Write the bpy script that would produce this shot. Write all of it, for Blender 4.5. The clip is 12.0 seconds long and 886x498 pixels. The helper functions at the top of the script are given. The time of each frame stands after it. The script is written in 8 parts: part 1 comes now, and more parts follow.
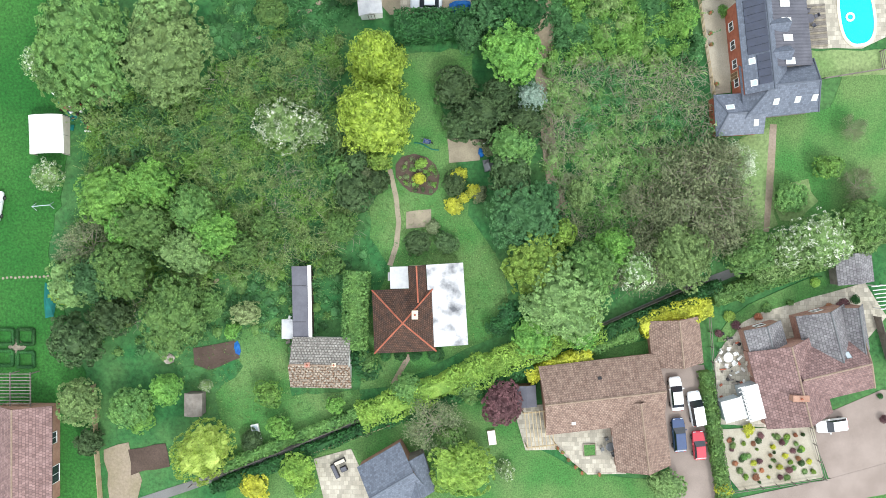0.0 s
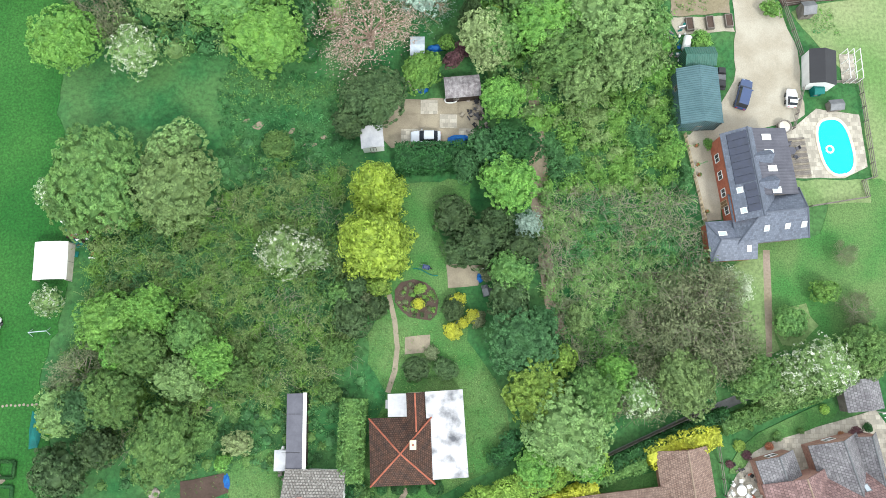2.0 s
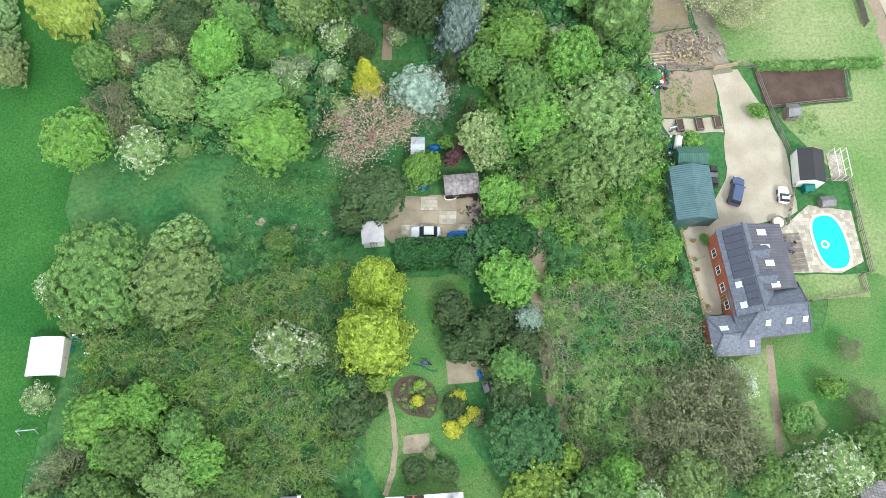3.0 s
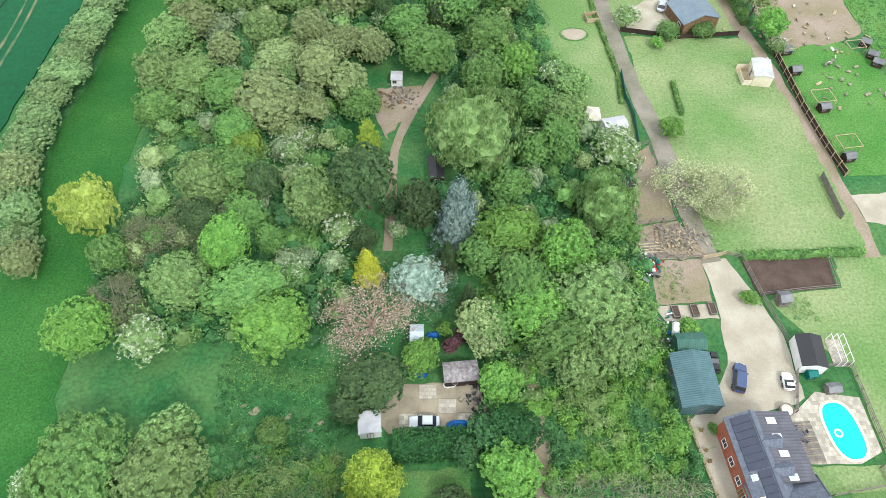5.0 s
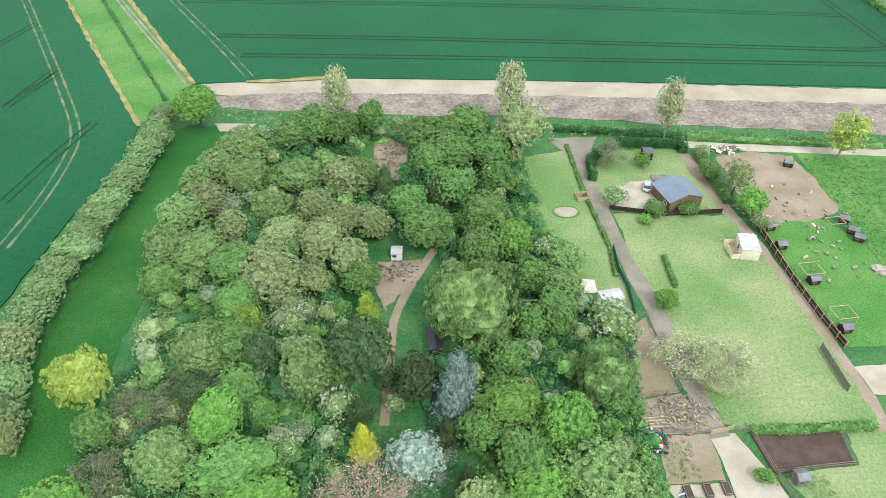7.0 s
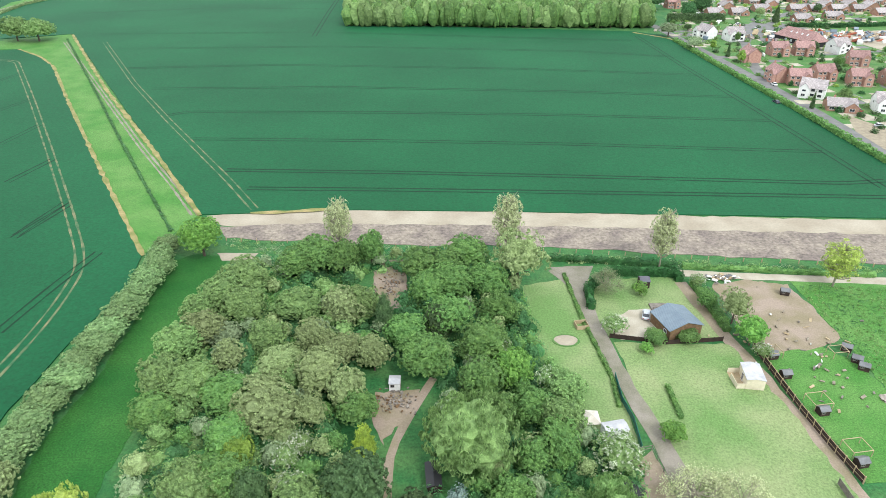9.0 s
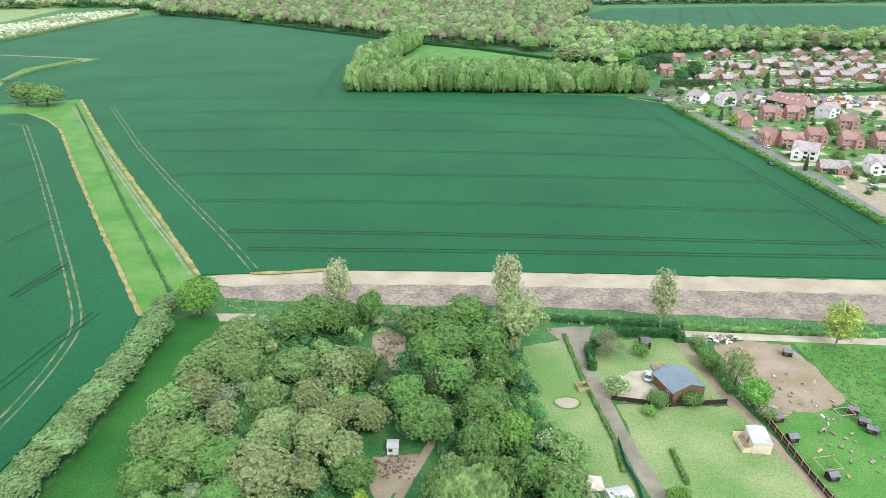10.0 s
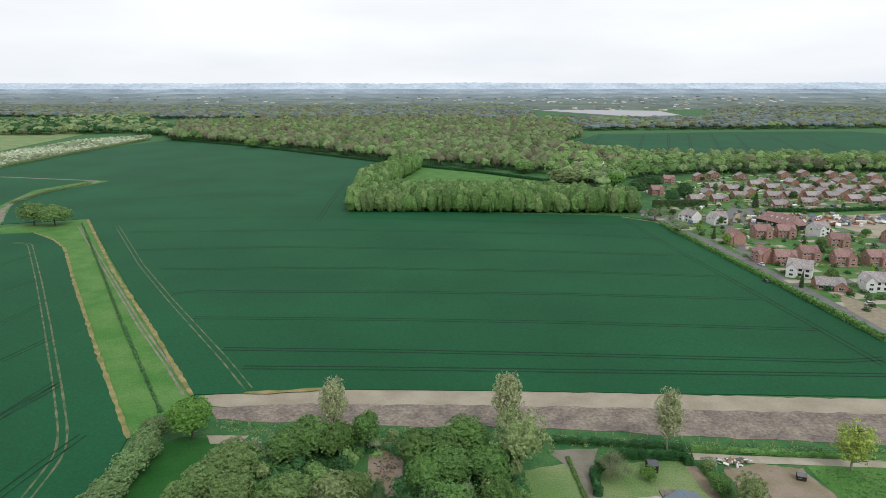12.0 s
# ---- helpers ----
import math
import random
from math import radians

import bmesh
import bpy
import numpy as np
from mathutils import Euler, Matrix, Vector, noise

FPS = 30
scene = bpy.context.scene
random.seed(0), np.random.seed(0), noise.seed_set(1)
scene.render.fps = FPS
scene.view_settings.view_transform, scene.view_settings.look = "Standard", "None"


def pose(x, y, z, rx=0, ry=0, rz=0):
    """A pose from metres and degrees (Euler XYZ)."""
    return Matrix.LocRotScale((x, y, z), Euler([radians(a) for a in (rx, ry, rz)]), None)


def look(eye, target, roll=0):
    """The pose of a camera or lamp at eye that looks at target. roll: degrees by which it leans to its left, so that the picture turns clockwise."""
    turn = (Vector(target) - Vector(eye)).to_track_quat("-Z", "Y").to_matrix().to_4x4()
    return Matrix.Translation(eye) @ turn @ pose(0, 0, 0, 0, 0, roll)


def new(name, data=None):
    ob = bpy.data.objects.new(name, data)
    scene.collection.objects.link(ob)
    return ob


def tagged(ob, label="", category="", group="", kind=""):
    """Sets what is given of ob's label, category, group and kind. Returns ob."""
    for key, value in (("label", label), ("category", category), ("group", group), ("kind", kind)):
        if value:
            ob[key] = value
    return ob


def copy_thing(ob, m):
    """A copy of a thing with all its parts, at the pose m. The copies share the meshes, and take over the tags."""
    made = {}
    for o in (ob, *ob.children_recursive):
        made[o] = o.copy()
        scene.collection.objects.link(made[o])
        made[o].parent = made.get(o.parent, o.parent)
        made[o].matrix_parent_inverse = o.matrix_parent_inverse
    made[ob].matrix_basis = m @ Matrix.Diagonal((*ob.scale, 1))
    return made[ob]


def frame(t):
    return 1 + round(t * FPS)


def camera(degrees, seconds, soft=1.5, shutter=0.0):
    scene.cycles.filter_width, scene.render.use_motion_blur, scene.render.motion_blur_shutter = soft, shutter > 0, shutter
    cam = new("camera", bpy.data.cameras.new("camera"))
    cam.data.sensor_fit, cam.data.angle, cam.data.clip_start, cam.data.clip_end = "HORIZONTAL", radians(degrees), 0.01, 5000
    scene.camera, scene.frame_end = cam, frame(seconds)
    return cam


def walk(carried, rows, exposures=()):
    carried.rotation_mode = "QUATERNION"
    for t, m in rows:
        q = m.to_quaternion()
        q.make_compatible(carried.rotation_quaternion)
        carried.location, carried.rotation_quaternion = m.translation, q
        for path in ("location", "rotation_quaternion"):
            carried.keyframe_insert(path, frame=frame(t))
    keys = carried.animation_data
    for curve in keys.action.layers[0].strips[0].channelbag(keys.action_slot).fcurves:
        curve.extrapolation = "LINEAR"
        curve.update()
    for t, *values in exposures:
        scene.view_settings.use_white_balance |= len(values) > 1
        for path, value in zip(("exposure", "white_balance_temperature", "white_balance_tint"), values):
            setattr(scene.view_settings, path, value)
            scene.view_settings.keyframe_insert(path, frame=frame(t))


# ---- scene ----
cam = camera(67.7, 12.0, soft=0.45)
TURNS = [(0, -0.47, 0.16, 0), (0.5, 1.23, 0.14, -0.03), (1, 3.91, 0.12, -0.06), (1.5, 6.79, 0.10, -0.09), (2, 10.35, 0.08, -0.11),
         (2.5, 14.47, 0.07, -0.14), (3, 18.55, 0.06, -0.15), (3.5, 22.61, 0.05, -0.21), (5.5, 38.52, 0.06, -0.41), (6, 42.28, 0.03, -0.44),
         (6.5, 46.02, 0.05, -0.51), (7, 49.47, 0.04, -0.53), (9, 60.57, 0.02, -0.63), (9.5, 63.2, 0.03, -0.66), (10, 65.8, 0.0, -0.69),
         (10.5, 68.42, 0.02, -0.74), (11, 71.04, 0.04, -0.77), (11.5, 73.56, 0.02, -0.8), (12, 75.95, 0.03, -0.83)]
walk(cam, [(t, pose(0, 0, 90, p, r, w)) for t, p, r, w in TURNS],
     [(0, 1.3, 6150, 7), (7, 1.25, 6150, 7), (10, 1.25, 6150, 8), (10.5, 1.2, 6200, 8), (11, 0.95, 6250, 9), (11.5, 0.65, 6300, 9), (12, 0.2, 6350, 9)])

# ---- sky and sun: bright overcast ----
world = bpy.data.worlds.new("overcast")
scene.world = world
world.use_nodes = True
nt = world.node_tree
bg = nt.nodes["Background"]
sky = nt.nodes.new("ShaderNodeTexSky")
sky.sky_type, sky.sun_disc, sky.sun_elevation, sky.sun_rotation = "NISHITA", False, radians(48), radians(150)
dim = nt.nodes.new("ShaderNodeVectorMath")
dim.operation, dim.inputs[3].default_value = "SCALE", 0.05
nt.links.new(sky.outputs[0], dim.inputs[0])
tc = nt.nodes.new("ShaderNodeTexCoord")
stretch = nt.nodes.new("ShaderNodeMapping")
stretch.inputs["Scale"].default_value = (1.2, 1.2, 6)
nt.links.new(tc.outputs["Generated"], stretch.inputs[0])
cl = nt.nodes.new("ShaderNodeTexNoise")
cl.inputs["Scale"].default_value, cl.inputs["Detail"].default_value = 1.6, 6
nt.links.new(stretch.outputs[0], cl.inputs["Vector"])
ramp = nt.nodes.new("ShaderNodeValToRGB")
ramp.color_ramp.elements[0].position, ramp.color_ramp.elements[0].color = 0.3, (0.82, 0.85, 0.90, 1)
ramp.color_ramp.elements[1].position, ramp.color_ramp.elements[1].color = 0.62, (1.0, 1.0, 1.0, 1)
nt.links.new(cl.outputs[0], ramp.inputs[0])
mixc = nt.nodes.new("ShaderNodeMix")
mixc.data_type, mixc.inputs[0].default_value = "RGBA", 0.93
nt.links.new(dim.outputs[0], mixc.inputs[6])
nt.links.new(ramp.outputs[0], mixc.inputs[7])
nt.links.new(mixc.outputs[2], bg.inputs[0])
bg.inputs[1].default_value = 0.93
sun = new("sun", bpy.data.lights.new("sun", "SUN"))
sun.data.energy, sun.data.angle, sun.data.color = 1.25, radians(11), (1, 0.96, 0.9)
sun.matrix_world = look((30, -52, 67), (0, 0, 0))


# ---- materials ----
def tone(r, g, b, k=0.5):
    """Base colour from a surface's daylight colour, 0 to 255."""
    return tuple(k * ((v / 255 + 0.055) / 1.055) ** 2.4 for v in (r, g, b))


def mat(name, col, col2=None, scale=0.6, fine=9.0, var=0.25, rough=0.85, bump=0.15, metal=0.0, isl=0.0, obj=0.0, hue=0.0, leaf=0.0, coords="pos", span=(0.36, 0.64), wave=None, brick=None, spec=0.25):
    m = bpy.data.materials.new(name)
    m.use_nodes = True
    t = m.node_tree
    N, L = t.nodes.new, t.links.new
    b = t.nodes["Principled BSDF"]
    b.inputs["Roughness"].default_value, b.inputs["Metallic"].default_value = rough, metal
    b.inputs["Specular IOR Level"].default_value = spec
    if coords == "pos":
        vec = N("ShaderNodeNewGeometry").outputs["Position"]
    else:
        vec = N("ShaderNodeTexCoord").outputs["Object" if coords == "obj" else "UV"]
    n1, n2 = N("ShaderNodeTexNoise"), N("ShaderNodeTexNoise")
    n1.inputs["Scale"].default_value, n1.inputs["Detail"].default_value = scale, 5
    n2.inputs["Scale"].default_value, n2.inputs["Detail"].default_value = fine, 6
    n2.inputs["Roughness"].default_value = 0.68
    L(vec, n1.inputs["Vector"]), L(vec, n2.inputs["Vector"])
    r1 = N("ShaderNodeMapRange")
    r1.inputs[1].default_value, r1.inputs[2].default_value = span
    L(n1.outputs[0], r1.inputs[0])
    mx = N("ShaderNodeMix")
    mx.data_type = "RGBA"
    c2 = col2 or tuple(v * (1 - var) for v in col)
    mx.inputs[6].default_value, mx.inputs[7].default_value = (*col, 1), (*c2, 1)
    L(r1.outputs[0], mx.inputs[0])
    out = mx.outputs[2]
    height = n2.outputs[0]
    if brick:  # courses of tiles or bricks, in metres on the surface
        bt = N("ShaderNodeTexBrick")
        bt.inputs["Scale"].default_value = 1.0
        bt.inputs["Brick Width"].default_value, bt.inputs["Row Height"].default_value = brick[0], brick[1]
        bt.inputs["Mortar Size"].default_value, bt.inputs["Mortar Smooth"].default_value = brick[2], 0.3
        bt.inputs["Color1"].default_value, bt.inputs["Color2"].default_value = (0.75, 0.75, 0.75, 1), (1.2, 1.2, 1.2, 1)
        mo = brick[3]
        bt.inputs["Mortar"].default_value = (mo, mo, mo, 1)
        L(vec, bt.inputs["Vector"])
        mb = N("ShaderNodeMix")
        mb.data_type, mb.blend_type, mb.inputs[0].default_value = "RGBA", "MULTIPLY", 1.0
        L(out, mb.inputs[6]), L(bt.outputs[0], mb.inputs[7])
        out = mb.outputs[2]
    hs = N("ShaderNodeHueSaturation")
    L(out, hs.inputs["Color"])
    val = N("ShaderNodeMapRange")
    val.inputs[1].default_value, val.inputs[2].default_value = 0.3, 0.7
    val.inputs[3].default_value, val.inputs[4].default_value = 1 - var, 1 + var
    L(n2.outputs[0], val.inputs[0])
    v = val.outputs[0]
    for amount, src in ((isl, ("ShaderNodeNewGeometry", "Random Per Island")), (obj, ("ShaderNodeObjectInfo", "Random"))):
        if amount:
            ma, mr = N("ShaderNodeMath"), N("ShaderNodeMapRange")
            ma.operation = "MULTIPLY"
            mr.inputs[3].default_value, mr.inputs[4].default_value = 1 - amount, 1 + amount
            L(N(src[0]).outputs[src[1]], mr.inputs[0])
            L(v, ma.inputs[0]), L(mr.outputs[0], ma.inputs[1])
            v = ma.outputs[0]
    L(v, hs.inputs["Value"])
    if hue:
        mh = N("ShaderNodeMapRange")
        mh.inputs[3].default_value, mh.inputs[4].default_value = 0.5 - hue, 0.5 + hue
        L(N("ShaderNodeObjectInfo").outputs["Random"], mh.inputs[0])
        L(mh.outputs[0], hs.inputs["Hue"])
    L(hs.outputs[0], b.inputs["Base Color"])
    if wave:  # corrugation or rows: metres, direction
        wv = N("ShaderNodeTexWave")
        wv.inputs["Scale"].default_value, wv.bands_direction = 0.314 / wave[0], wave[1]
        L(vec, wv.inputs["Vector"])
        height = wv.outputs[1]
    if bump:
        bp = N("ShaderNodeBump")
        bp.inputs["Strength"].default_value, bp.inputs["Distance"].default_value = bump, 0.1
        L(height, bp.inputs["Height"])
        L(bp.outputs[0], b.inputs["Normal"])
    if leaf:  # light through thin leaves
        tr, ad = N("ShaderNodeBsdfTranslucent"), N("ShaderNodeMixShader")
        L(hs.outputs[0], tr.inputs[0])
        ad.inputs[0].default_value = leaf
        L(b.outputs[0], ad.inputs[1]), L(tr.outputs[0], ad.inputs[2])
        L(ad.outputs[0], t.nodes["Material Output"].inputs[0])
    return m


def leafmat(name, col, col2, obj=0.2, hue=0.008):
    return mat(name, col, col2, scale=0.7, fine=4.5, var=0.3, rough=0.6, bump=0, isl=0.32, obj=obj, hue=hue, leaf=0.3, spec=0.2)


M = {}
M["rough_grass"] = mat("rough_grass", tone(60, 126, 68), tone(94, 142, 80), scale=0.16, fine=1.6, var=0.42, bump=0.6)
M["meadow"] = mat("meadow", tone(86, 150, 62), tone(116, 166, 84), scale=0.08, fine=3.0, var=0.5, bump=0.4)
M["lawn"] = mat("lawn", tone(84, 144, 70), tone(120, 156, 90), scale=0.15, fine=5.0, var=0.5, bump=0.3)
M["strip_lawn"] = mat("strip_lawn", tone(44, 114, 42), tone(68, 130, 54), scale=0.07, fine=3.0, var=0.5, bump=0.3)
M["dry_grass"] = mat("dry_grass", tone(126, 166, 94), tone(170, 186, 130), scale=0.06, fine=2.2, var=0.34, bump=0.35)
M["crop"] = mat("crop", tone(14, 98, 56), tone(24, 110, 64), scale=0.015, fine=1.2, var=0.26, bump=0.8)
M["tram"] = mat("tram", tone(12, 62, 36), tone(16, 72, 44), scale=0.3, fine=2, var=0.2)
M["worn_tram"] = mat("worn_tram", tone(150, 150, 110), tone(70, 120, 80), scale=0.25, fine=2, var=0.25)
M["gravel"] = mat("gravel", tone(222, 214, 194), tone(200, 190, 168), scale=0.25, fine=7, var=0.16, bump=0.4)
M["drive"] = mat("drive", tone(190, 174, 164), tone(174, 158, 148), scale=0.3, fine=9, var=0.10)
M["track"] = mat("track", tone(176, 168, 154), tone(146, 144, 122), scale=0.2, fine=4, var=0.2, bump=0.4)
M["mud"] = mat("mud", tone(190, 172, 154), tone(166, 154, 124), scale=0.18, fine=3, var=0.2, bump=0.5)
M["soil"] = mat("soil", tone(112, 94, 84), tone(94, 78, 68), scale=0.4, fine=5, var=0.25, bump=0.6)
M["chalk"] = mat("chalk", tone(212, 202, 180), tone(190, 178, 156), scale=0.1, fine=1.5, var=0.12, bump=0.4)
M["stubble"] = mat("stubble", tone(146, 134, 126), tone(180, 168, 152), scale=0.16, fine=0.9, var=0.5, bump=1.0)
M["bare_edge"] = mat("bare_edge", tone(196, 178, 124), tone(140, 148, 80), scale=0.2, fine=2, var=0.2)
M["paving"] = mat("paving", tone(228, 220, 202), tone(208, 200, 182), scale=0.5, fine=6, var=0.1, brick=(0.6, 0.6, 0.02, 0.7))
M["concrete"] = mat("concrete", tone(196, 184, 158), tone(172, 160, 138), scale=0.5, fine=6, var=0.14)
M["asphalt"] = mat("asphalt", (0.16, 0.16, 0.155), (0.12, 0.12, 0.115), scale=0.2, fine=8, var=0.12)
M["bark"] = mat("bark", (0.12, 0.095, 0.07), (0.07, 0.06, 0.045), scale=2, fine=14, var=0.25, bump=0.5, coords="obj")
M["twig"] = mat("twig", tone(196, 190, 168), tone(166, 160, 138), scale=0.7, fine=10, var=0.2, bump=0)
M["pale_bark"] = mat("pale_bark", tone(205, 182, 160), tone(178, 150, 130), scale=1, fine=10, var=0.15, bump=0.2)
LEAF = {
    "mid": ((112, 154, 74), (90, 134, 66)), "bright": ((122, 172, 70), (98, 150, 62)), "dark": ((86, 114, 66), (66, 94, 54)),
    "olive": ((132, 166, 92), (108, 142, 78)), "grey": ((142, 162, 116), (118, 140, 98)), "tan": ((148, 168, 106), (130, 150, 92)),
    "lime": ((148, 184, 70), (120, 162, 62)), "yellow": ((204, 206, 54), (176, 184, 56)), "willow": ((184, 204, 92), (160, 186, 80)),
}
LEAF.update({
    "gold": ((164, 188, 60), (138, 166, 58)), "poplar": ((184, 192, 142), (162, 174, 118)), "blue": ((134, 158, 148), (104, 130, 122)), "silver": ((156, 180, 162), (130, 158, 140)),
    "purple": ((124, 84, 88), (98, 66, 70)), "white": ((206, 212, 188), (138, 164, 110)), "pink": ((204, 182, 166), (176, 152, 136)),
    # farhaze: leaf green greyed and blued, distance haze put into the colour
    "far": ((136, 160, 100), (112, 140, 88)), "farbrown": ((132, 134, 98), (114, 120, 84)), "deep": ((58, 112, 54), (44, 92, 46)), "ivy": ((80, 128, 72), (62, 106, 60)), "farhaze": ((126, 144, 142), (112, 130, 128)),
    "haw": ((128, 140, 96), (104, 120, 80)), "sallow": ((134, 166, 102), (110, 144, 86)), "alder": ((140, 172, 96), (116, 150, 82)), "fern": ((86, 142, 78), (68, 120, 66)), "rust": ((190, 120, 84), (150, 110, 80)),
})
for key, (a, c) in LEAF.items():
    pale = lambda q: tuple(0.84 * v + 0.16 * sum(q) / 3 for v in q)
    single = key in ("willow", "gold", "yellow", "poplar")  # few trees, close in colour
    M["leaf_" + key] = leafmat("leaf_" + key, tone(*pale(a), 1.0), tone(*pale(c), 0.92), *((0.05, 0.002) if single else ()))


# ---- mesh helpers ----
def mesh_of(name, verts, faces, mats, idx=None, smooth=False):
    me = bpy.data.meshes.new(name)
    me.from_pydata([tuple(v) for v in verts], [], faces)
    for m in mats:
        me.materials.append(M[m] if isinstance(m, str) else m)
    if idx is not None:
        me.polygons.foreach_set("material_index", np.asarray(idx, dtype=np.int32))
    if smooth:
        me.polygons.foreach_set("use_smooth", np.ones(len(me.polygons), dtype=bool))
    me.update()
    return me


class Soup:
    """Gathers vertices and faces of one mesh."""

    def __init__(self):
        self.v, self.f, self.m, self.n = [], [], [], 0

    def add(self, v, f, m=0):
        v = np.asarray(v, float).reshape(-1, 3)
        self.f += [[i + self.n for i in q] for q in f]
        self.m += [m] * len(f)
        self.v.append(v)
        self.n += len(v)
        return self

    def box(self, x0, y0, z0, x1, y1, z1, m=0):
        v = [(x, y, z) for z in (z0, z1) for x, y in ((x0, y0), (x1, y0), (x1, y1), (x0, y1))]
        return self.add(v, [(3, 2, 1, 0), (4, 5, 6, 7), (0, 1, 5, 4), (1, 2, 6, 5), (2, 3, 7, 6), (3, 0, 4, 7)], m)

    def tube(self, a, b, ra, rb, sides=6, m=0, cap=True):
        a, b = np.array(a, float), np.array(b, float)
        d = b - a
        d = d / (np.linalg.norm(d) + 1e-9)
        u = np.cross(d, (0.3, 0.9, 0.2) if abs(d[2]) > 0.8 else (0, 0, 1))
        u /= np.linalg.norm(u) + 1e-9
        w = np.cross(d, u)
        an = np.arange(sides) * 2 * math.pi / sides
        ring = np.cos(an)[:, None] * u + np.sin(an)[:, None] * w
        f = [(i, (i + 1) % sides, sides + (i + 1) % sides, sides + i) for i in range(sides)]
        if cap:
            f += [tuple(range(sides))[::-1], tuple(range(sides, 2 * sides))]
        return self.add(np.r_[a + ring * ra, b + ring * rb], f, m)

    def sprays(self, v, m=0):
        k = len(v) // 3
        self.f += (np.arange(3 * k).reshape(k, 3) + self.n).tolist()
        self.m += [m] * k
        self.v.append(v)
        self.n += len(v)
        return self

    def mesh(self, name, mats, smooth=False):
        v = np.concatenate(self.v)
        return mesh_of(name, v.tolist(), self.f, mats, self.m if len(mats) > 1 else None, smooth)


def part(name, data, parent, label="", loc=(0, 0, 0), rot=0.0):
    ob = new(name, data)
    ob.parent = parent
    ob.location, ob.rotation_euler = loc, (0, 0, radians(rot))
    if label:
        ob["label"] = label
    return ob


def thing(name, x, y, z=0.0, turn=0.0, label="", category="", group=""):
    ob = new(name)
    ob.matrix_basis = pose(x, y, z, 0, 0, turn)
    return tagged(ob, label, category, group)


def chaikin(p, rounds=2):
    p = np.asarray(p, float)
    for _ in range(rounds):
        q = np.roll(p, -1, 0)
        p = np.stack([0.75 * p + 0.25 * q, 0.25 * p + 0.75 * q], 1).reshape(-1, p.shape[1])
    return p


LAID = []


def patch(name, pts, z, material, label, wobble=0.0, thick=0.0, rounds=0, step=1.5, category="ground"):
    """A flat piece of ground with a slightly uneven edge."""
    p = np.asarray(pts, float)
    if rounds:
        p = chaikin(p, rounds)
    LAID.append(name)
    z += 0.0045 * (len(LAID) % 9)
    out = []
    for a, b in zip(p, np.roll(p, -1, 0)):
        n = max(1, int(np.linalg.norm(b - a) / step)) if wobble else 1
        for k in range(n):
            q = a + (b - a) * k / n
            if wobble:
                q = q + wobble * np.array([noise.noise((q[0] * 0.5, q[1] * 0.5, 3)), noise.noise((q[0] * 0.5, q[1] * 0.5, 9))])
            out.append(q)
    bm = bmesh.new()
    vs = [bm.verts.new((x, y, 0)) for x, y in out]
    face = bm.faces.new(vs)
    bmesh.ops.triangulate(bm, faces=[face])
    bmesh.ops.recalc_face_normals(bm, faces=bm.faces)
    if bm.faces and sum(f.normal.z * f.calc_area() for f in bm.faces) < 0:
        bmesh.ops.reverse_faces(bm, faces=bm.faces)
    # a skirt closes it down to the ground below
    for e in [e for e in bm.edges if len(e.link_faces) == 1]:
        a, b = e.verts
        bm.faces.new((bm.verts.new((a.co.x, a.co.y, -z)), bm.verts.new((b.co.x, b.co.y, -z)), b, a))
    me = bpy.data.meshes.new(name)
    bm.to_mesh(me), bm.free()
    me.materials.append(M[material])
    ob = new(name, me)
    ob.location.z = z
    return tagged(ob, label, category, kind="structure")


def ribbon(name, pts, width, z, material, label, wobble=0.0, category="path"):
    """A strip of ground along a line."""
    p = np.asarray(pts, float)
    fine = [p[0]]
    for a, b in zip(p, p[1:]):
        n = max(1, int(np.linalg.norm(b - a) / 3))
        fine += [a + (b - a) * (k + 1) / n for k in range(n)]
    fine = np.array(fine)
    for _ in range(3):
        fine[1:-1] = (fine[:-2] + 2 * fine[1:-1] + fine[2:]) / 4
    d = np.gradient(fine, axis=0)
    d /= np.linalg.norm(d, axis=1)[:, None] + 1e-9
    nrm = np.c_[-d[:, 1], d[:, 0]]
    w = np.array([width / 2 * (1 + wobble * noise.noise((q[0] * 0.4, q[1] * 0.4, 5))) for q in fine])[:, None]
    a, b = fine + nrm * w, fine - nrm * w
    v = np.r_[np.c_[a, np.full(len(a), z)], np.c_[b, np.full(len(b), z)]]
    n = len(a)
    s = Soup().add(v, [(i, n + i, n + i + 1, i + 1) for i in range(n - 1)])
    ob = new(name, s.mesh(name, [material]))
    return tagged(ob, label, category, kind="structure")


def inside(poly, pts):
    poly, pts = np.asarray(poly, float), np.asarray(pts, float)
    r = np.zeros(len(pts), bool)
    for (ax, ay), (bx, by) in zip(poly, np.roll(poly, -1, 0)):
        c = ((ay > pts[:, 1]) != (by > pts[:, 1])) & (pts[:, 0] < (bx - ax) * (pts[:, 1] - ay) / (by - ay + 1e-12) + ax)
        r ^= c
    return r


def scatter(poly, spacing, rng):
    poly = np.asarray(poly, float)
    (x0, y0), (x1, y1) = poly.min(0), poly.max(0)
    gx, gy = np.meshgrid(np.arange(x0, x1 + spacing, spacing), np.arange(y0, y1 + spacing, spacing))
    p = np.c_[gx.ravel(), gy.ravel()]
    p += rng.uniform(-0.5, 0.5, p.shape) * spacing
    return p[inside(poly, p)]


def unit(rng, n):
    v = rng.normal(size=(n, 3))
    return v / np.linalg.norm(v, axis=1)[:, None]


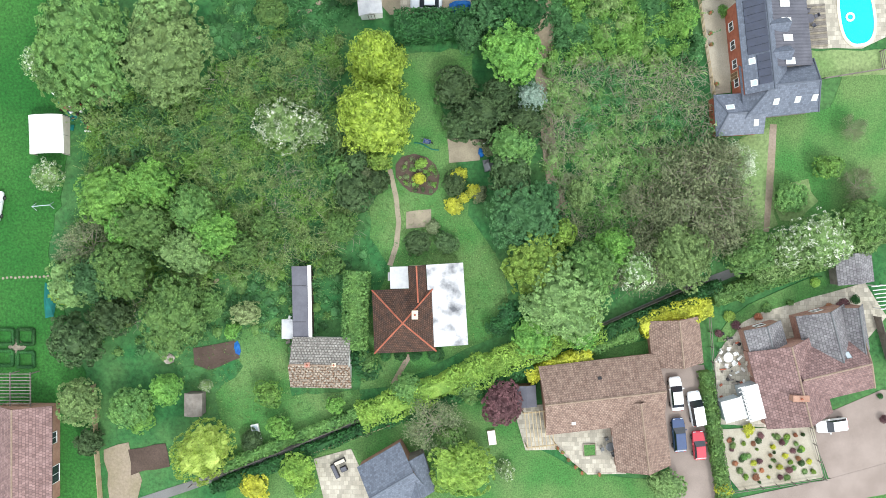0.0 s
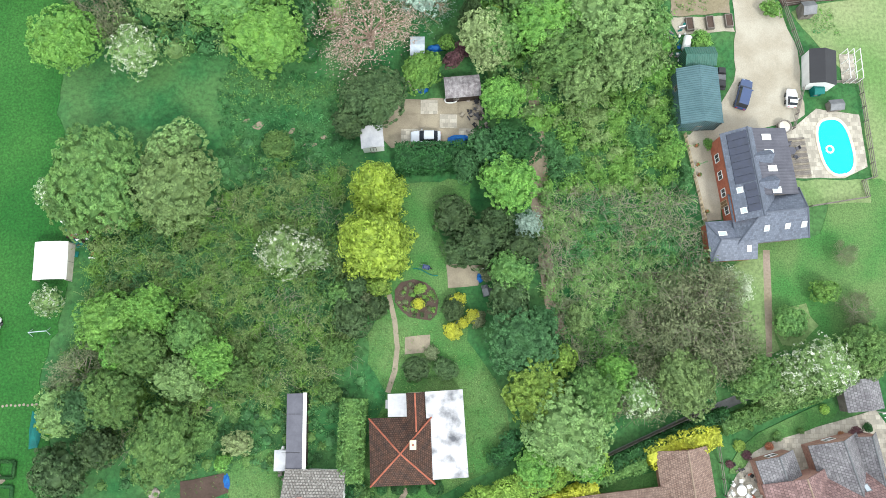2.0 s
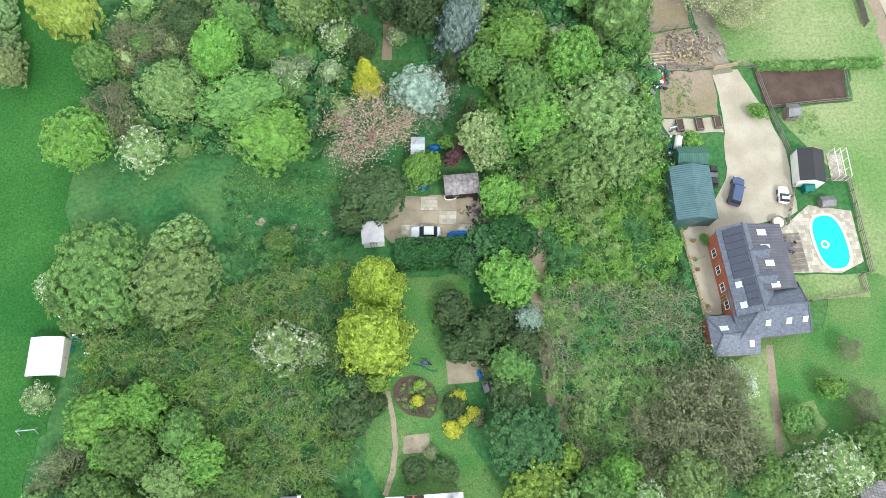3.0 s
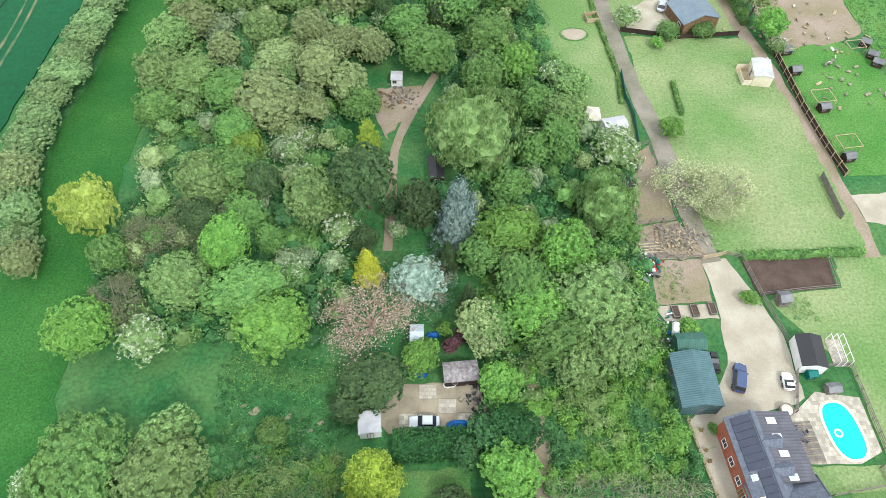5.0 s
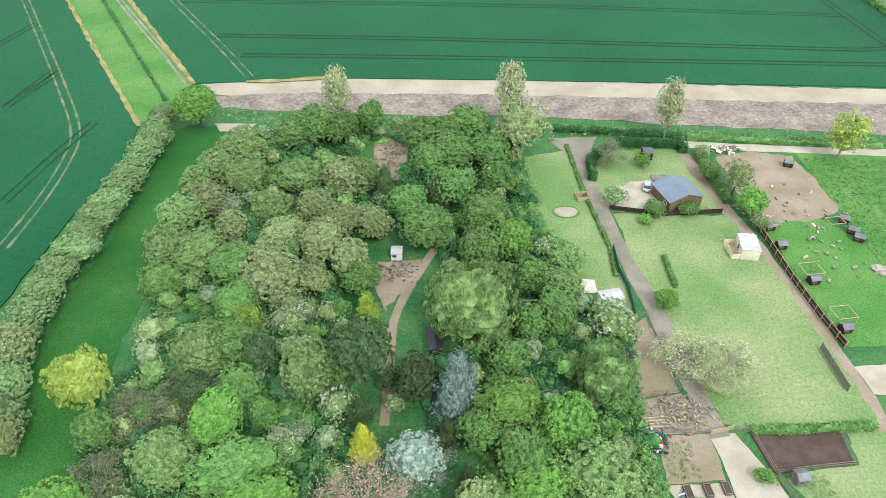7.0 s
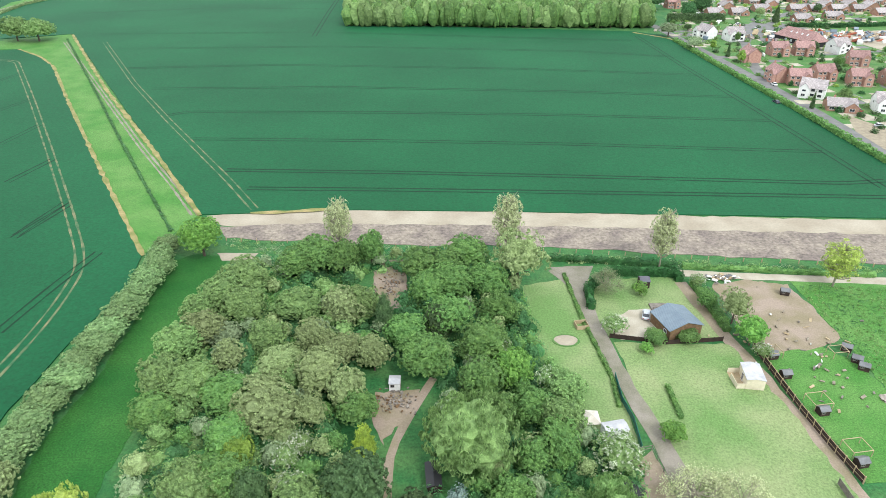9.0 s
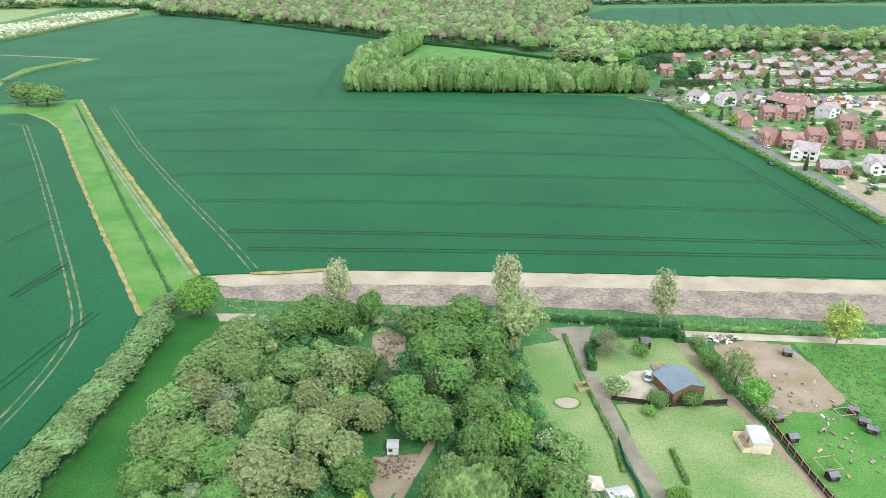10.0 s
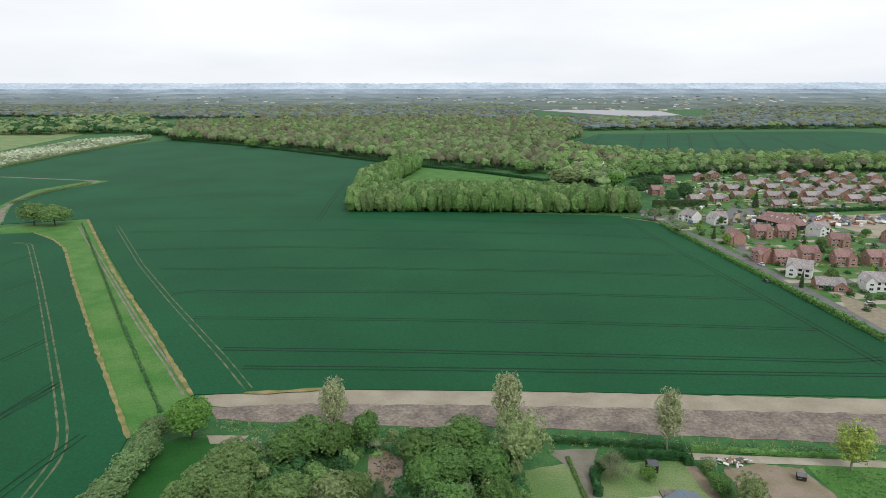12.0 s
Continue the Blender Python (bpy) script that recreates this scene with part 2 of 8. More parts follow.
def leaf_sprays(rng, pos, nrm, size, slim=0.62, hang=0.0):
    """Small pointed sprays of leaves, facing roughly nrm."""
    n = len(pos)
    nrm = nrm + rng.normal(size=(n, 3)) * 0.45
    nrm /= np.linalg.norm(nrm, axis=1)[:, None] + 1e-9
    t = np.cross(nrm, unit(rng, n))
    if hang:
        t = t * (1 - hang) + np.array([0, 0, -1.0]) * hang
    t /= np.linalg.norm(t, axis=1)[:, None] + 1e-9
    b = np.cross(nrm, t)
    s = np.asarray(size).reshape(-1, 1)
    a0, a1 = pos - t * s, pos + t * s
    b1 = pos + b * s * slim * 1.3 + nrm * s * 0.2
    return np.stack([a0, a1, b1], 1).reshape(-1, 3)


def ico(sub):
    bm = bmesh.new()
    bmesh.ops.create_icosphere(bm, subdivisions=sub, radius=1)
    v = np.array([q.co[:] for q in bm.verts])
    f = [[q.index for q in g.verts] for g in bm.faces]
    bm.free()
    return v, f


ICO1, ICO2, ICO3, ICO4 = ico(1), ico(2), ico(3), ico(4)


def lump_crown(rng, R, z0, z1, boughs, clumps, per, leaf, soup, low=-0.35, hang=0.0, slim=0.7, swell=(0.26, 0.48), reach=0.64, tuft=(0.2, 0.4), m=0, core=0.78, loose=0.0):
    """A crown between z0 and z1: boughs on an uneven dome, each carrying clumps of small leaves."""
    mid, half = (z0 + z1) / 2, (z1 - z0) / 2
    ax = np.array([R, R, half])
    d = unit(rng, boughs * 5)
    d = d[d[:, 2] > low]
    pick = [0]
    for _ in range(boughs - 1):  # spread the boughs apart
        far = np.linalg.norm(d[:, None] - d[pick][None], axis=2).min(1) * rng.uniform(0.7, 1.3, len(d))
        pick.append(int(far.argmax()))
    d = d[pick]
    c = d * ax * reach * rng.uniform(0.78, 1.14, (len(d), 1)) + (0, 0, mid)
    r = rng.uniform(*swell, len(d)) * min(R, half * 1.2)
    c, r = np.r_[c, [[0, 0, mid + half * 0.1]]], np.r_[r, 0.5 * min(R, half)]
    k = rng.choice(len(c), clumps * 3, p=r**2 / (r**2).sum())
    dirs = unit(rng, clumps * 3) + (0, 0, 0.25)
    dirs /= np.linalg.norm(dirs, axis=1)[:, None]
    pos = c[k] + dirs * (r[k] * rng.uniform(0.86 - loose, 1.1, len(k)))[:, None]
    dist = np.linalg.norm(pos[:, None] - c[None], axis=2) / r[None]
    dist[np.arange(len(pos)), k] = 9
    keep = (dist.min(1) > 0.84 - loose) & (dirs[:, 2] > -0.6)
    pos, dirs = pos[keep][:clumps], dirs[keep][:clumps]
    out = (pos - (0, 0, mid)) / ax
    dirs = dirs + 0.5 * out / (np.linalg.norm(out, axis=1)[:, None] + 1e-9)
    dirs /= np.linalg.norm(dirs, axis=1)[:, None]
    n = len(pos) * per
    q = unit(rng, n)
    nn = np.repeat(dirs, per, 0)
    q = q - np.minimum(0, (q * nn).sum(1))[:, None] * nn * 1.7
    size = np.repeat(rng.uniform(*tuft, len(pos)), per)[:, None]
    at = np.repeat(pos, per, 0) + q * size * rng.uniform(0.55, 1.1, (n, 1)) * (1, 1, 0.8)
    soup.sprays(leaf_sprays(rng, at, q + nn * 0.5 + (0, 0, 0.25), leaf * rng.uniform(0.6, 1.3, n), slim, hang), m)
    if core:
        v, f = ICO4 if clumps > 250 else ICO3
        o = np.array([0, 0, mid])
        far = np.zeros(len(v))
        for q, rr in zip(c - o, r):
            bq = v @ q
            disc = bq**2 - (q @ q) + rr**2
            far = np.maximum(far, np.where(disc > 0, bq + np.sqrt(np.maximum(disc, 0)), 0))
        soup.add(o + v * (far * core * rng.uniform(0.84, 1.14, len(v)))[:, None], f, m)


def limbs(rng, soup, h, base, top, spread, n, m=0):
    """A tapered trunk with limbs."""
    lean = rng.normal(size=2) * 0.02 * h
    pts = [np.array([0, 0, -0.1]), np.array([lean[0] * 0.5, lean[1] * 0.5, h * 0.4]), np.array([lean[0], lean[1], top])]
    soup.tube(pts[0], pts[1], base, base * 0.7, 8, m)
    soup.tube(pts[1], pts[2], base * 0.7, base * 0.2, 8, m)
    for k in range(n):
        a = k * 2.4 + rng.uniform(-0.4, 0.4)
        z = h * rng.uniform(0.28, 0.55)
        q = np.array([0, 0, z])
        e = q + np.array([math.cos(a) * spread, math.sin(a) * spread, h * rng.uniform(0.12, 0.3)]) * rng.uniform(0.55, 0.85)
        soup.tube(q, e, base * 0.38, base * 0.1, 5, m)


TREES = {}


def foliage(rng, R, z0, z1, boughs, clumps, per, leaf, soup, speckled=False, **more):
    """A crown; a speckled one has blossom among green leaves."""
    if speckled:
        lump_crown(rng, R * 0.96, z0, z1 * 0.98, boughs, int(clumps * 0.7), per, leaf, soup, m=1, **more)
        more["core"] = 0
        lump_crown(rng, R, z0, z1, boughs, int(clumps * 0.7), max(4, per // 2), leaf * 0.9, soup, **more)
    else:
        lump_crown(rng, R, z0, z1, boughs, clumps, per, leaf, soup, **more)


def branch(rng, soup, tips, a, d, length, r, level, last=4):
    e = a + d * length
    soup.tube(a, e, r, r * 0.62, 5 if level < 2 else 3, 0, cap=False)
    if level == last:
        tips.append(e)
        return
    for k in range(3):
        nd = d + rng.normal(size=3) * 0.55 + np.array([0, 0, 0.05])
        nd /= np.linalg.norm(nd)
        branch(rng, soup, tips, a + d * length * rng.uniform(0.65, 1), nd, length * rng.uniform(0.62, 0.85), r * 0.55, level + 1, last)


def tree_proto(shape, colour, k):
    """One tree, 4 m in radius and 9 m high, of a shape and leaf colour; kept aside below ground level and copied."""
    key = (shape, colour, k)
    if key in TREES:
        return TREES[key]
    rng = np.random.default_rng(sum(map(ord, shape + colour)) * 7 + k * 101)
    t, c = Soup(), Soup()
    bark, leafm = "bark", "leaf_" + colour
    if shape == "round":
        limbs(rng, t, 9, 0.26, 6.5, 3.0, 5)
        foliage(rng, 4, 0.5, 9, 26, 340, 18, 0.2, c, speckled=colour == "white", low=-0.5)
    elif shape == "small":
        limbs(rng, t, 9, 0.26, 6.5, 3.0, 4)
        foliage(rng, 4, 0.3, 9, 14, 120, 13, 0.36, c, speckled=colour == "white", low=-0.5, tuft=(0.4, 0.75))
    elif shape == "grand":
        limbs(rng, t, 9, 0.26, 6.5, 3.0, 6)
        foliage(rng, 4, 0.5, 9, 38, 540, 18, 0.165, c, speckled=colour == "white", low=-0.5, swell=(0.24, 0.42), reach=0.68, tuft=(0.15, 0.32))
    elif shape == "shrub":
        limbs(rng, t, 6, 0.16, 5, 2.6, 4)
        lump_crown(rng, 4, -0.6, 9, 22, 200, 15, 0.32, c, low=-0.7, tuft=(0.3, 0.6))
    elif shape == "airy":
        limbs(rng, t, 9, 0.24, 7.5, 3.4, 8)
        foliage(rng, 4, 0.8, 9, 30, 330, 14, 0.18, c, speckled=colour == "white", swell=(0.24, 0.4), reach=0.68, core=0.65, loose=0.2)
    elif shape == "column":
        t.tube((0, 0, -0.1), (0, 0, 8.6), 0.22, 0.05, 8)
        for q in range(64):
            a, z = q * 2.4, 1.4 + 6.4 * rng.uniform(0, 1)
            w = 3.4 * math.sin(math.pi * min(1, max(0.08, (z - 0.4) / 8.6)) ** 0.8) ** 0.7
            e = np.array([math.cos(a) * w, math.sin(a) * w, min(8.9, z + 1.3)])
            t.tube((0, 0, z), e, 0.09, 0.03, 4, cap=False)
        lump_crown(rng, 4, 1.0, 9.1, 40, 460, 11, 0.2, c, low=-0.9, swell=(0.24, 0.4), reach=0.6, core=0, loose=0.6, tuft=(0.25, 0.6))
    elif shape == "weeping":
        limbs(rng, t, 9, 0.28, 7, 3.0, 6)
        lump_crown(rng, 4, 0.4, 9, 34, 420, 14, 0.3, c, hang=0.65, slim=0.4, low=-0.5, swell=(0.26, 0.42), reach=0.66, tuft=(0.2, 0.4))
    elif shape == "cone":
        limbs(rng, t, 9, 0.22, 8.6, 1.0, 2)
        n, per = 420, 15
        z = 1 - rng.uniform(0, 1, n) ** 0.62
        a = rng.uniform(0, 6.283, n)
        fat = 0.55 if colour in ("gold", "lime") else 0.75
        tier = 0.86 + 0.12 * np.cos(z * 30 + np.sin(a * 3) * 1.5) + 0.12 * np.cos(a * 5 + z * 9)
        rad = 3.9 * (1 - z) ** fat * tier * rng.uniform(0.8, 1.08, n)
        pos = np.c_[rad * np.cos(a), rad * np.sin(a), 0.3 + z * 8.6]
        dirs = np.c_[np.cos(a), np.sin(a), np.full(n, 0.9)]
        q = unit(rng, n * per) * (1, 1, 0.5)
        at = np.repeat(pos, per, 0) + (q + np.repeat(dirs, per, 0) * rng.uniform(-0.5, 0.9, (n * per, 1))) * 0.32
        c.sprays(leaf_sprays(rng, at, q + np.repeat(dirs, per, 0), 0.2 * rng.uniform(0.6, 1.3, n * per), 0.7, 0.1))
        v, f = ICO4
        zz = (v[:, 2] + 1) / 2
        c.add(np.c_[v[:, :2] / (np.linalg.norm(v[:, :2], axis=1)[:, None] + 1e-6) * (3.0 * (1 - zz) ** fat * rng.uniform(0.82, 1.16, len(v)))[:, None] * (np.abs(v[:, 2]) < 0.99)[:, None], 0.3 + zz * 8.0], f)
    elif shape in ("bare", "twiggy"):
        tips = []
        bark = "pale_bark" if colour in ("pink", "silver") else "twig"
        t.tube((0, 0, -0.1), (0, 0, 2.4), 0.26, 0.2, 8)
        for q in range(10):
            a = q * 0.63 + rng.uniform(-0.2, 0.2)
            d = np.array([math.cos(a) * 0.9, math.sin(a) * 0.9, rng.uniform(0.35, 1.3)])
            branch(rng, t, tips, np.array([0, 0, rng.uniform(1.4, 2.6)]), d / np.linalg.norm(d), 1.7 if shape == "bare" else 2.0, 0.12, 1, 5 if shape == "bare" else 4)
        tips = np.array(tips)
        per = 4 if shape == "bare" else 14
        pos = np.repeat(tips, per, 0) + rng.normal(size=(len(tips) * per, 3)) * 0.4
        c.sprays(leaf_sprays(rng, pos, unit(rng, len(pos)) + (0, 0, 0.6), (0.55 if shape == "bare" else 1.0) * rng.uniform(0.10, 0.22, len(pos))))
    if shape == "column":
        bark = "twig"
    e = new("tree")
    part("trunk", t.mesh("trunk", [bark]), e)
    part("crown", c.mesh("crown", [leafm, "leaf_olive"] if colour == "white" else [leafm]), e)
    TREES[key] = e
    return e


USED = {}
WORDS = {"poplar": "pale gauzy new-leaved", "haw": "olive-grey budding", "sallow": "pale sage-green", "mid": "mid-green", "bright": "fresh bright-green", "dark": "dark green", "olive": "pale olive-green", "grey": "grey-green twiggy",
         "tan": "tan and olive budding", "lime": "yellow-green", "yellow": "vivid yellow", "willow": "yellow-green", "gold": "golden-green",
         "blue": "blue-grey needled", "silver": "silvery grey-green", "purple": "dark purple-leaved", "white": "white-blossomed", "pink": "pale pinkish, barely leafed",
         "deep": "deep green", "ivy": "ivy-dark green", "alder": "fresh light-green", "fern": "lush green", "far": "dull green", "rust": "rust-red leaved"}
FORM = {"small": "small rounded tree", "round": "broad rounded tree", "grand": "broad rounded tree", "shrub": "dense rounded shrub", "airy": "open-crowned tree", "column": "tall slender poplar tree",
        "weeping": "weeping tree with hanging branches", "cone": "cone-shaped conifer", "bare": "branching tree with bare limbs", "twiggy": "twiggy tree with fine branches"}
rng_plant = np.random.default_rng(5)


def grow(shape, colour, rows, where="standing in rough ground", group="trees", variants=3):
    """Trees of one kind; a row is x, y, crown radius, height."""
    asked = shape
    for x, y, r, h in rows:
        shape = asked if asked != "round" else "grand" if r > 4.2 else "small" if r < 2.1 else asked
        k = int(rng_plant.integers(variants))
        src = tree_proto(shape, colour, k)
        if group == "wood trees":
            h *= 1.18
        uneven = float(rng_plant.uniform(0.9, 1.12))
        size = Vector((r / 4 * uneven, r / 4 / uneven, h / 9))
        at = pose(x, y, 0, 0, 0, float(rng_plant.uniform(0, 360)))
        key = (shape, colour, k)
        name = "shrub" if shape == "shrub" or h < 3 else "tree"
        if key in USED:
            ob = copy_thing(src, at @ Matrix.Diagonal((*(a / b for a, b in zip(size, src.scale)), 1)))
        else:
            ob, USED[key] = src, True
            ob.matrix_basis = at @ Matrix.Diagonal((*size, 1))
        ob.name = name
        tagged(ob, f"{WORDS[colour]} {FORM[shape]} {where}", name, group)


def hedge(pts, width, height, colour, label, rng_seed=1, dense=14.0, leaf=0.22, ragged=0.12):
    """A clipped or loose hedge along a line, one mesh."""
    rng = np.random.default_rng(rng_seed)
    p = np.asarray(pts, float)
    s = Soup()
    for a, b in zip(p, p[1:]):
        ln = np.linalg.norm(b - a)
        d = (b - a) / ln
        w = np.array([-d[1], d[0]])
        n = max(2, int(ln / 1.0))
        # inner body, uneven
        rings = []
        for k in range(n + 1):
            q = a + (b - a) * k / n
            jig = lambda i: 1 + ragged * 1.5 * noise.noise((q[0] * 0.6, q[1] * 0.6, i * 3.1))
            hw, hh = width / 2 * 0.7, height * 0.8
            prof = [(-hw * jig(1), 0), (-hw * jig(2), hh * 0.75), (-hw * 0.6, hh * jig(3)), (hw * 0.6, hh * jig(4)), (hw * jig(5), hh * 0.75), (hw * jig(6), 0)]
            rings += [(*(q + w * o), z) for o, z in prof]
        f = [(k * 6 + i, k * 6 + i + 1, k * 6 + 7 + i, k * 6 + 6 + i) for k in range(n) for i in range(5)] + [(5, 4, 3, 2, 1, 0), tuple(n * 6 + i for i in range(6))]
        s.add(rings, f)
        cnt = int(2.4 * dense * ln * (width + 1.4 * height))
        u, side = rng.uniform(0, ln, cnt), rng.uniform(-1, 1, cnt)
        share = width / (width + 1.4 * height)
        top = rng.uniform(0, 1, cnt) < share
        off = np.where(top, side * width / 2, np.sign(side) * width / 2 * rng.uniform(0.85, 1.05, cnt))
        z = np.where(top, height * rng.uniform(0.9, 1.06, cnt) * (1 - 0.12 * np.abs(side) ** 4), rng.uniform(0.05, 0.97, cnt) * height)
        wob = np.array([noise.noise(((a + d * q)[0] * 0.5, (a + d * q)[1] * 0.5, 7)) for q in u]) * ragged
        off, z = off * (1 + wob), z * (1 + wob * 0.6)
        pos = np.c_[a[0] + d[0] * u + w[0] * off, a[1] + d[1] * u + w[1] * off, z]
        nr = np.where(top[:, None], np.array([0, 0, 1.0]), np.c_[w[0] * np.sign(off), w[1] * np.sign(off), np.full(cnt, 0.3)])
        s.sprays(leaf_sprays(rng, pos, nr, leaf * rng.uniform(0.6, 1.3, cnt)))
    ob = new("hedge", s.mesh("hedge", ["leaf_" + colour]))
    return tagged(ob, label, "hedge", "hedges")


def scrub(name, poly, spacing, size, height, mats, label, seed=3, per=46, leaf=0.2, canes=0, core=True, clear=(), dead=0, bare=0.5):
    """Uncountable low growth over an area: leafy clumps, leafy canes and drifts of dead arching stems, one mesh."""
    rng = np.random.default_rng(seed)
    s = Soup()
    v, f = ICO1
    per = int(per * 1.4)
    for x, y in scatter(poly, spacing, rng):
        if any(math.hypot(x - cx, y - cy) < cr for cx, cy, cr in clear):
            continue
        drift = noise.noise((x * 0.11, y * 0.11, seed)) * 0.8 + noise.noise((x * 0.3, y * 0.3, seed + 5)) * 0.5 + 0.5
        r, h = size * rng.uniform(0.6, 1.35), height * rng.uniform(0.45, 1.3) * (0.7 + 0.6 * (noise.noise((x * 0.09, y * 0.09, seed)) + 0.5))
        m = int(np.clip(noise.noise((x * 0.16, y * 0.16, seed + 9)) * 0.9 + 0.5 + rng.uniform(-0.25, 0.25), 0, 0.999) * len(mats))
        wild = dead and drift < bare
        n = per // 3 if wild else per
        d = unit(rng, n)
        d[:, 2] = np.abs(d[:, 2])
        pos = np.c_[x + d[:, 0] * r, y + d[:, 1] * r, d[:, 2] * h]
        pos += rng.normal(size=pos.shape) * 0.12 * r
        pos[:, 2] = np.maximum(pos[:, 2], 0.05)
        if core and not wild:
            s.add(v * (r * 0.8, r * 0.8, h * 0.75) * rng.uniform(0.8, 1.15, (len(v), 1)) + (x, y, 0), f, m)
        s.sprays(leaf_sprays(rng, pos, d + (0, 0, 0.5), leaf * rng.uniform(0.6, 1.3, n)), m)
        for q in range(canes if not wild else canes // 2):  # arching leafy canes
            a, ln, k = rng.uniform(0, 6.28), rng.uniform(1.0, 2.6), np.linspace(0.1, 1, 12)
            arc = np.c_[x + math.cos(a) * ln * k, y + math.sin(a) * ln * k, h * (0.6 + 1.8 * k * (1 - 0.75 * k))]
            s.sprays(leaf_sprays(rng, arc, np.tile((0, 0, 1.0), (12, 1)), np.full(12, leaf * 0.75)), m)
        for q in range(dead if wild else dead // 4):  # dead arching stems
            a, ln = rng.uniform(0, 6.28), rng.uniform(0.9, 2.4)
            bend = a + rng.uniform(-0.9, 0.9)
            p0 = np.array([x + rng.normal() * 0.4, y + rng.normal() * 0.4, h * 0.5])
            p1 = p0 + (math.cos(a) * ln * 0.5, math.sin(a) * ln * 0.5, h * rng.uniform(0.4, 0.8))
            p2 = p1 + (math.cos(bend) * ln * 0.6, math.sin(bend) * ln * 0.6, -h * rng.uniform(0, 0.4))
            s.tube(p0, p1, 0.03, 0.025, 3, len(mats), cap=False)
            s.tube(p1, p2, 0.025, 0.018, 3, len(mats), cap=False)
    ob = new(name, s.mesh(name, ["leaf_" + q for q in mats] + ["twig"]))
    return tagged(ob, label, "undergrowth", kind="stuff")


def far_wood(name, poly, spacing, r, h, mats, label, seed=4, tufts=26, shape=1.0, fine=0.26):
    """A distant wood of many uneven domed crowns with stems, one mesh."""
    rng = np.random.default_rng(seed)
    s = Soup()
    v, f = ICO2
    up = f if shape > 1.2 else [q for q in f if v[q, 2].min() > -0.5]
    for x, y in scatter(poly, spacing, rng):
        rr, hh = r * rng.uniform(0.7, 1.3), h * rng.uniform(0.75, 1.2)
        drift = noise.noise((x * 0.008, y * 0.008, seed)) + 0.5 + rng.uniform(-0.3, 0.3)
        m = int(np.clip(drift, 0, 0.999) * len(mats))
        g = v * (1 + rng.uniform(-0.2, 0.2, (len(v), 1)))
        s.add(g * (rr * 0.92, rr * 0.92, hh * 0.42 * shape) + (x, y, hh * 0.56), up, m)
        s.tube((x, y, 0), (x, y, hh * 0.4), 0.35, 0.25, 3, len(mats), cap=False)
        if tufts:
            d = unit(rng, tufts)
            d[:, 2] = np.abs(d[:, 2]) * 1.2 - 0.2
            pos = np.array([x, y, hh * 0.56]) + d * (rr, rr, hh * 0.45 * shape)
            s.sprays(leaf_sprays(rng, pos, d + (0, 0, 0.4), rr * fine * rng.uniform(0.6, 1.3, tufts)), m)
    ob = new(name, s.mesh(name, ["leaf_" + q for q in mats] + ["bark"]))
    return tagged(ob, label, "woodland", kind="stuff")


# ---- ground ----
s = Soup()
ys = [-400, -150, 0, 150, 300, 500, 800, 1200, 1800, 2600, 3600, 4900]
xs = [-4900, -2500, -1200, -600, -300, -100, 0, 100, 300, 600, 1200, 2500, 4900]
s.add([(x, y, 0) for y in ys for x in xs], [(j * 13 + i, j * 13 + i + 1, j * 13 + 14 + i, j * 13 + 13 + i) for j in range(11) for i in range(12)])
tagged(new("ground", s.mesh("ground", ["rough_grass"])), "uneven rough green grass reaching to the horizon", "ground", kind="structure")

# fields
patch("crop_field", [(-72.2, 181.3), (-57.3, 182.2), (-35.8, 184.5), (22.4, 182.4), (133.4, 176.7), (202.4, 172.7), (163.4, 221.4), (161.6, 283.3), (153.9, 367.9), (150.9, 405.7), (147.4, 439.8), (131.4, 452), (-63.7, 478.8), (-64.3, 612.1), (-44.3, 774), (-277.5, 1004.1), (-436.5, 1110.3), (-480.4, 922.6), (-490.5, 755.1), (-518.6, 570.5), (-285.9, 430.4), (-237.6, 448.3)],
      0.3, "crop", "dense dark-green young wheat crop in a large field", wobble=0.5, step=4, category="field")
patch("crop_field", [(-266.6, 399.9), (-248.5, 404.3), (-226.8, 387.1), (-208, 364.4), (-168.5, 298.3), (-117.8, 216.4), (-80.3, 156.9), (-77.8, 139.2), (-81.2, 117.8), (-83.4, 88.1), (-93.4, 54.4), (-245.5, 158.3), (-372.4, 367.2)],
      0.3, "crop", "dense dark-green young wheat crop beside a ditch", wobble=0.5, step=4, category="field")
patch("grass_margin", [(-80.3, 156.9), (-72.2, 181.3), (-238.7, 448.3), (-270.9, 430.2), (-279.2, 419.8), (-268.6, 403.1), (-249.5, 405.9), (-226.1, 387), (-207.3, 364.4), (-168, 298.2), (-117.4, 216.4)],
      0.1, "meadow", "bright green grass margin along a ditch", wobble=0.6, step=3)
patch("grass_margin", [(-283.6, 426.8), (-320.9, 499.4), (-334.6, 552.3), (-314.4, 606), (-308.3, 631.2), (-326.4, 635.3), (-347, 573.6), (-329.5, 499.6)], 0.34, "meadow", "grassy verge round a field track", wobble=0.6, step=4)
ribbon("track", [(-290.5, 437.8), (-317.1, 483.2), (-335.5, 538.2), (-332.6, 582.9), (-316.3, 620.2), (-320.7, 631.4), (-431.1, 660.9)], 4, 0.4, "track", "pale farm track curving between fields")
for off in (-0.9, 0.9):
    ribbon("wheel_track", [(-231.5 + off, 425.4), (-155.6 + off, 307), (-111.4 + off, 238.1), (-86.6 + off, 201.5), (-73.7 + off, 181.1)], 0.7, 0.14, "track", "pale wheel mark of a grassed-over farm track", wobble=0.9)
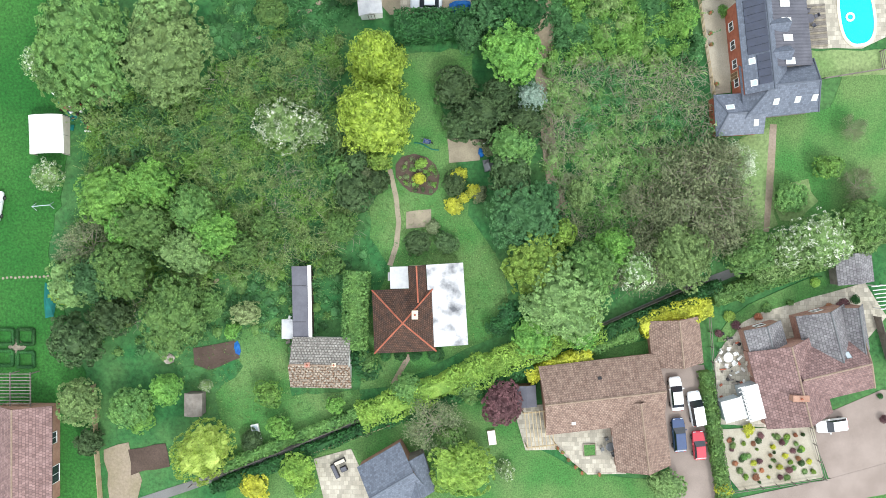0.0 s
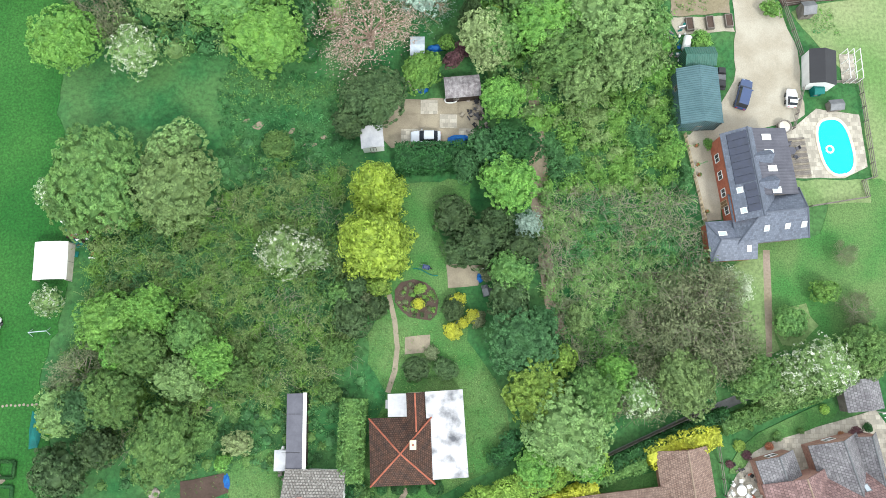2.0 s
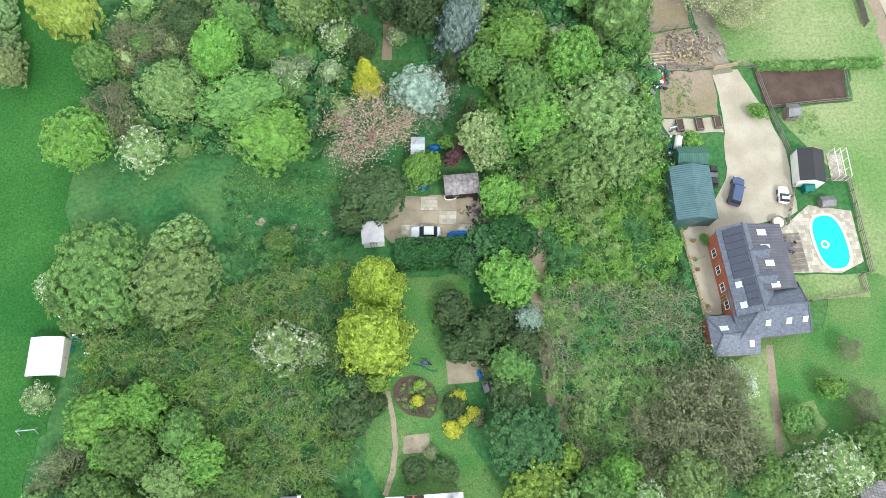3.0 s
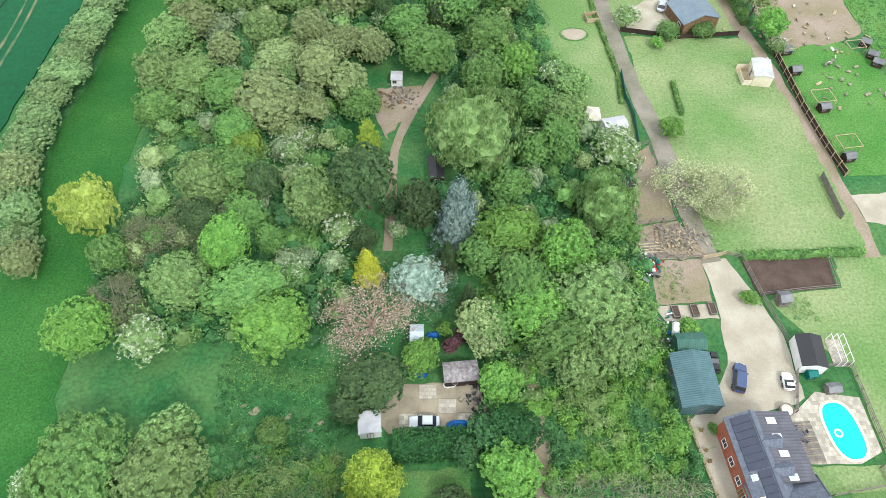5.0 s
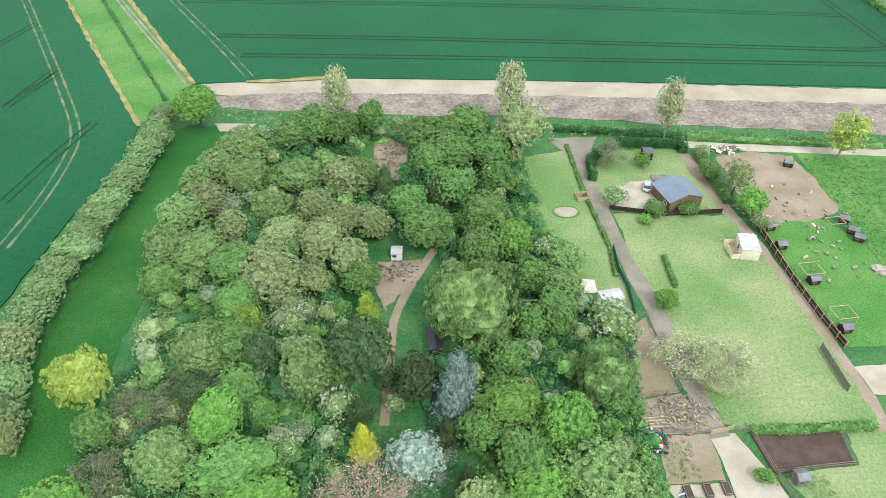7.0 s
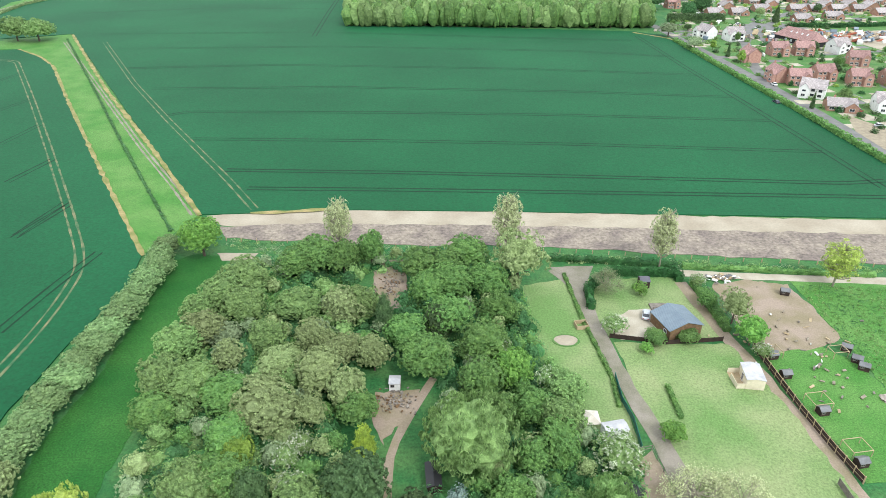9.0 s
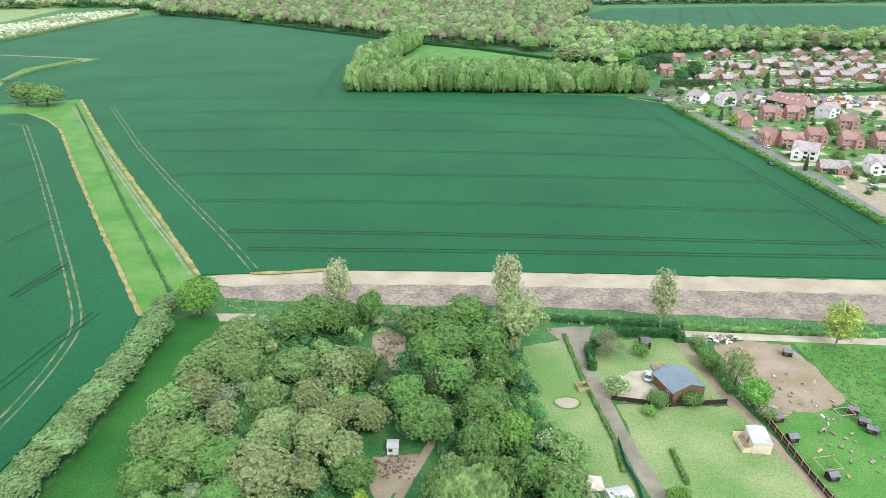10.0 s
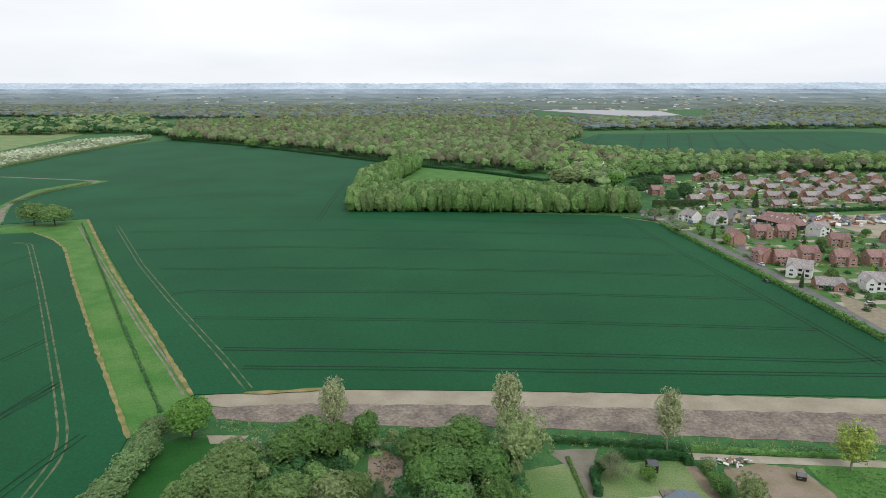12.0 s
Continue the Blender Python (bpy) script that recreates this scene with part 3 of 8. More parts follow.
ribbon("bare_soil_edge", [(-71.9, 180.6), (-106, 235.3), (-159.1, 317.3), (-236.6, 446.4)], 1.6, 0.36, "bare_edge", "bare straw-coloured crop edge", wobble=1.2)
ribbon("bare_soil_edge", [(-79.8, 156.3), (-117.6, 216.4), (-168.3, 298.3), (-207.3, 363.1), (-226, 385.6), (-248.5, 404.3)], 1.4, 0.36, "bare_edge", "bare straw-coloured crop edge", wobble=1.0)
ribbon("bare_soil_edge", [(162.7, 220.3), (160.7, 281.6), (152.8, 365.1), (149.5, 428.5), (130.3, 448)], 2, 0.36, "bare_edge", "bare earth strip along the crop", wobble=1.0)
patch("chalk_strip", [(-70.6, 180.5), (-55.5, 182.9), (-34.3, 185.5), (20.8, 183.1), (128.7, 175.7), (241.8, 168.8), (230.1, 156.4), (124, 166.1), (20, 172.8), (-44.2, 174.4), (-63.2, 173.6)], 0.05, "chalk", "pale stripped chalky earth beside the crop", wobble=1.2, step=3)
patch("bare_field", [(-64.4, 173.3), (-44.3, 175.1), (20.1, 173.4), (124.3, 166.8), (231.2, 157.6), (209.8, 135), (116.2, 150.4), (63.6, 155.8), (34.2, 159.7), (-11.5, 162), (-59.9, 166.2)], 0.08, "stubble", "rough grey-brown dug-over bare earth", wobble=1.5, step=3)
ribbon("bare_soil_edge", [(-57, 182.2), (-45.5, 182.4), (-38.3, 184.1), (-29.2, 184.7)], 1.6, 0.36, "bare_edge", "straw-yellow weeds at the crop edge", wobble=1.4)

# tramlines in the crop: pairs of wheel marks
def tramline(pts, gap=2.0, width=0.45, material="tram", z=0.34):
    p = np.asarray(pts, float)
    d = np.gradient(p, axis=0)
    d /= np.linalg.norm(d, axis=1)[:, None]
    o = np.c_[-d[:, 1], d[:, 0]] * gap / 2
    ribbon("tramline", p + o, width, z, material, "wheel mark pressed into the crop", wobble=0.8)
    ribbon("tramline", p - o, width, z, material, "wheel mark pressed into the crop", wobble=0.8)


tramline([(-62.4, 200.5), (-12.6, 198.8), (42.1, 196.2), (143.2, 191.3), (183.3, 189)], 2.2, 0.7)
tramline([(-73.7, 216.2), (-13.4, 213.3), (44.7, 209.4), (137.7, 202.3), (152, 204.4)], 2.2, 0.7)
tramline([(-95.7, 248.1), (-15.1, 244.8), (50.8, 240.6), (144.8, 231.3)], 2.4, 0.55)
tramline([(-115.7, 277.1), (-110.3, 282.6), (-17.1, 280.3), (57.6, 275.9), (141, 267.5)], 2.4, 0.55)
tramline([(-137.5, 319), (-47.7, 320.7), (64.5, 311.6), (138.6, 301.6)], 2.4, 0.5)
tramline([(-165.8, 358.5), (-85.8, 365.1), (41.5, 355.1), (135.7, 341.2)], 2.4, 0.5)
tramline([(-189.5, 404.9), (-59.9, 409.3), (80.9, 395.6), (135.4, 381)], 2.4, 0.45)
tramline([(-220.1, 448), (-73.6, 451.4), (123.5, 423.5)], 2.4, 0.4)
tramline([(-264.3, 523.5), (-172.7, 546.6), (-77.9, 539.2)], 2.6, 0.5)
tramline([(-331.5, 599.4), (-201.2, 640.7), (-78.8, 623.3)], 2.6, 0.5)
tramline([(-338.5, 741.8), (-208.2, 771.5), (-78.9, 726.8)], 2.6, 0.6)
tramline([(129.5, 438.2), (134.3, 358.8), (140.3, 293.3), (145, 235.5), (147.8, 198.1)], 2.6, 0.6)
tramline([(-205, 422), (-149.6, 327.7), (-113.9, 272.3), (-69.6, 206), (-56.3, 184.8)], 2.2, 0.5, "worn_tram")
tramline([(-78.3, 437.9), (-80.9, 528.3), (-82.7, 646.4)], 2.6, 0.7)
tramline([(-245.9, 377.5), (-234.1, 375.4), (-203.2, 327.5), (-182.4, 295), (-146, 237), (-115, 187), (-99, 160.5), (-93.4, 149), (-91.2, 132), (-90.8, 119), (-91.4, 106)], 2.2, 0.6, "worn_tram")
tramline([(-221.8, 328.8), (-216.6, 349.4)], 2.2, 0.5)
tramline([(-193, 283.1), (-187.1, 303.2)], 2.2, 0.5)
tramline([(-167.7, 242.9), (-164.4, 265.7)], 2.2, 0.5)
tramline([(-144.6, 206.3), (-139.5, 227.3)], 2.2, 0.6)
tramline([(-120.7, 168.3), (-117.2, 190.4)], 2.2, 0.6)
tramline([(-99.3, 121.7), (-96.2, 141.9), (-92.6, 158.3)], 2.2, 0.5)
tramline([(-120.6, 166.8), (-115.5, 188.2)], 2.2, 0.5)

# mown strips, paddocks and plots
patch("mown_strip", [(-72, 152.4), (-66.7, 157.2), (-56, 155.9), (-57, 139), (-57.9, 119.6), (-56.1, 100.6), (-57.4, 79.3), (-55.7, 62.3), (-55, 51.2), (-55.6, 36.9), (-53.3, 28.6), (-51.4, 10.1), (-54.2, -1.4), (-50.7, -13), (-47.7, -22.3), (-46.6, -40.9), (-99.8, -41), (-88.6, 43.5), (-70.6, 66.9), (-72.2, 89.5), (-70.1, 107.9), (-70.4, 135.4)], 0.03, "strip_lawn", "mown bright-green grass strip beside the hedge", wobble=0.8)
patch("paddock", [(39.4, 117), (64.3, 115.9), (68.1, 96), (70.1, 70.3), (70.5, 62), (46.5, 60.7), (43.5, 65.8), (42.4, 83.9), (39.8, 101.4)], 0.03, "dry_grass", "pale close-grazed paddock grass", wobble=0.8)
patch("grass_plot", [(21.6, 140.7), (33.2, 143.2), (35.1, 125.1), (36.7, 103.2), (36.7, 86.9), (30.5, 88.5), (24.7, 93.2), (21.3, 112.7)], 0.03, "dry_grass", "pale mown grass plot beside a track", wobble=0.8)
patch("garden_lawn", [(38.2, 143.1), (61.2, 144.2), (64.7, 117.3), (38.5, 118.6), (37, 132)], 0.03, "dry_grass", "garden lawn by a timber barn", wobble=0.6)
patch("gravel_yard", [(38.5, 124), (45.8, 129.1), (54.2, 130.6), (59.2, 120.1), (40.8, 117.8)], 0.05, "gravel", "pale gravel parking yard", wobble=0.6)
patch("muddy_run", [(69.3, 140.2), (78.6, 142.7), (88.9, 140), (89.9, 129.1), (90.4, 118.1), (83.6, 114.1), (70.8, 113.2), (69.7, 124.7)], 0.05, "mud", "bare muddy animal run", wobble=1.2)
patch("grass_run", [(70.2, 113.2), (84, 115.1), (89.6, 108.2), (91.2, 92.5), (91.9, 77.8), (73.3, 77.4), (72.2, 89.6)], 0.03, "meadow", "bright green grass run for poultry", wobble=1.0)
patch("meadow", [(89.9, 141.8), (111.2, 140.3), (205.2, 130.2), (137, 58.3), (90.5, 98.3), (90.4, 118.1), (90.4, 130.2)], 0.04, "meadow", "lush rough green meadow", wobble=0.8)
patch("poultry_pen", [(32.9, 81.2), (38.4, 85.1), (39.4, 78.4), (40.1, 68), (32.8, 66.9), (33.8, 75.8)], 0.05, "mud", "bare brown poultry pen", wobble=0.5)
patch("rubble_yard", [(32.8, 66.5), (40.2, 67.6), (44.1, 60.3), (31.7, 59.5)], 0.05, "mud", "bare earth strewn with rubble and timber", wobble=0.8)
patch("vegetable_bed", [(49, 59.4), (56.3, 59.9), (63.5, 60.1), (62.9, 54.4), (57.4, 53.8), (50.1, 52.9)], 0.06, "soil", "dug brown vegetable bed", wobble=0.4)
patch("garden_lawn", [(64.5, 60.1), (71.8, 60.4), (92.7, 59.8), (79.1, 20.4), (60.4, 20.5), (60.4, 40.1), (53, 49.3), (51.5, 52.1), (57.3, 53.5), (63.6, 54.1)], 0.03, "dry_grass", "pale mown lawn beside the yard", wobble=0.6)
patch("soil_plot", [(40.3, 101), (45.1, 101.4), (45.8, 93), (41, 91.4)], 0.06, "mud", "dug brown plot edged with low hedge", wobble=0.4)
ribbon("farm_track", [(30.4, 148.3), (34.9, 144.5), (35.5, 135.6), (36.6, 118.6), (38.3, 102.3), (41, 86.8), (41.8, 75.7), (43.1, 64.7), (44.1, 59.2)], 3.4, 0.07, "track", "rutted grey earth track", wobble=0.3)
patch("track_junction", [(29.8, 149.4), (41.5, 149.8), (39.1, 144.4), (36.2, 135.6), (33.9, 138.1), (32.7, 144.5)], 0.08, "track", "worn junction of farm tracks", wobble=0.5)
ribbon("farm_track", [(61.1, 146.3), (74.9, 144.6), (95.7, 142.8), (111.9, 141.6), (195.6, 134.7)], 3.2, 0.07, "gravel", "pale gravel farm track", wobble=0.3)
ribbon("farm_track", [(61.9, 141.6), (64.2, 121.5), (67.7, 101.1), (69.7, 83.6), (70.5, 69.1), (70.9, 60)], 3.2, 0.06, "mud", "muddy track beside a post fence", wobble=0.4)
patch("gravel_pad", [(71.8, 73.1), (78.4, 73.8), (89.5, 70.2), (85.5, 63.2), (72.5, 67.3)], 0.06, "gravel", "pale gravel pad", wobble=0.4)
patch("gravel_drive", [(42.4, 59.8), (46.6, 60), (49.7, 52.7), (51.9, 45.8), (51.8, 39.2), (51.9, 35.9), (50.5, 35), (42.9, 33.3), (38.1, 26.5), (38.5, 22.4), (36.6, 20.8), (35.3, 26.5), (34.7, 32.5), (40, 37.7), (42.2, 41.3), (43.2, 50.5), (42.8, 55.3)], 0.05, "gravel", "pale gravel drive and yard", wobble=0.4)
patch("gravel_pad", [(33.2, 51.2), (42.2, 51.4), (42.9, 48.9), (34.5, 48.3)], 0.06, "gravel", "gravel pad with planters", wobble=0.3)
patch("dug_plot", [(34.2, 59.5), (42.4, 59.8), (42.5, 51.9), (33.6, 51.4)], 0.04, "mud", "half-grown dug plot", wobble=0.5)
patch("concrete_yard", [(-9.4, 38.3), (5.2, 38.7), (5.2, 31.8), (-0.8, 31.3), (-7.6, 31.2), (-9.4, 33.3)], 0.05, "concrete", "worn pale concrete yard with cracks", wobble=0.3)
patch("wood_path", [(-12.6, 101.1), (-3.7, 101.5), (-4, 97.1), (-10.4, 87.1), (-12.5, 93.5)], 0.05, "mud", "bare earth clearing in the wood", wobble=1.2)
ribbon("wood_path", [(-0.8, 105.4), (-5.3, 95.1), (-9.2, 84.4), (-8.8, 76.2), (-8.7, 68.7), (-8.9, 61.9)], 1.8, 0.06, "mud", "earth path through the wood", wobble=0.5)
patch("clearing", [(-16.6, 151), (-8.1, 151.7), (-7.3, 132.4), (-11.3, 127.4), (-15.8, 138.6)], 0.05, "mud", "earth clearing by a low wall", wobble=0.8)
patch("clearing", [(-60.2, 158), (-48.9, 157.6), (-49.7, 154.1), (-57.7, 153.6)], 0.06, "chalk", "pale bare ground by the field gate", wobble=0.6)

yard = bpy.data.objects["concrete_yard"]
rng = np.random.default_rng(3)
for i in range(4):
    for j in range(3):
        x0, y0 = -6.8, 32
        w, d = 2.55 + rng.uniform(-0.1, 0.1), 2.0 + rng.uniform(-0.1, 0.1)
        slab = new("slab", Soup().box(-w / 2, -d / 2, 0, w / 2, d / 2, 0.05 + float(rng.uniform(0, 0.02))).mesh("slab", ["concrete" if (i + j) % 3 else "paving"]))
        slab.parent = yard
        slab.location, slab.rotation_euler = (x0 + 2.0 + i * 2.75, y0 + 0.9 + j * 2.15, 0.004), (0, 0, 0.02 * float(rng.uniform(-1, 1)))
for x, y, r in ((-26.6, 34.4, 1.3), (-19.5, 31.3, 1.0), (-21.6, 33.5, 0.8), (-17.1, 32.6, 0.7), (-28.3, 35.3, 0.7), (-25.5, 27.8, 0.7), (-18.6, 31.6, 0.8), (-25.9, 25.5, 0.5), (-31.4, -5.3, 0.8), (-17.5, -3.7, 0.6)):
    r *= 0.6
    patch("dead_grass", [(x + r * math.cos(q) * (1 + 0.4 * math.sin(2 * q)), y + 0.7 * r * math.sin(q)) for q in np.linspace(0, 6.28, 12)[:-1]], 0.1, "mud", "patch of dead brown weeds", wobble=0.5, step=0.5)

ribbon("trodden_strip", [(12.6, 43.1), (13.4, 35.1), (13.5, 26.6), (13.7, 18.4), (14.1, 12.1), (15.4, 4.5)], 2.2, 0.12, "mud", "bare brown trodden strip beside the scrub", wobble=0.7)

# gardens below
patch("garden_lawn", [(-6.7, 25.8), (4, 26.4), (3.7, 21.6), (-0.9, 20.1), (1, 13.9), (3.3, 4), (7.9, -3), (9.5, -11.4), (4.1, -13.8), (-6.7, -19.2), (-11.4, -20), (-11.4, -13), (-7.5, -3), (-10.2, 0.9), (-10.2, 4.7), (-7.5, 10.1)], 0.03, "lawn", "mown garden lawn round the cottage", wobble=0.5)
patch("garden_lawn", [(-30.3, -12.2), (-21.4, -9.9), (-21, -20.7), (-11.4, -20), (-11.4, -23.8), (-21.4, -26.5), (-29.2, -29.3), (-31.4, -20.7), (-27.6, -16.9)], 0.025, "lawn", "mown lawn with trodden corners", wobble=0.7)
patch("vegetable_bed", [(-34.5, -14.3), (-28.7, -13.3), (-28, -15.6), (-32.2, -17.3), (-34.1, -16.5)], 0.07, "soil", "dug dark soil bed", wobble=0.3)
patch("vegetable_bed", [(-43.1, -28.3), (-38, -27.1), (-37.7, -30.4), (-42.7, -31.7)], 0.07, "soil", "bare dark soil bed", wobble=0.4)
patch("straw_mulch", [(-46.6, -27.9), (-43.1, -27.3), (-41.5, -32.4), (-42.3, -34.7), (-45.8, -34.9)], 0.05, "mud", "straw-brown mulched ground", wobble=0.6)
patch("flower_bed", [(-6.7, 11.6), (-3.3, 12.4), (-0.6, 10.1), (-0.9, 6.6), (-4.4, 6.7), (-6.3, 8.2)], 0.06, "soil", "shrub bed with bare soil", wobble=0.4, rounds=1)
ribbon("garden_path", [(-7.5, 10.1), (-6.3, 6.7), (-5.6, 2.4), (-5.8, -0.7), (-7.5, -3)], 0.7, 0.07, "concrete", "narrow winding concrete garden path", wobble=0.2)
ribbon("garden_path", [(-4.8, -15.2), (-6, -17.2), (-7.1, -19.2)], 0.7, 0.07, "mud", "trodden garden path")
patch("terrace", [(-5.3, 4.3), (-1.9, 4.6), (-1.8, 2.3), (-5.2, 2)], 0.09, "concrete", "crumbling pale concrete slab", wobble=0.2)
patch("terrace", [(0.3, 14.3), (5.2, 14.1), (4.8, 11.3), (0.6, 11)], 0.09, "concrete", "old pale paved terrace", wobble=0.15)
ribbon("footpath", [(-45.4, -36.6), (-35.4, -33.3), (-28.4, -31), (-20.6, -27.7), (-11.4, -24.1), (1, -19.9), (16.4, -13.6), (25.6, -9.6), (35.6, -5.1), (41.7, -3), (60, 3.2), (100.6, 17)], 1.2, 0.06, "asphalt", "narrow grey footpath between hedges", wobble=0.15)
patch("garden_lawn", [(-17.6, -28.1), (-3.6, -21.9), (8.7, -19.9), (10.6, -26.9), (19.5, -31.5), (30.3, -32.3), (31.1, -43.1), (-30, -43.2), (-29.9, -33.9)], 0.03, "lawn", "even green lawn with mowing lines", wobble=0.3)
patch("garden_lawn", [(15.2, -16.1), (27.9, -13), (28.3, -16.1), (16.4, -18)], 0.035, "lawn", "narrow lawn behind the bungalow", wobble=0.2)
patch("paved_terrace", [(9.3, -22.3), (13.7, -21.9), (24.1, -24.7), (24.7, -31.4), (19.5, -31.5), (15.3, -28.1), (11, -28.2)], 0.12, "paving", "cream paved terrace", wobble=0.05)
patch("driveway", [(29.1, -16.8), (35.3, -16.5), (36.6, -25.3), (38.8, -43.1), (31.5, -43.1), (30.3, -25.3)], 0.06, "drive", "smooth brown-grey driveway")
patch("paved_garden", [(36.6, -16.1), (40.2, -9.9), (53.3, -6.4), (57.1, -5.3), (60.1, -9.9), (47.2, -25.3), (37.6, -24.6)], 0.06, "paving", "grey paved patio round the house", wobble=0.1)
patch("garden_lawn", [(36.6, -13.4), (39.5, -9.1), (47.1, -5.7), (51, -4.1), (52.5, -5.7), (49.4, -7.6), (41, -9.9), (38.7, -13.4)], 0.08, "lawn", "striped curved lawn with flower holes", rounds=1)
patch("gravel_garden", [(37.6, -25.3), (50.3, -24.9), (51.5, -31.9), (40.3, -33.7), (38.4, -31.5)], 0.07, "gravel", "gravel garden planted with small shrubs", wobble=0.2)
patch("driveway", [(49.5, -24.2), (59.5, -19.9), (70.3, -19.9), (70.3, -32.3), (60.2, -33.2), (52.3, -31.9)], 0.06, "drive", "pinkish block driveway")
patch("pavement", [(39.6, -34.8), (52.3, -32.1), (60.2, -29.9), (70.3, -28.4), (70.3, -32.3), (47.3, -36.5), (40.3, -36.5)], 0.08, "drive", "pale pavement along the garden")
patch("front_verge", [(39.6, -36.5), (47.3, -36.1), (70.3, -32.3), (70.4, -43.9), (39.6, -43.9)], 0.04, "lawn", "mown grass verge")
patch("garden_lawn", [(42.8, 17), (52.4, 18.5), (54.7, 24.7), (59.9, 26.2), (73.8, 26.2), (74, -0.7), (53.2, 4), (41.7, 0.9), (38.6, 10.1), (39.4, 13.9)], 0.03, "lawn", "patchy green lawn behind the slate house", wobble=0.6)
patch("garden_lawn", [(38.6, 13.6), (44.1, 15.8), (45, 2.4), (41.7, 0.9), (40.2, 7.8)], 0.045, "dry_grass", "dry pale lawn by a mown path", wobble=0.5)
patch("garden_lawn", [(45.5, 7.8), (49.4, 8.6), (50.5, 5.5), (47.9, 2.8), (45.2, 2.8)], 0.05, "dry_grass", "dry patch of lawn", wobble=0.9)
patch("garden_lawn", [(49.3, 26.2), (59.9, 26.3), (59.9, 23.1), (50.8, 22.4)], 0.05, "dry_grass", "dry lawn beside the pool", wobble=0.4)
ribbon("garden_path", [(44.6, 16.2), (44.3, 10.1), (43.7, 1.6)], 0.9, 0.07, "mud", "trodden grass path", wobble=0.3)
patch("gravel_side", [(34.9, 33), (35.5, 26.5), (36.1, 20.4), (36.6, 20.2), (38.9, 20.4), (38.6, 25), (38.2, 31.5), (38.5, 33)], 0.065, "gravel", "gravel strip along the house wall", wobble=0.2)
patch("pool_terrace", [(50.4, 34.2), (53.6, 36.8), (59.7, 35.9), (60, 28.1), (56.6, 26.5), (47.8, 26.5), (47, 33.3)], 0.06, "paving", "cream paving round a swimming pool", wobble=0.1)

# far land
patch("far_meadow", [(-56.4, 611.9), (-13.8, 730.6), (37.2, 691.2), (96.1, 627.6), (80.9, 575.5), (-22.4, 546.8)], 0.1, "meadow", "enclosed light-green pasture", wobble=1.5, step=8, category="field")
patch("far_field", [(188.7, 994.7), (303.3, 1220.1), (576.5, 1272.5), (801.2, 1283), (883.3, 1105.6), (618.2, 767.2), (304.9, 821.8), (276, 842.2)], 0.3, "crop", "distant dark-green crop field", wobble=1.5, step=10, category="field")
for pts in ([(231, 975.5), (308.5, 1220)], [(297.8, 956.5), (385.9, 1218.4)], [(323.9, 906.6), (429.2, 1217.4)], [(349, 890.8), (466.3, 1216.6)], [(400.2, 921), (507.6, 1215.7)], [(428.8, 889.2), (550.8, 1214.8)], [(497.1, 887.9), (599.3, 1186.5)], [(557.9, 886.7), (659.7, 1185.2)]):
    tramline(pts, 3, 1.2)
patch("orchard_ground", [(-483.9, 744.5), (-578.1, 894.1), (-586.6, 1113.4), (-505.3, 1210.2), (-479, 1134.3), (-487.4, 892.3)], 0.4, "chalk", "pale blossoming orchard strip", wobble=1.5, step=8, category="field")
patch("far_field", [(-597.6, 924.9), (-826.5, 1288.1), (-871.4, 1518.9), (-641.9, 1240.6), (-621, 1091.9)], 0.3, "dry_grass", "distant pale grassland", wobble=1.5, step=10, category="field")
patch("far_field", [(-663.2, 1435.2), (-696.1, 1579.8), (-594.8, 1555.2), (-523.1, 1395.6)], 0.3, "meadow", "distant green pasture", wobble=1.5, step=10, category="field")
patch("building_site", [(255.6, 445.8), (323, 459.1), (452.6, 452.6), (359.6, 355), (268.1, 377.3), (264.5, 397.3)], 0.06, "chalk", "pale open building plot behind the houses", wobble=1.0)
patch("estate_ground", [(155.1, 434), (167.7, 503.1), (210.7, 589.7), (271.2, 664.7), (551.2, 681.6), (344.6, 243.7), (171.8, 233.8), (166.6, 292.8), (159.9, 374.8)], 0.03, "lawn", "gardens and verges of a housing estate", wobble=0.6, step=5)
ribbon("road", [(150.4, 475.1), (153.8, 441.6), (157.4, 399.1), (163.2, 331.4), (166.2, 282.3), (167.1, 226.9), (168.6, 154.8)], 6.5, 0.07, "asphalt", "grey tarmac road along the field hedge", category="road")
ribbon("road", [(163.7, 314.1), (172.4, 358.1), (192.5, 418.7), (185.9, 449), (158.3, 437.7)], 6, 0.08, "asphalt", "grey estate road", category="road")
ribbon("road", [(192.5, 418.7), (222.8, 478.3), (277, 527.4), (317.7, 587.7), (307.5, 631.5)], 6, 0.075, "asphalt", "pale grey estate road", category="road")
patch("car_park", [(210.4, 474.1), (241.7, 482.6), (255.8, 432.2), (239.2, 409.3), (203.5, 418.5)], 0.09, "asphalt", "tarmac car park")
patch("forecourt", [(177.6, 275.5), (185.5, 254.3), (213.3, 201.6), (190.1, 177.2), (169.4, 230.3), (169.8, 254.6)], 0.06, "concrete", "pale driveway by the road")

scrub_plots = [[(34.4, 59), (39, 59.2), (39, 52.2), (34, 52)], [(53.6, 52.4), (58, 52.6), (58, 48.4), (54.2, 48.6)]]

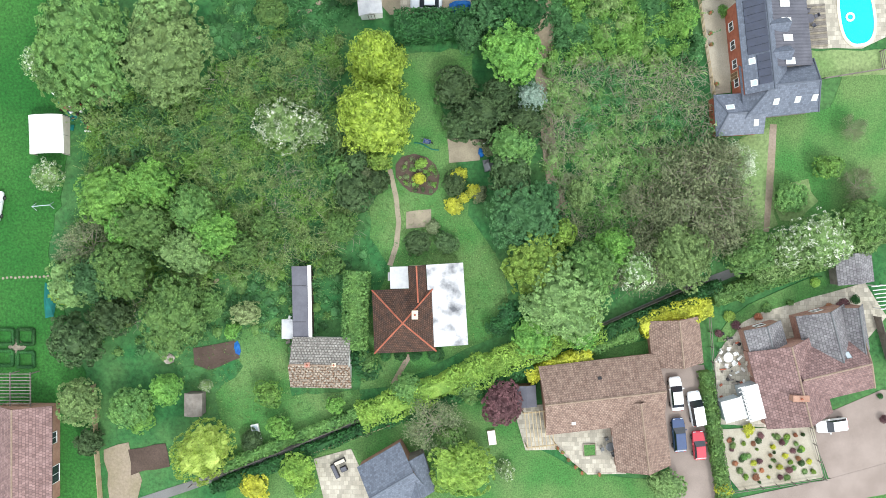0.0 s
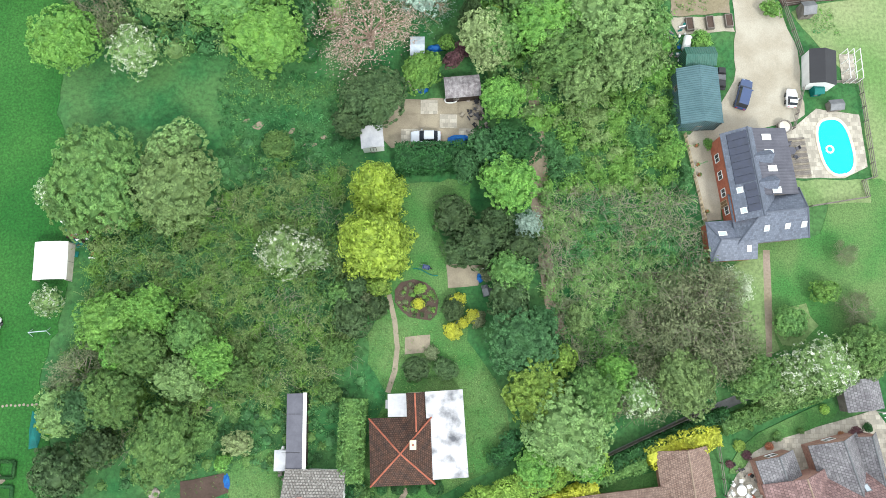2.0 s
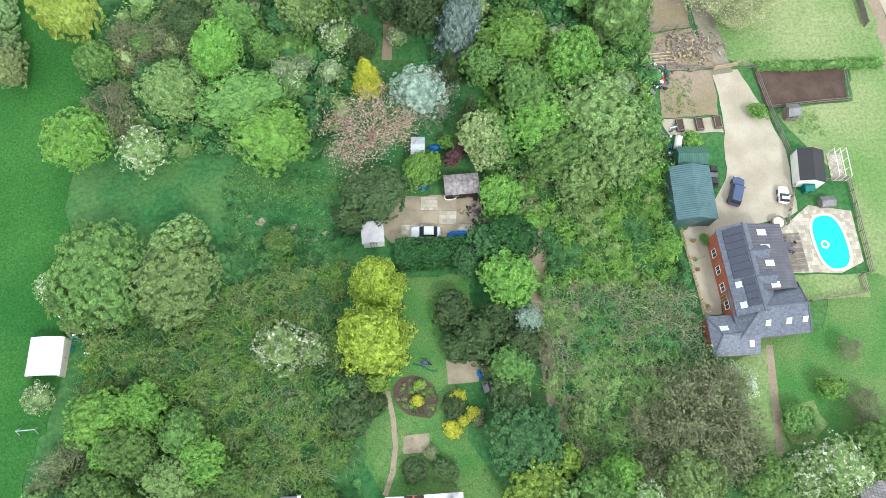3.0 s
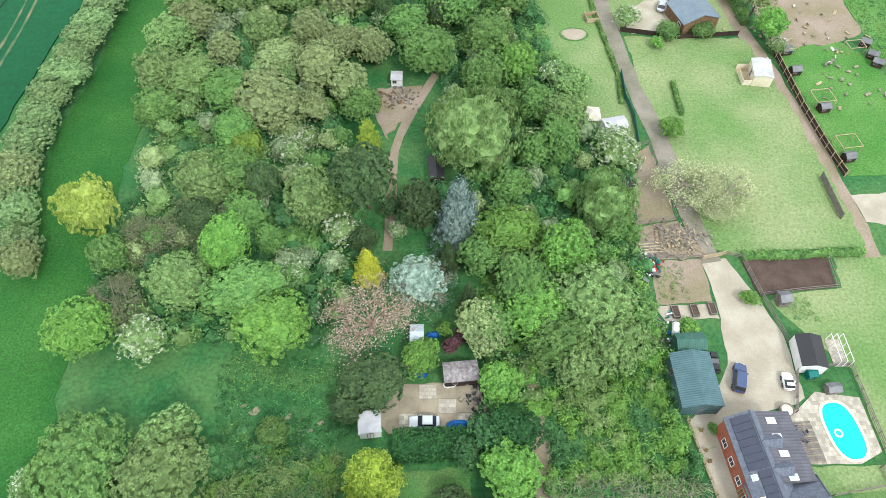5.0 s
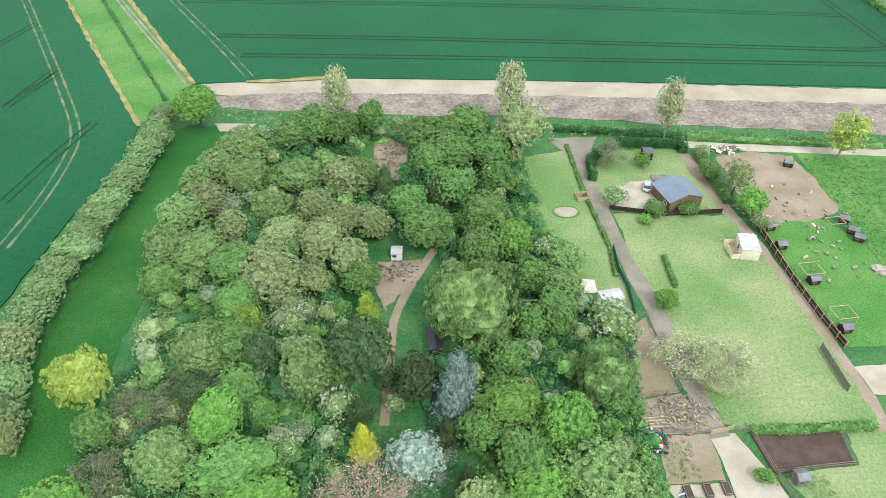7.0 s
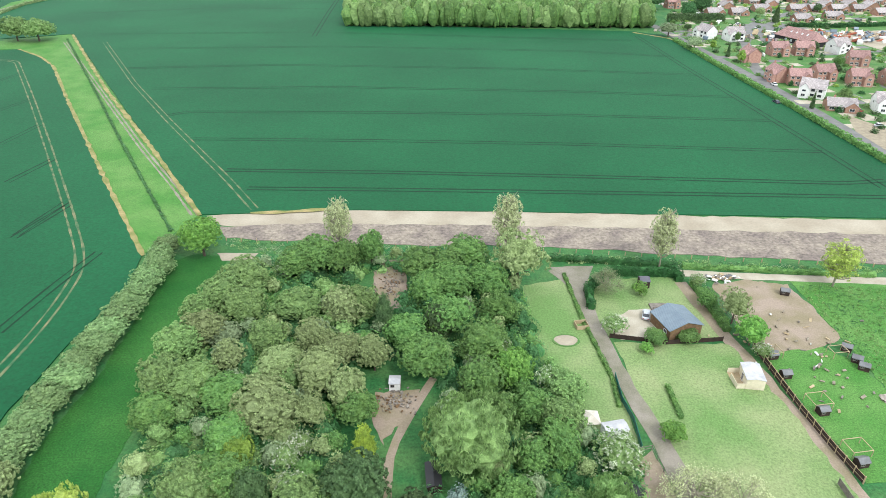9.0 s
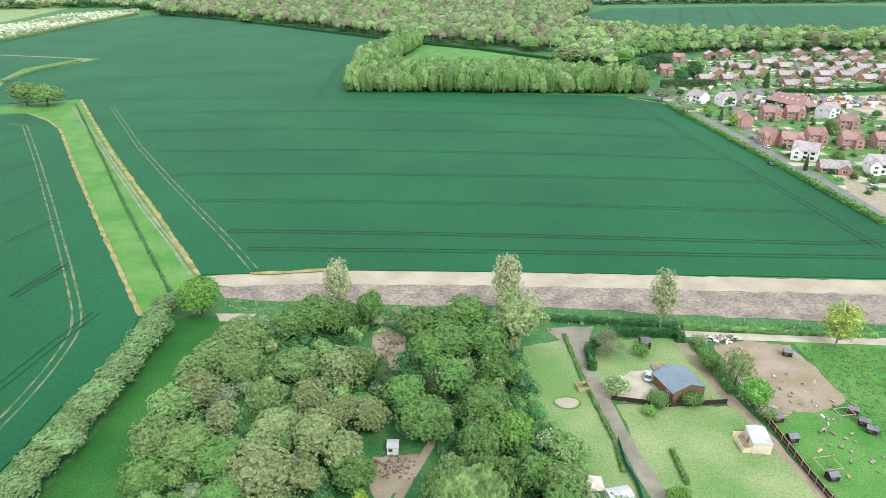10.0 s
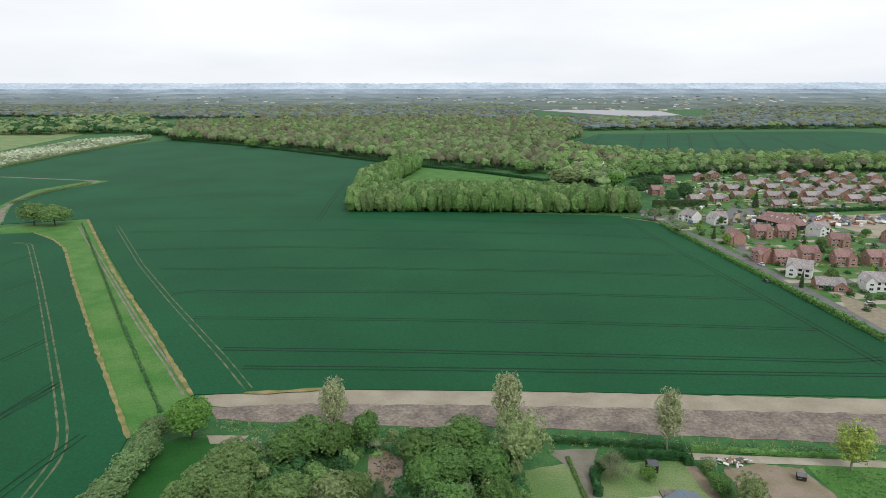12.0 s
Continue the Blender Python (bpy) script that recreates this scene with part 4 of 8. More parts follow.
# ---- building materials ----
M["tile_brown"] = mat("tile_brown", tone(196, 168, 152), tone(168, 140, 126), scale=1.2, fine=6, var=0.22, coords="uv", brick=(0.2, 0.3, 0.03, 0.5), bump=0.3)
M["tile_purple"] = mat("tile_purple", tone(184, 152, 148), tone(158, 128, 124), scale=0.8, fine=5, var=0.2, coords="uv", brick=(0.36, 0.38, 0.03, 0.5), bump=0.3)
M["tile_grey"] = mat("tile_grey", tone(172, 170, 172), tone(146, 142, 146), scale=0.9, fine=5, var=0.2, coords="uv", brick=(0.36, 0.38, 0.03, 0.5), bump=0.3)
M["tile_moss"] = mat("tile_moss", tone(122, 90, 74), tone(92, 76, 68), scale=1.1, fine=7, var=0.45, coords="uv", brick=(0.3, 0.3, 0.04, 0.4), bump=0.4)
M["tile_lichen"] = mat("tile_lichen", tone(206, 202, 194), tone(160, 152, 144), scale=3.5, fine=9, var=0.35, coords="uv", brick=(0.4, 0.36, 0.05, 0.45), bump=0.5)
M["tile_rust"] = mat("tile_rust", tone(206, 196, 180), tone(134, 98, 70), scale=3.0, fine=8, var=0.35, coords="uv", brick=(0.45, 0.4, 0.05, 0.4), bump=0.5)
M["tile_red"] = mat("tile_red", tone(180, 146, 140, 0.72), tone(160, 126, 122, 0.72), scale=0.5, fine=4, var=0.18, coords="uv", brick=(0.5, 0.5, 0.05, 0.6), obj=0.12)
M["tile_dull"] = mat("tile_dull", tone(190, 182, 180, 0.72), tone(168, 160, 160, 0.72), scale=0.5, fine=4, var=0.18, coords="uv", brick=(0.5, 0.5, 0.05, 0.6), obj=0.15)
M["slate"] = mat("slate", tone(136, 144, 160), tone(126, 134, 150), scale=0.8, fine=5, var=0.05, coords="uv", brick=(0.3, 0.3, 0.02, 0.75), rough=0.5, bump=0.1)
M["felt_grey"] = mat("felt_grey", tone(130, 130, 140), tone(116, 116, 126), scale=0.7, fine=4, var=0.07)
M["flat_white"] = mat("flat_white", tone(238, 238, 240), tone(206, 208, 212), scale=0.35, fine=2.2, var=0.12)
M["flat_worn"] = mat("flat_worn", tone(240, 240, 242), tone(120, 122, 128), scale=0.42, fine=3, var=0.1, span=(0.5, 0.66))
M["white"] = mat("white", (0.72, 0.72, 0.7), (0.62, 0.62, 0.6), scale=0.6, fine=5, var=0.05, rough=0.5)
M["cream"] = mat("cream", tone(226, 216, 190, 0.8), tone(206, 196, 170, 0.8), scale=0.6, fine=5, var=0.06)
M["brick"] = mat("brick", tone(198, 158, 142, 0.65), tone(180, 138, 124, 0.65), scale=0.8, fine=6, var=0.15, coords="uv", brick=(0.23, 0.08, 0.01, 1.1), obj=0.1)
M["brick_pale"] = mat("brick_pale", tone(206, 164, 142), tone(186, 142, 122), scale=0.8, fine=6, var=0.15, obj=0.1)
M["terracotta"] = mat("terracotta", tone(214, 132, 104), tone(190, 112, 88), scale=1.5, fine=6, var=0.15, bump=0.1)
M["ridge_lichen"] = mat("ridge_lichen", tone(192, 170, 150), tone(170, 148, 128), scale=2.5, fine=8, var=0.2)
M["timber"] = mat("timber", tone(160, 130, 96), tone(132, 106, 80), scale=1.2, fine=9, var=0.2)
M["timber_pale"] = mat("timber_pale", tone(226, 206, 168), tone(206, 184, 146), scale=1.2, fine=9, var=0.12)
M["timber_grey"] = mat("timber_grey", tone(168, 160, 150), tone(140, 132, 124), scale=1.2, fine=9, var=0.15)
M["timber_dark"] = mat("timber_dark", tone(84, 68, 60), tone(64, 54, 48), scale=1.2, fine=9, var=0.2)
M["black_board"] = mat("black_board", (0.02, 0.02, 0.022), (0.035, 0.035, 0.036), scale=1, fine=8, var=0.2)
M["steel_green"] = mat("steel_green", tone(108, 144, 150), tone(94, 130, 136), coords="uv", wave=(0.33, "X"), bump=0.7, rough=0.45)
M["steel_green_dark"] = mat("steel_green_dark", tone(72, 126, 110), tone(86, 134, 118), coords="uv", wave=(0.33, "X"), bump=0.7, rough=0.45)
M["steel_blue"] = mat("steel_blue", tone(150, 168, 182), tone(136, 154, 170), coords="uv", wave=(0.33, "X"), bump=0.6, rough=0.45)
M["rusty"] = mat("rusty", tone(170, 70, 58), tone(140, 84, 76), scale=1, fine=5, var=0.25)
M["steel_grey"] = mat("steel_grey", tone(150, 152, 154), tone(128, 130, 132), scale=0.8, fine=6, var=0.12, rough=0.45, metal=0.3)
M["sheet_worn"] = mat("sheet_worn", tone(196, 190, 190), tone(140, 132, 134), scale=1.6, fine=8, var=0.3, coords="uv", wave=(0.5, "X"), bump=0.7)
M["glass_dark"] = mat("glass_dark", (0.03, 0.035, 0.045), (0.02, 0.024, 0.03), var=0.1, rough=0.08, bump=0, spec=0.6)
M["glass_pale"] = mat("glass_pale", (0.42, 0.47, 0.5), (0.34, 0.4, 0.44), scale=1.5, var=0.1, rough=0.12, bump=0, spec=0.6)
M["solar"] = mat("solar", (0.035, 0.042, 0.07), (0.028, 0.034, 0.055), scale=1, fine=3, var=0.08, rough=0.2, bump=0, spec=0.5)
M["pool_water"] = mat("pool_water", (0.0, 0.42, 0.52), (0.0, 0.36, 0.48), scale=0.5, fine=2, var=0.06, rough=0.06, bump=0.05, spec=0.5)
M["tyre"] = mat("tyre", (0.02, 0.02, 0.02), var=0.1, rough=0.9)
M["plastic_black"] = mat("plastic_black", (0.03, 0.03, 0.033), var=0.1, rough=0.5)
M["blue_tarp"] = mat("blue_tarp", tone(40, 130, 214), tone(24, 100, 186), scale=2, fine=6, var=0.2, rough=0.5, bump=0.5)
M["teal"] = mat("teal", tone(24, 140, 130), tone(18, 118, 112), scale=1, fine=5, var=0.15, rough=0.6)
M["canvas"] = mat("canvas", tone(226, 220, 206, 0.7), tone(208, 200, 184, 0.7), scale=1, fine=5, var=0.06)
M["lamp_red"] = mat("lamp_red", (0.35, 0.02, 0.02), var=0.1, rough=0.3)
M["rubble"] = mat("rubble", tone(196, 186, 174), tone(150, 140, 130), scale=2, fine=8, var=0.3, isl=0.3)
M["stone"] = mat("stone", tone(190, 180, 160), tone(160, 150, 132), scale=2, fine=8, var=0.2)
for key, c in {"car_white": (0.72, 0.73, 0.74), "car_navy": (0.035, 0.06, 0.14), "car_red": (0.42, 0.03, 0.05), "car_silver": (0.42, 0.45, 0.48), "car_black": (0.03, 0.035, 0.05), "car_blue": (0.06, 0.2, 0.45)}.items():
    M[key] = mat(key, c, tuple(v * 0.9 for v in c), scale=0.7, fine=3, var=0.04, rough=0.22, bump=0, spec=0.6)


def uv_mesh(name, polys, uvs, mats, idx=None):
    """A mesh of separate polygons with surface coordinates in metres."""
    v, f, k = [], [], 0
    for p in polys:
        f.append(list(range(k, k + len(p))))
        v += [tuple(q) for q in p]
        k += len(p)
    me = mesh_of(name, v, f, mats, idx)
    lay = me.uv_layers.new(name="surface")
    lay.data.foreach_set("uv", [c for u in uvs for q in u for c in q])
    return me


class Block:
    """Walls and a pitched roof over a rectangle, as parts of a building. The ridge runs along the length."""

    def __init__(self, parent, cx, cy, L, W, turn, eave, ridge, roof="tile_brown", wall="brick", hip=(0.0, 0.0), over=0.35, thick=0.14, cap=None, base=0.0, walls=True):
        o = parent.matrix_basis.translation
        self.parent, self.o = parent, np.array([cx - o.x, cy - o.y])
        a = radians(turn)
        self.ex, self.ey = np.array([math.cos(a), math.sin(a)]), np.array([-math.sin(a), math.cos(a)])
        self.L, self.W, self.eave, self.ridge, self.turn = L, W, eave, ridge, turn
        self.slope = (ridge - eave) / (W / 2)
        self.over = over
        l, w = L / 2, W / 2
        P = self.at
        if walls:
            polys, uvs = [], []
            ring = [(-l, -w), (l, -w), (l, w), (-l, w)]
            for k in range(4):
                (x0, y0), (x1, y1) = ring[k], ring[(k + 1) % 4]
                ln = math.hypot(x1 - x0, y1 - y0)
                pts, uv = [P(x0, y0, base), P(x1, y1, base), P(x1, y1, eave)], [(0, 0), (ln, 0), (ln, eave)]
                if k % 2 == 1 and hip[0 if k == 3 else 1] == 0:
                    pts.append(P(x0, 0, ridge - 0.02))
                    uv.append((ln / 2, ridge))
                pts.append(P(x0, y0, eave))
                uv.append((0, eave))
                polys.append(pts), uvs.append(uv)
            part("wall", uv_mesh("wall", polys, uvs, [wall]), parent)
        ze, zr = eave - over * self.slope + thick, ridge + thick
        e0, e1 = l + (over if hip[0] else over * 0.6), l + (over if hip[1] else over * 0.6)
        wo = w + over
        r0, r1 = -e0 + hip[0] * wo, e1 - hip[1] * wo
        if r0 > r1:
            r0 = r1 = (r0 + r1) / 2
        A, B, C, D_, E_, F_ = (-e0, -wo, ze), (e1, -wo, ze), (e1, wo, ze), (-e0, wo, ze), (r0, 0, zr), (r1, 0, zr)
        sl = math.hypot(wo, zr - ze)
        tops = [[A, B, F_, E_], [C, D_, E_, F_]]
        uvs = [[(-e0, -sl), (e1, -sl), (r1, 0), (r0, 0)], [(e1, -sl), (-e0, -sl), (r0, 0), (r1, 0)]]
        if hip[0]:
            tops.append([D_, A, E_]), uvs.append([(wo, -sl), (-wo, -sl), (0, 0)])
        if hip[1]:
            tops.append([B, C, F_]), uvs.append([(-wo, -sl), (wo, -sl), (0, 0)])
        polys = [[P(*q) for q in t] for t in tops]
        low = [[P(x, y, z - thick) for x, y, z in t][::-1] for t in tops]
        edge = [(A, B), (C, D_)] + ([(D_, A)] if hip[0] else [(D_, E_), (E_, A)]) + ([(B, C)] if hip[1] else [(B, F_), (F_, C)])
        side = [[P(*a), P(a[0], a[1], a[2] - thick), P(b[0], b[1], b[2] - thick), P(*b)] for a, b in edge]
        allp = polys + low + side
        alluv = uvs + [u[::-1] for u in uvs] + [[(0, 0), (0, 0.1), (1, 0.1), (1, 0)]] * len(side)
        self.roof = part("roof", uv_mesh("roof", allp, alluv, [roof]), parent)
        if cap:
            for a, b in [(E_, F_)] * (r1 - r0 > 0.3) + ([(A, E_), (D_, E_)] if hip[0] else []) + ([(B, F_), (C, F_)] if hip[1] else []):
                part("ridge_tile", Soup().tube(P(*a), P(*b), 0.11, 0.11, 8).mesh("ridge_tile", [cap]), parent)

    def at(self, x, y, z):
        q = self.o + self.ex * x + self.ey * y
        return (q[0], q[1], z)

    def onto(self, x, v, side, lift=0.18):
        """A point on the roof: x along the ridge, v down the slope from it."""
        k = 1 / math.sqrt(1 + self.slope**2)
        return self.at(x, side * v * k, self.ridge - v * k * self.slope + lift)

    def panel(self, name, x, v, w, h, side, material, label="", lift=0.26, frame_mat=None):
        def slab(x0, x1, v0, v1, l0, l1):
            c = [self.onto(a, b, side, l0) for a, b in ((x0, v0), (x1, v0), (x1, v1), (x0, v1))] + [self.onto(a, b, side, l1) for a, b in ((x0, v0), (x1, v0), (x1, v1), (x0, v1))]
            return Soup().add(c, [(3, 2, 1, 0), (4, 5, 6, 7), (0, 1, 5, 4), (1, 2, 6, 5), (2, 3, 7, 6), (3, 0, 4, 7)])
        if frame_mat:
            ob = part(name, slab(x, x + w, v, v + h, lift - 0.16, lift - 0.03).mesh(name, [frame_mat]), self.parent, label)
            part("pane", slab(x + 0.1, x + w - 0.1, v + 0.1, v + h - 0.1, lift - 0.1, lift).mesh("pane", [material]), ob)
            return ob
        me = slab(x, x + w, v, v + h, lift - 0.14, lift).mesh(name, [material])
        lay = me.uv_layers.new(name="surface")
        at = [(x, -v), (x + w, -v), (x + w, -v - h), (x, -v - h)]
        lay.data.foreach_set("uv", [q for l in me.loops for q in at[l.vertex_index % 4]])
        return part(name, me, self.parent, label)

    def opening(self, name, face, u, z, w, h, pane="glass_dark", frame_mat="white"):
        """A framed window or door on wall 0 (-y), 1 (+x), 2 (+y), 3 (-x), centred at u along it."""
        l, w2 = self.L / 2, self.W / 2
        base = {0: lambda a, d, z: self.at(a, -w2 - d, z), 2: lambda a, d, z: self.at(a, w2 + d, z), 1: lambda a, d, z: self.at(l + d, a, z), 3: lambda a, d, z: self.at(-l - d, a, z)}[face]

        def bx(s, a0, a1, d0, d1, z0, z1):
            s.add([base(a, d, zz) for zz in (z0, z1) for a, d in ((a0, d0), (a1, d0), (a1, d1), (a0, d1))], [(3, 2, 1, 0), (4, 5, 6, 7), (0, 1, 5, 4), (1, 2, 6, 5), (2, 3, 7, 6), (3, 0, 4, 7)])
        s = Soup()
        bx(s, u - w / 2, u - w / 2 + 0.08, -0.05, 0.06, z, z + h), bx(s, u + w / 2 - 0.08, u + w / 2, -0.05, 0.06, z, z + h)
        bx(s, u - w / 2, u + w / 2, -0.05, 0.07, z + h - 0.08, z + h), bx(s, u - w / 2, u + w / 2, -0.05, 0.1, z, z + 0.08)
        bx(s, u - 0.03, u + 0.03, -0.05, 0.05, z, z + h)
        ob = part(name, s.mesh(name, [frame_mat]), self.parent)
        p = Soup()
        bx(p, u - w / 2 + 0.06, u + w / 2 - 0.06, -0.05, 0.03, z + 0.06, z + h - 0.06)
        part("pane", p.mesh("pane", [pane]), ob)
        return ob

    def chimney(self, x, v, side, w=0.7, d=0.5, h=0.9, material="brick"):
        c = self.onto(x, v, side, 0)
        s = Soup().box(c[0] - w / 2, c[1] - d / 2, c[2] - 0.6, c[0] + w / 2, c[1] + d / 2, c[2] + h)
        s.box(c[0] - w / 2 - 0.06, c[1] - d / 2 - 0.06, c[2] + h - 0.12, c[0] + w / 2 + 0.06, c[1] + d / 2 + 0.06, c[2] + h - 0.02)
        ob = part("chimney", s.mesh("chimney", [material]), self.parent)
        part("pot", Soup().tube((c[0], c[1], c[2] + h - 0.05), (c[0], c[1], c[2] + h + 0.35), 0.14, 0.11, 8).mesh("pot", ["terracotta"]), ob)


def flat_roof(parent, cx, cy, L, W, turn, h, roof, wall, lip=0.12):
    o = parent.matrix_basis.translation
    c, s_ = math.cos(radians(turn)), math.sin(radians(turn))
    ob = part("wall", Soup().box(-L / 2 + 0.15, -W / 2 + 0.15, 0, L / 2 - 0.15, W / 2 - 0.15, h).mesh("wall", [wall]), parent, loc=(cx - o.x, cy - o.y, 0), rot=turn)
    return part("flat_roof", Soup().box(-L / 2, -W / 2, h + 0.004, L / 2, W / 2, h + lip).mesh("flat_roof", [roof]), parent, loc=(cx - o.x, cy - o.y, 0), rot=turn)


def shed(name, cx, cy, L, W, turn, eave, ridge, roof, wall, label, category="shed", door=True, over=0.15, cap=None, group=""):
    t = thing(name, cx, cy, 0, 0, label, category, group)
    b = Block(t, cx, cy, L, W, turn, eave, ridge, roof, wall, over=over, thick=0.07, cap=cap)
    if door:
        b.opening("door", 1, 0, 0.05, min(0.9, W * 0.5), min(1.9, eave - 0.1), wall, "timber_grey")
        b.opening("window", 0, -L * 0.2, eave * 0.5, min(0.8, L * 0.4), eave * 0.35, "glass_dark", "timber_grey")
    return b


# ---- cottage with a pyramid roof ----
t = thing("cottage", -5.5, -10.7, 0, 0, "small cottage with mossy brown pyramid roof and white flat-roofed extension", "house")
b = Block(t, -5.4, -10.2, 7.6, 7.8, 2.3, 2.7, 5.4, "tile_moss", "cream", hip=(1, 1), over=0.3, cap="terracotta")
b.chimney(1.6, 1.2, 1, 0.7, 1.0, 0.8, "cream")
b.opening("window", 0, -2, 0.9, 1.2, 1.2), b.opening("window", 0, 2, 0.9, 1.2, 1.2), b.opening("door", 0, 0, 0.1, 0.95, 2.0, "timber_dark")
b2 = Block(t, -3.6, -5.3, 4.7, 2.2, 92.7, 2.6, 4.0, "tile_moss", "cream", over=0.1, cap="terracotta")
flat_roof(t, 0.3, -8.1, 10.9, 4.9, -86.4, 2.7, "flat_worn", "cream")
flat_roof(t, -6, -4.5, 2.9, 2.5, -88.6, 2.5, "flat_white", "cream")
flat_roof(t, -7.3, -4.4, 1.1, 0.6, -90, 1.8, "flat_white", "cream")
for x, y, r in ((-8.1, -15.1, 0.8), (-6, -15.1, 0.9), (-3.9, -15.1, 0.9), (-1.3, -14.9, 1.2)):
    grow("shrub", "deep", [(x, y, r, 1.1)], "clipped against the cottage wall", "clipped shrubs", 1)

# ---- long grey shed, small white store, mossy outbuilding ----
t = thing("long_shed", -19.5, -8, 0, 0, "long low shed with grey felt roof and white edge", "shed")
flat_roof(t, -19, -7.7, 9.4, 2.5, -88.7, 2.3, "felt_grey", "timber_dark")
o = t.matrix_basis.translation
x, y = -17.9, -7.8
part("fascia", Soup().box(-0.25, -4.9, 2.25, 0.2, 4.9, 2.5).mesh("fascia", ["white"]), t, "white fascia board", (x - o.x, y - o.y, 0), 1)
for k in (-2.4, 2.4):
    part("roof_seam", Soup().box(-1.25, -0.03, 2.42, 1.1, 0.03, 2.45).mesh("roof_seam", ["plastic_black"]), t, "", (0, k, 0))
t = thing("store", -21.5, -11.7, 0, 0, "small white-roofed store beside the shed", "shed")
flat_roof(t, -21, -11.4, 2.6, 1.5, -90.1, 2.0, "flat_white", "white")
t = thing("outbuilding", -17.1, -16.2, 0, 0, "brick outbuilding with lichened tile roof and white gable", "house")
b = Block(t, -16.4, -15.8, 7.4, 6.2, -1.1, 2.6, 4.3, "tile_lichen", "white", over=0.25, cap="ridge_lichen")
b.panel("lower_tiles", -4.0, 0.12, 8.1, 3.65, -1, "tile_rust", "rust-brown lichened tiles", lift=0.2)
b.chimney(-1.4, 0.1, 1, 0.55, 0.5, 0.7, "brick"), b.chimney(2.0, 0.1, 1, 0.4, 0.4, 0.4, "cream")
b.opening("window", 1, 0, 1.0, 1.0, 1.0), b.opening("door", 0, 1, 0.05, 0.9, 1.95, "timber_dark")

# ---- brown-tiled bungalow with a wing and a garage ----
t = thing("bungalow", 22.6, -22.2, 0, 0, "L-shaped brick bungalow with brown clay tile roof", "house")
b = Block(t, 20.8, -20, 15.3, 8.4, 6.6, 2.5, 4.8, "tile_brown", "brick_pale", over=0.4, cap="ridge_lichen")
b.panel("roof_vent", -0.5, 2.6, 0.5, 0.4, 1, "plastic_black"), b.panel("skylight", -4.5, 3.4, 0.5, 0.5, -1, "glass_pale", "", frame_mat="white")
for u in (-5, -1.5, 2):
    b.opening("window", 0, u, 0.9, 1.6, 1.2)
b2 = Block(t, 25.9, -25.3, 8.9, 6.6, -82.8, 2.5, 4.7, "tile_brown", "brick_pale", over=0.35, cap="ridge_lichen")
b2.opening("window", 1, 0, 0.9, 2.0, 1.3), b2.opening("window", 0, 1, 0.9, 1.6, 1.2), b2.opening("window", 2, 1, 0.9, 1.6, 1.2)
t = thing("garage", 32.3, -13.8, 0, 0, "detached garage with brown clay tile roof", "garage")
b = Block(t, 30.7, -13.1, 5.9, 6.2, -84.1, 2.3, 4.4, "tile_brown", "brick_pale", over=0.3, cap="ridge_lichen")
b.opening("garage_door", 1, 0, 0.05, 4.2, 2.1, "timber_grey", "white")
x, y = 11.1, -20.9
shed("garden_shed", 10.9, -20.4, 2.7, 2.3, -86.8, 2.0, 2.25, "felt_grey", "timber", "small garden shed with grey felt roof")

# ---- house with purple-brown roof and wings ----
t = thing("house", 50.3, -17.6, 0, 0, "house with purple-brown tiled roof, grey-tiled wings and skylights", "house")
b = Block(t, 45.8, -18.4, 10.1, 8.2, -75.6, 2.6, 5.2, "tile_purple", "brick", over=0.4, cap="ridge_lichen")
b.chimney(1.4, 0.6, -1, 2.0, 0.7, 0.6, "brick_pale")
b.opening("window", 3, 0, 0.9, 1.6, 1.2), b.opening("door", 2, -2, 0.1, 1.0, 2.0, "timber_dark")
b2 = Block(t, 50.9, -16.3, 9.8, 7.6, 13.7, 2.6, 5.4, "tile_purple", "brick", over=0.4, cap="ridge_lichen", hip=(0, 0.35))
b2.panel("skylight", 0.4, 1.4, 0.75, 1.0, 1, "glass_pale", "", frame_mat="steel_grey"), b2.panel("skylight", 1.3, 1.4, 0.75, 1.0, 1, "glass_pale", "", frame_mat="steel_grey")
for u in (-3, 0, 3):
    b2.opening("window", 0, u, 0.9, 1.4, 1.2)
b3 = Block(t, 50.5, -12.1, 6.4, 6, -75.3, 2.6, 4.9, "tile_grey", "brick", over=0.3, cap="steel_grey")
b4 = Block(t, 53.9, -11.3, 5.7, 3.4, -80.9, 2.6, 4.6, "tile_grey", "brick", over=0.3, cap="steel_grey")
b5 = Block(t, 42.7, -13.2, 4.6, 4.6, -74, 2.5, 3.7, "tile_grey", "brick", over=0.25, cap="steel_grey")
b3.opening("window", 3, 0, 0.9, 1.4, 1.2), b5.opening("window", 3, 0, 0.9, 1.4, 1.2)
t = thing("conservatory", 42.6, -21.6, 0, 0, "white-framed conservatory with translucent white roof", "conservatory")
flat_roof(t, 41.3, -21, 4.7, 3, -74.9, 2.5, "white", "glass_pale")
o = t.matrix_basis.translation
x, y = 39.8, -21.2
for k in range(9):
    part("rafter", Soup().box(-0.45, -2.2 + k * 0.55 - 0.04, 2.5, 0.5, -2.2 + k * 0.55 + 0.04, 2.62).mesh("rafter", ["white"]), t, "", (x - o.x, y - o.y, 0), 14)
t = thing("canopy", 39.5, -22.6, 0, 0, "white flat canopy over the patio", "canopy")
flat_roof(t, 38.4, -22.1, 2.9, 2.9, 15.2, 2.3, "white", "glass_pale")
shed("summer_house", 54.5, -3.3, 3.9, 4.6, -83.1, 2.0, 3.0, "tile_grey", "timber_grey", "grey-roofed timber summer house")
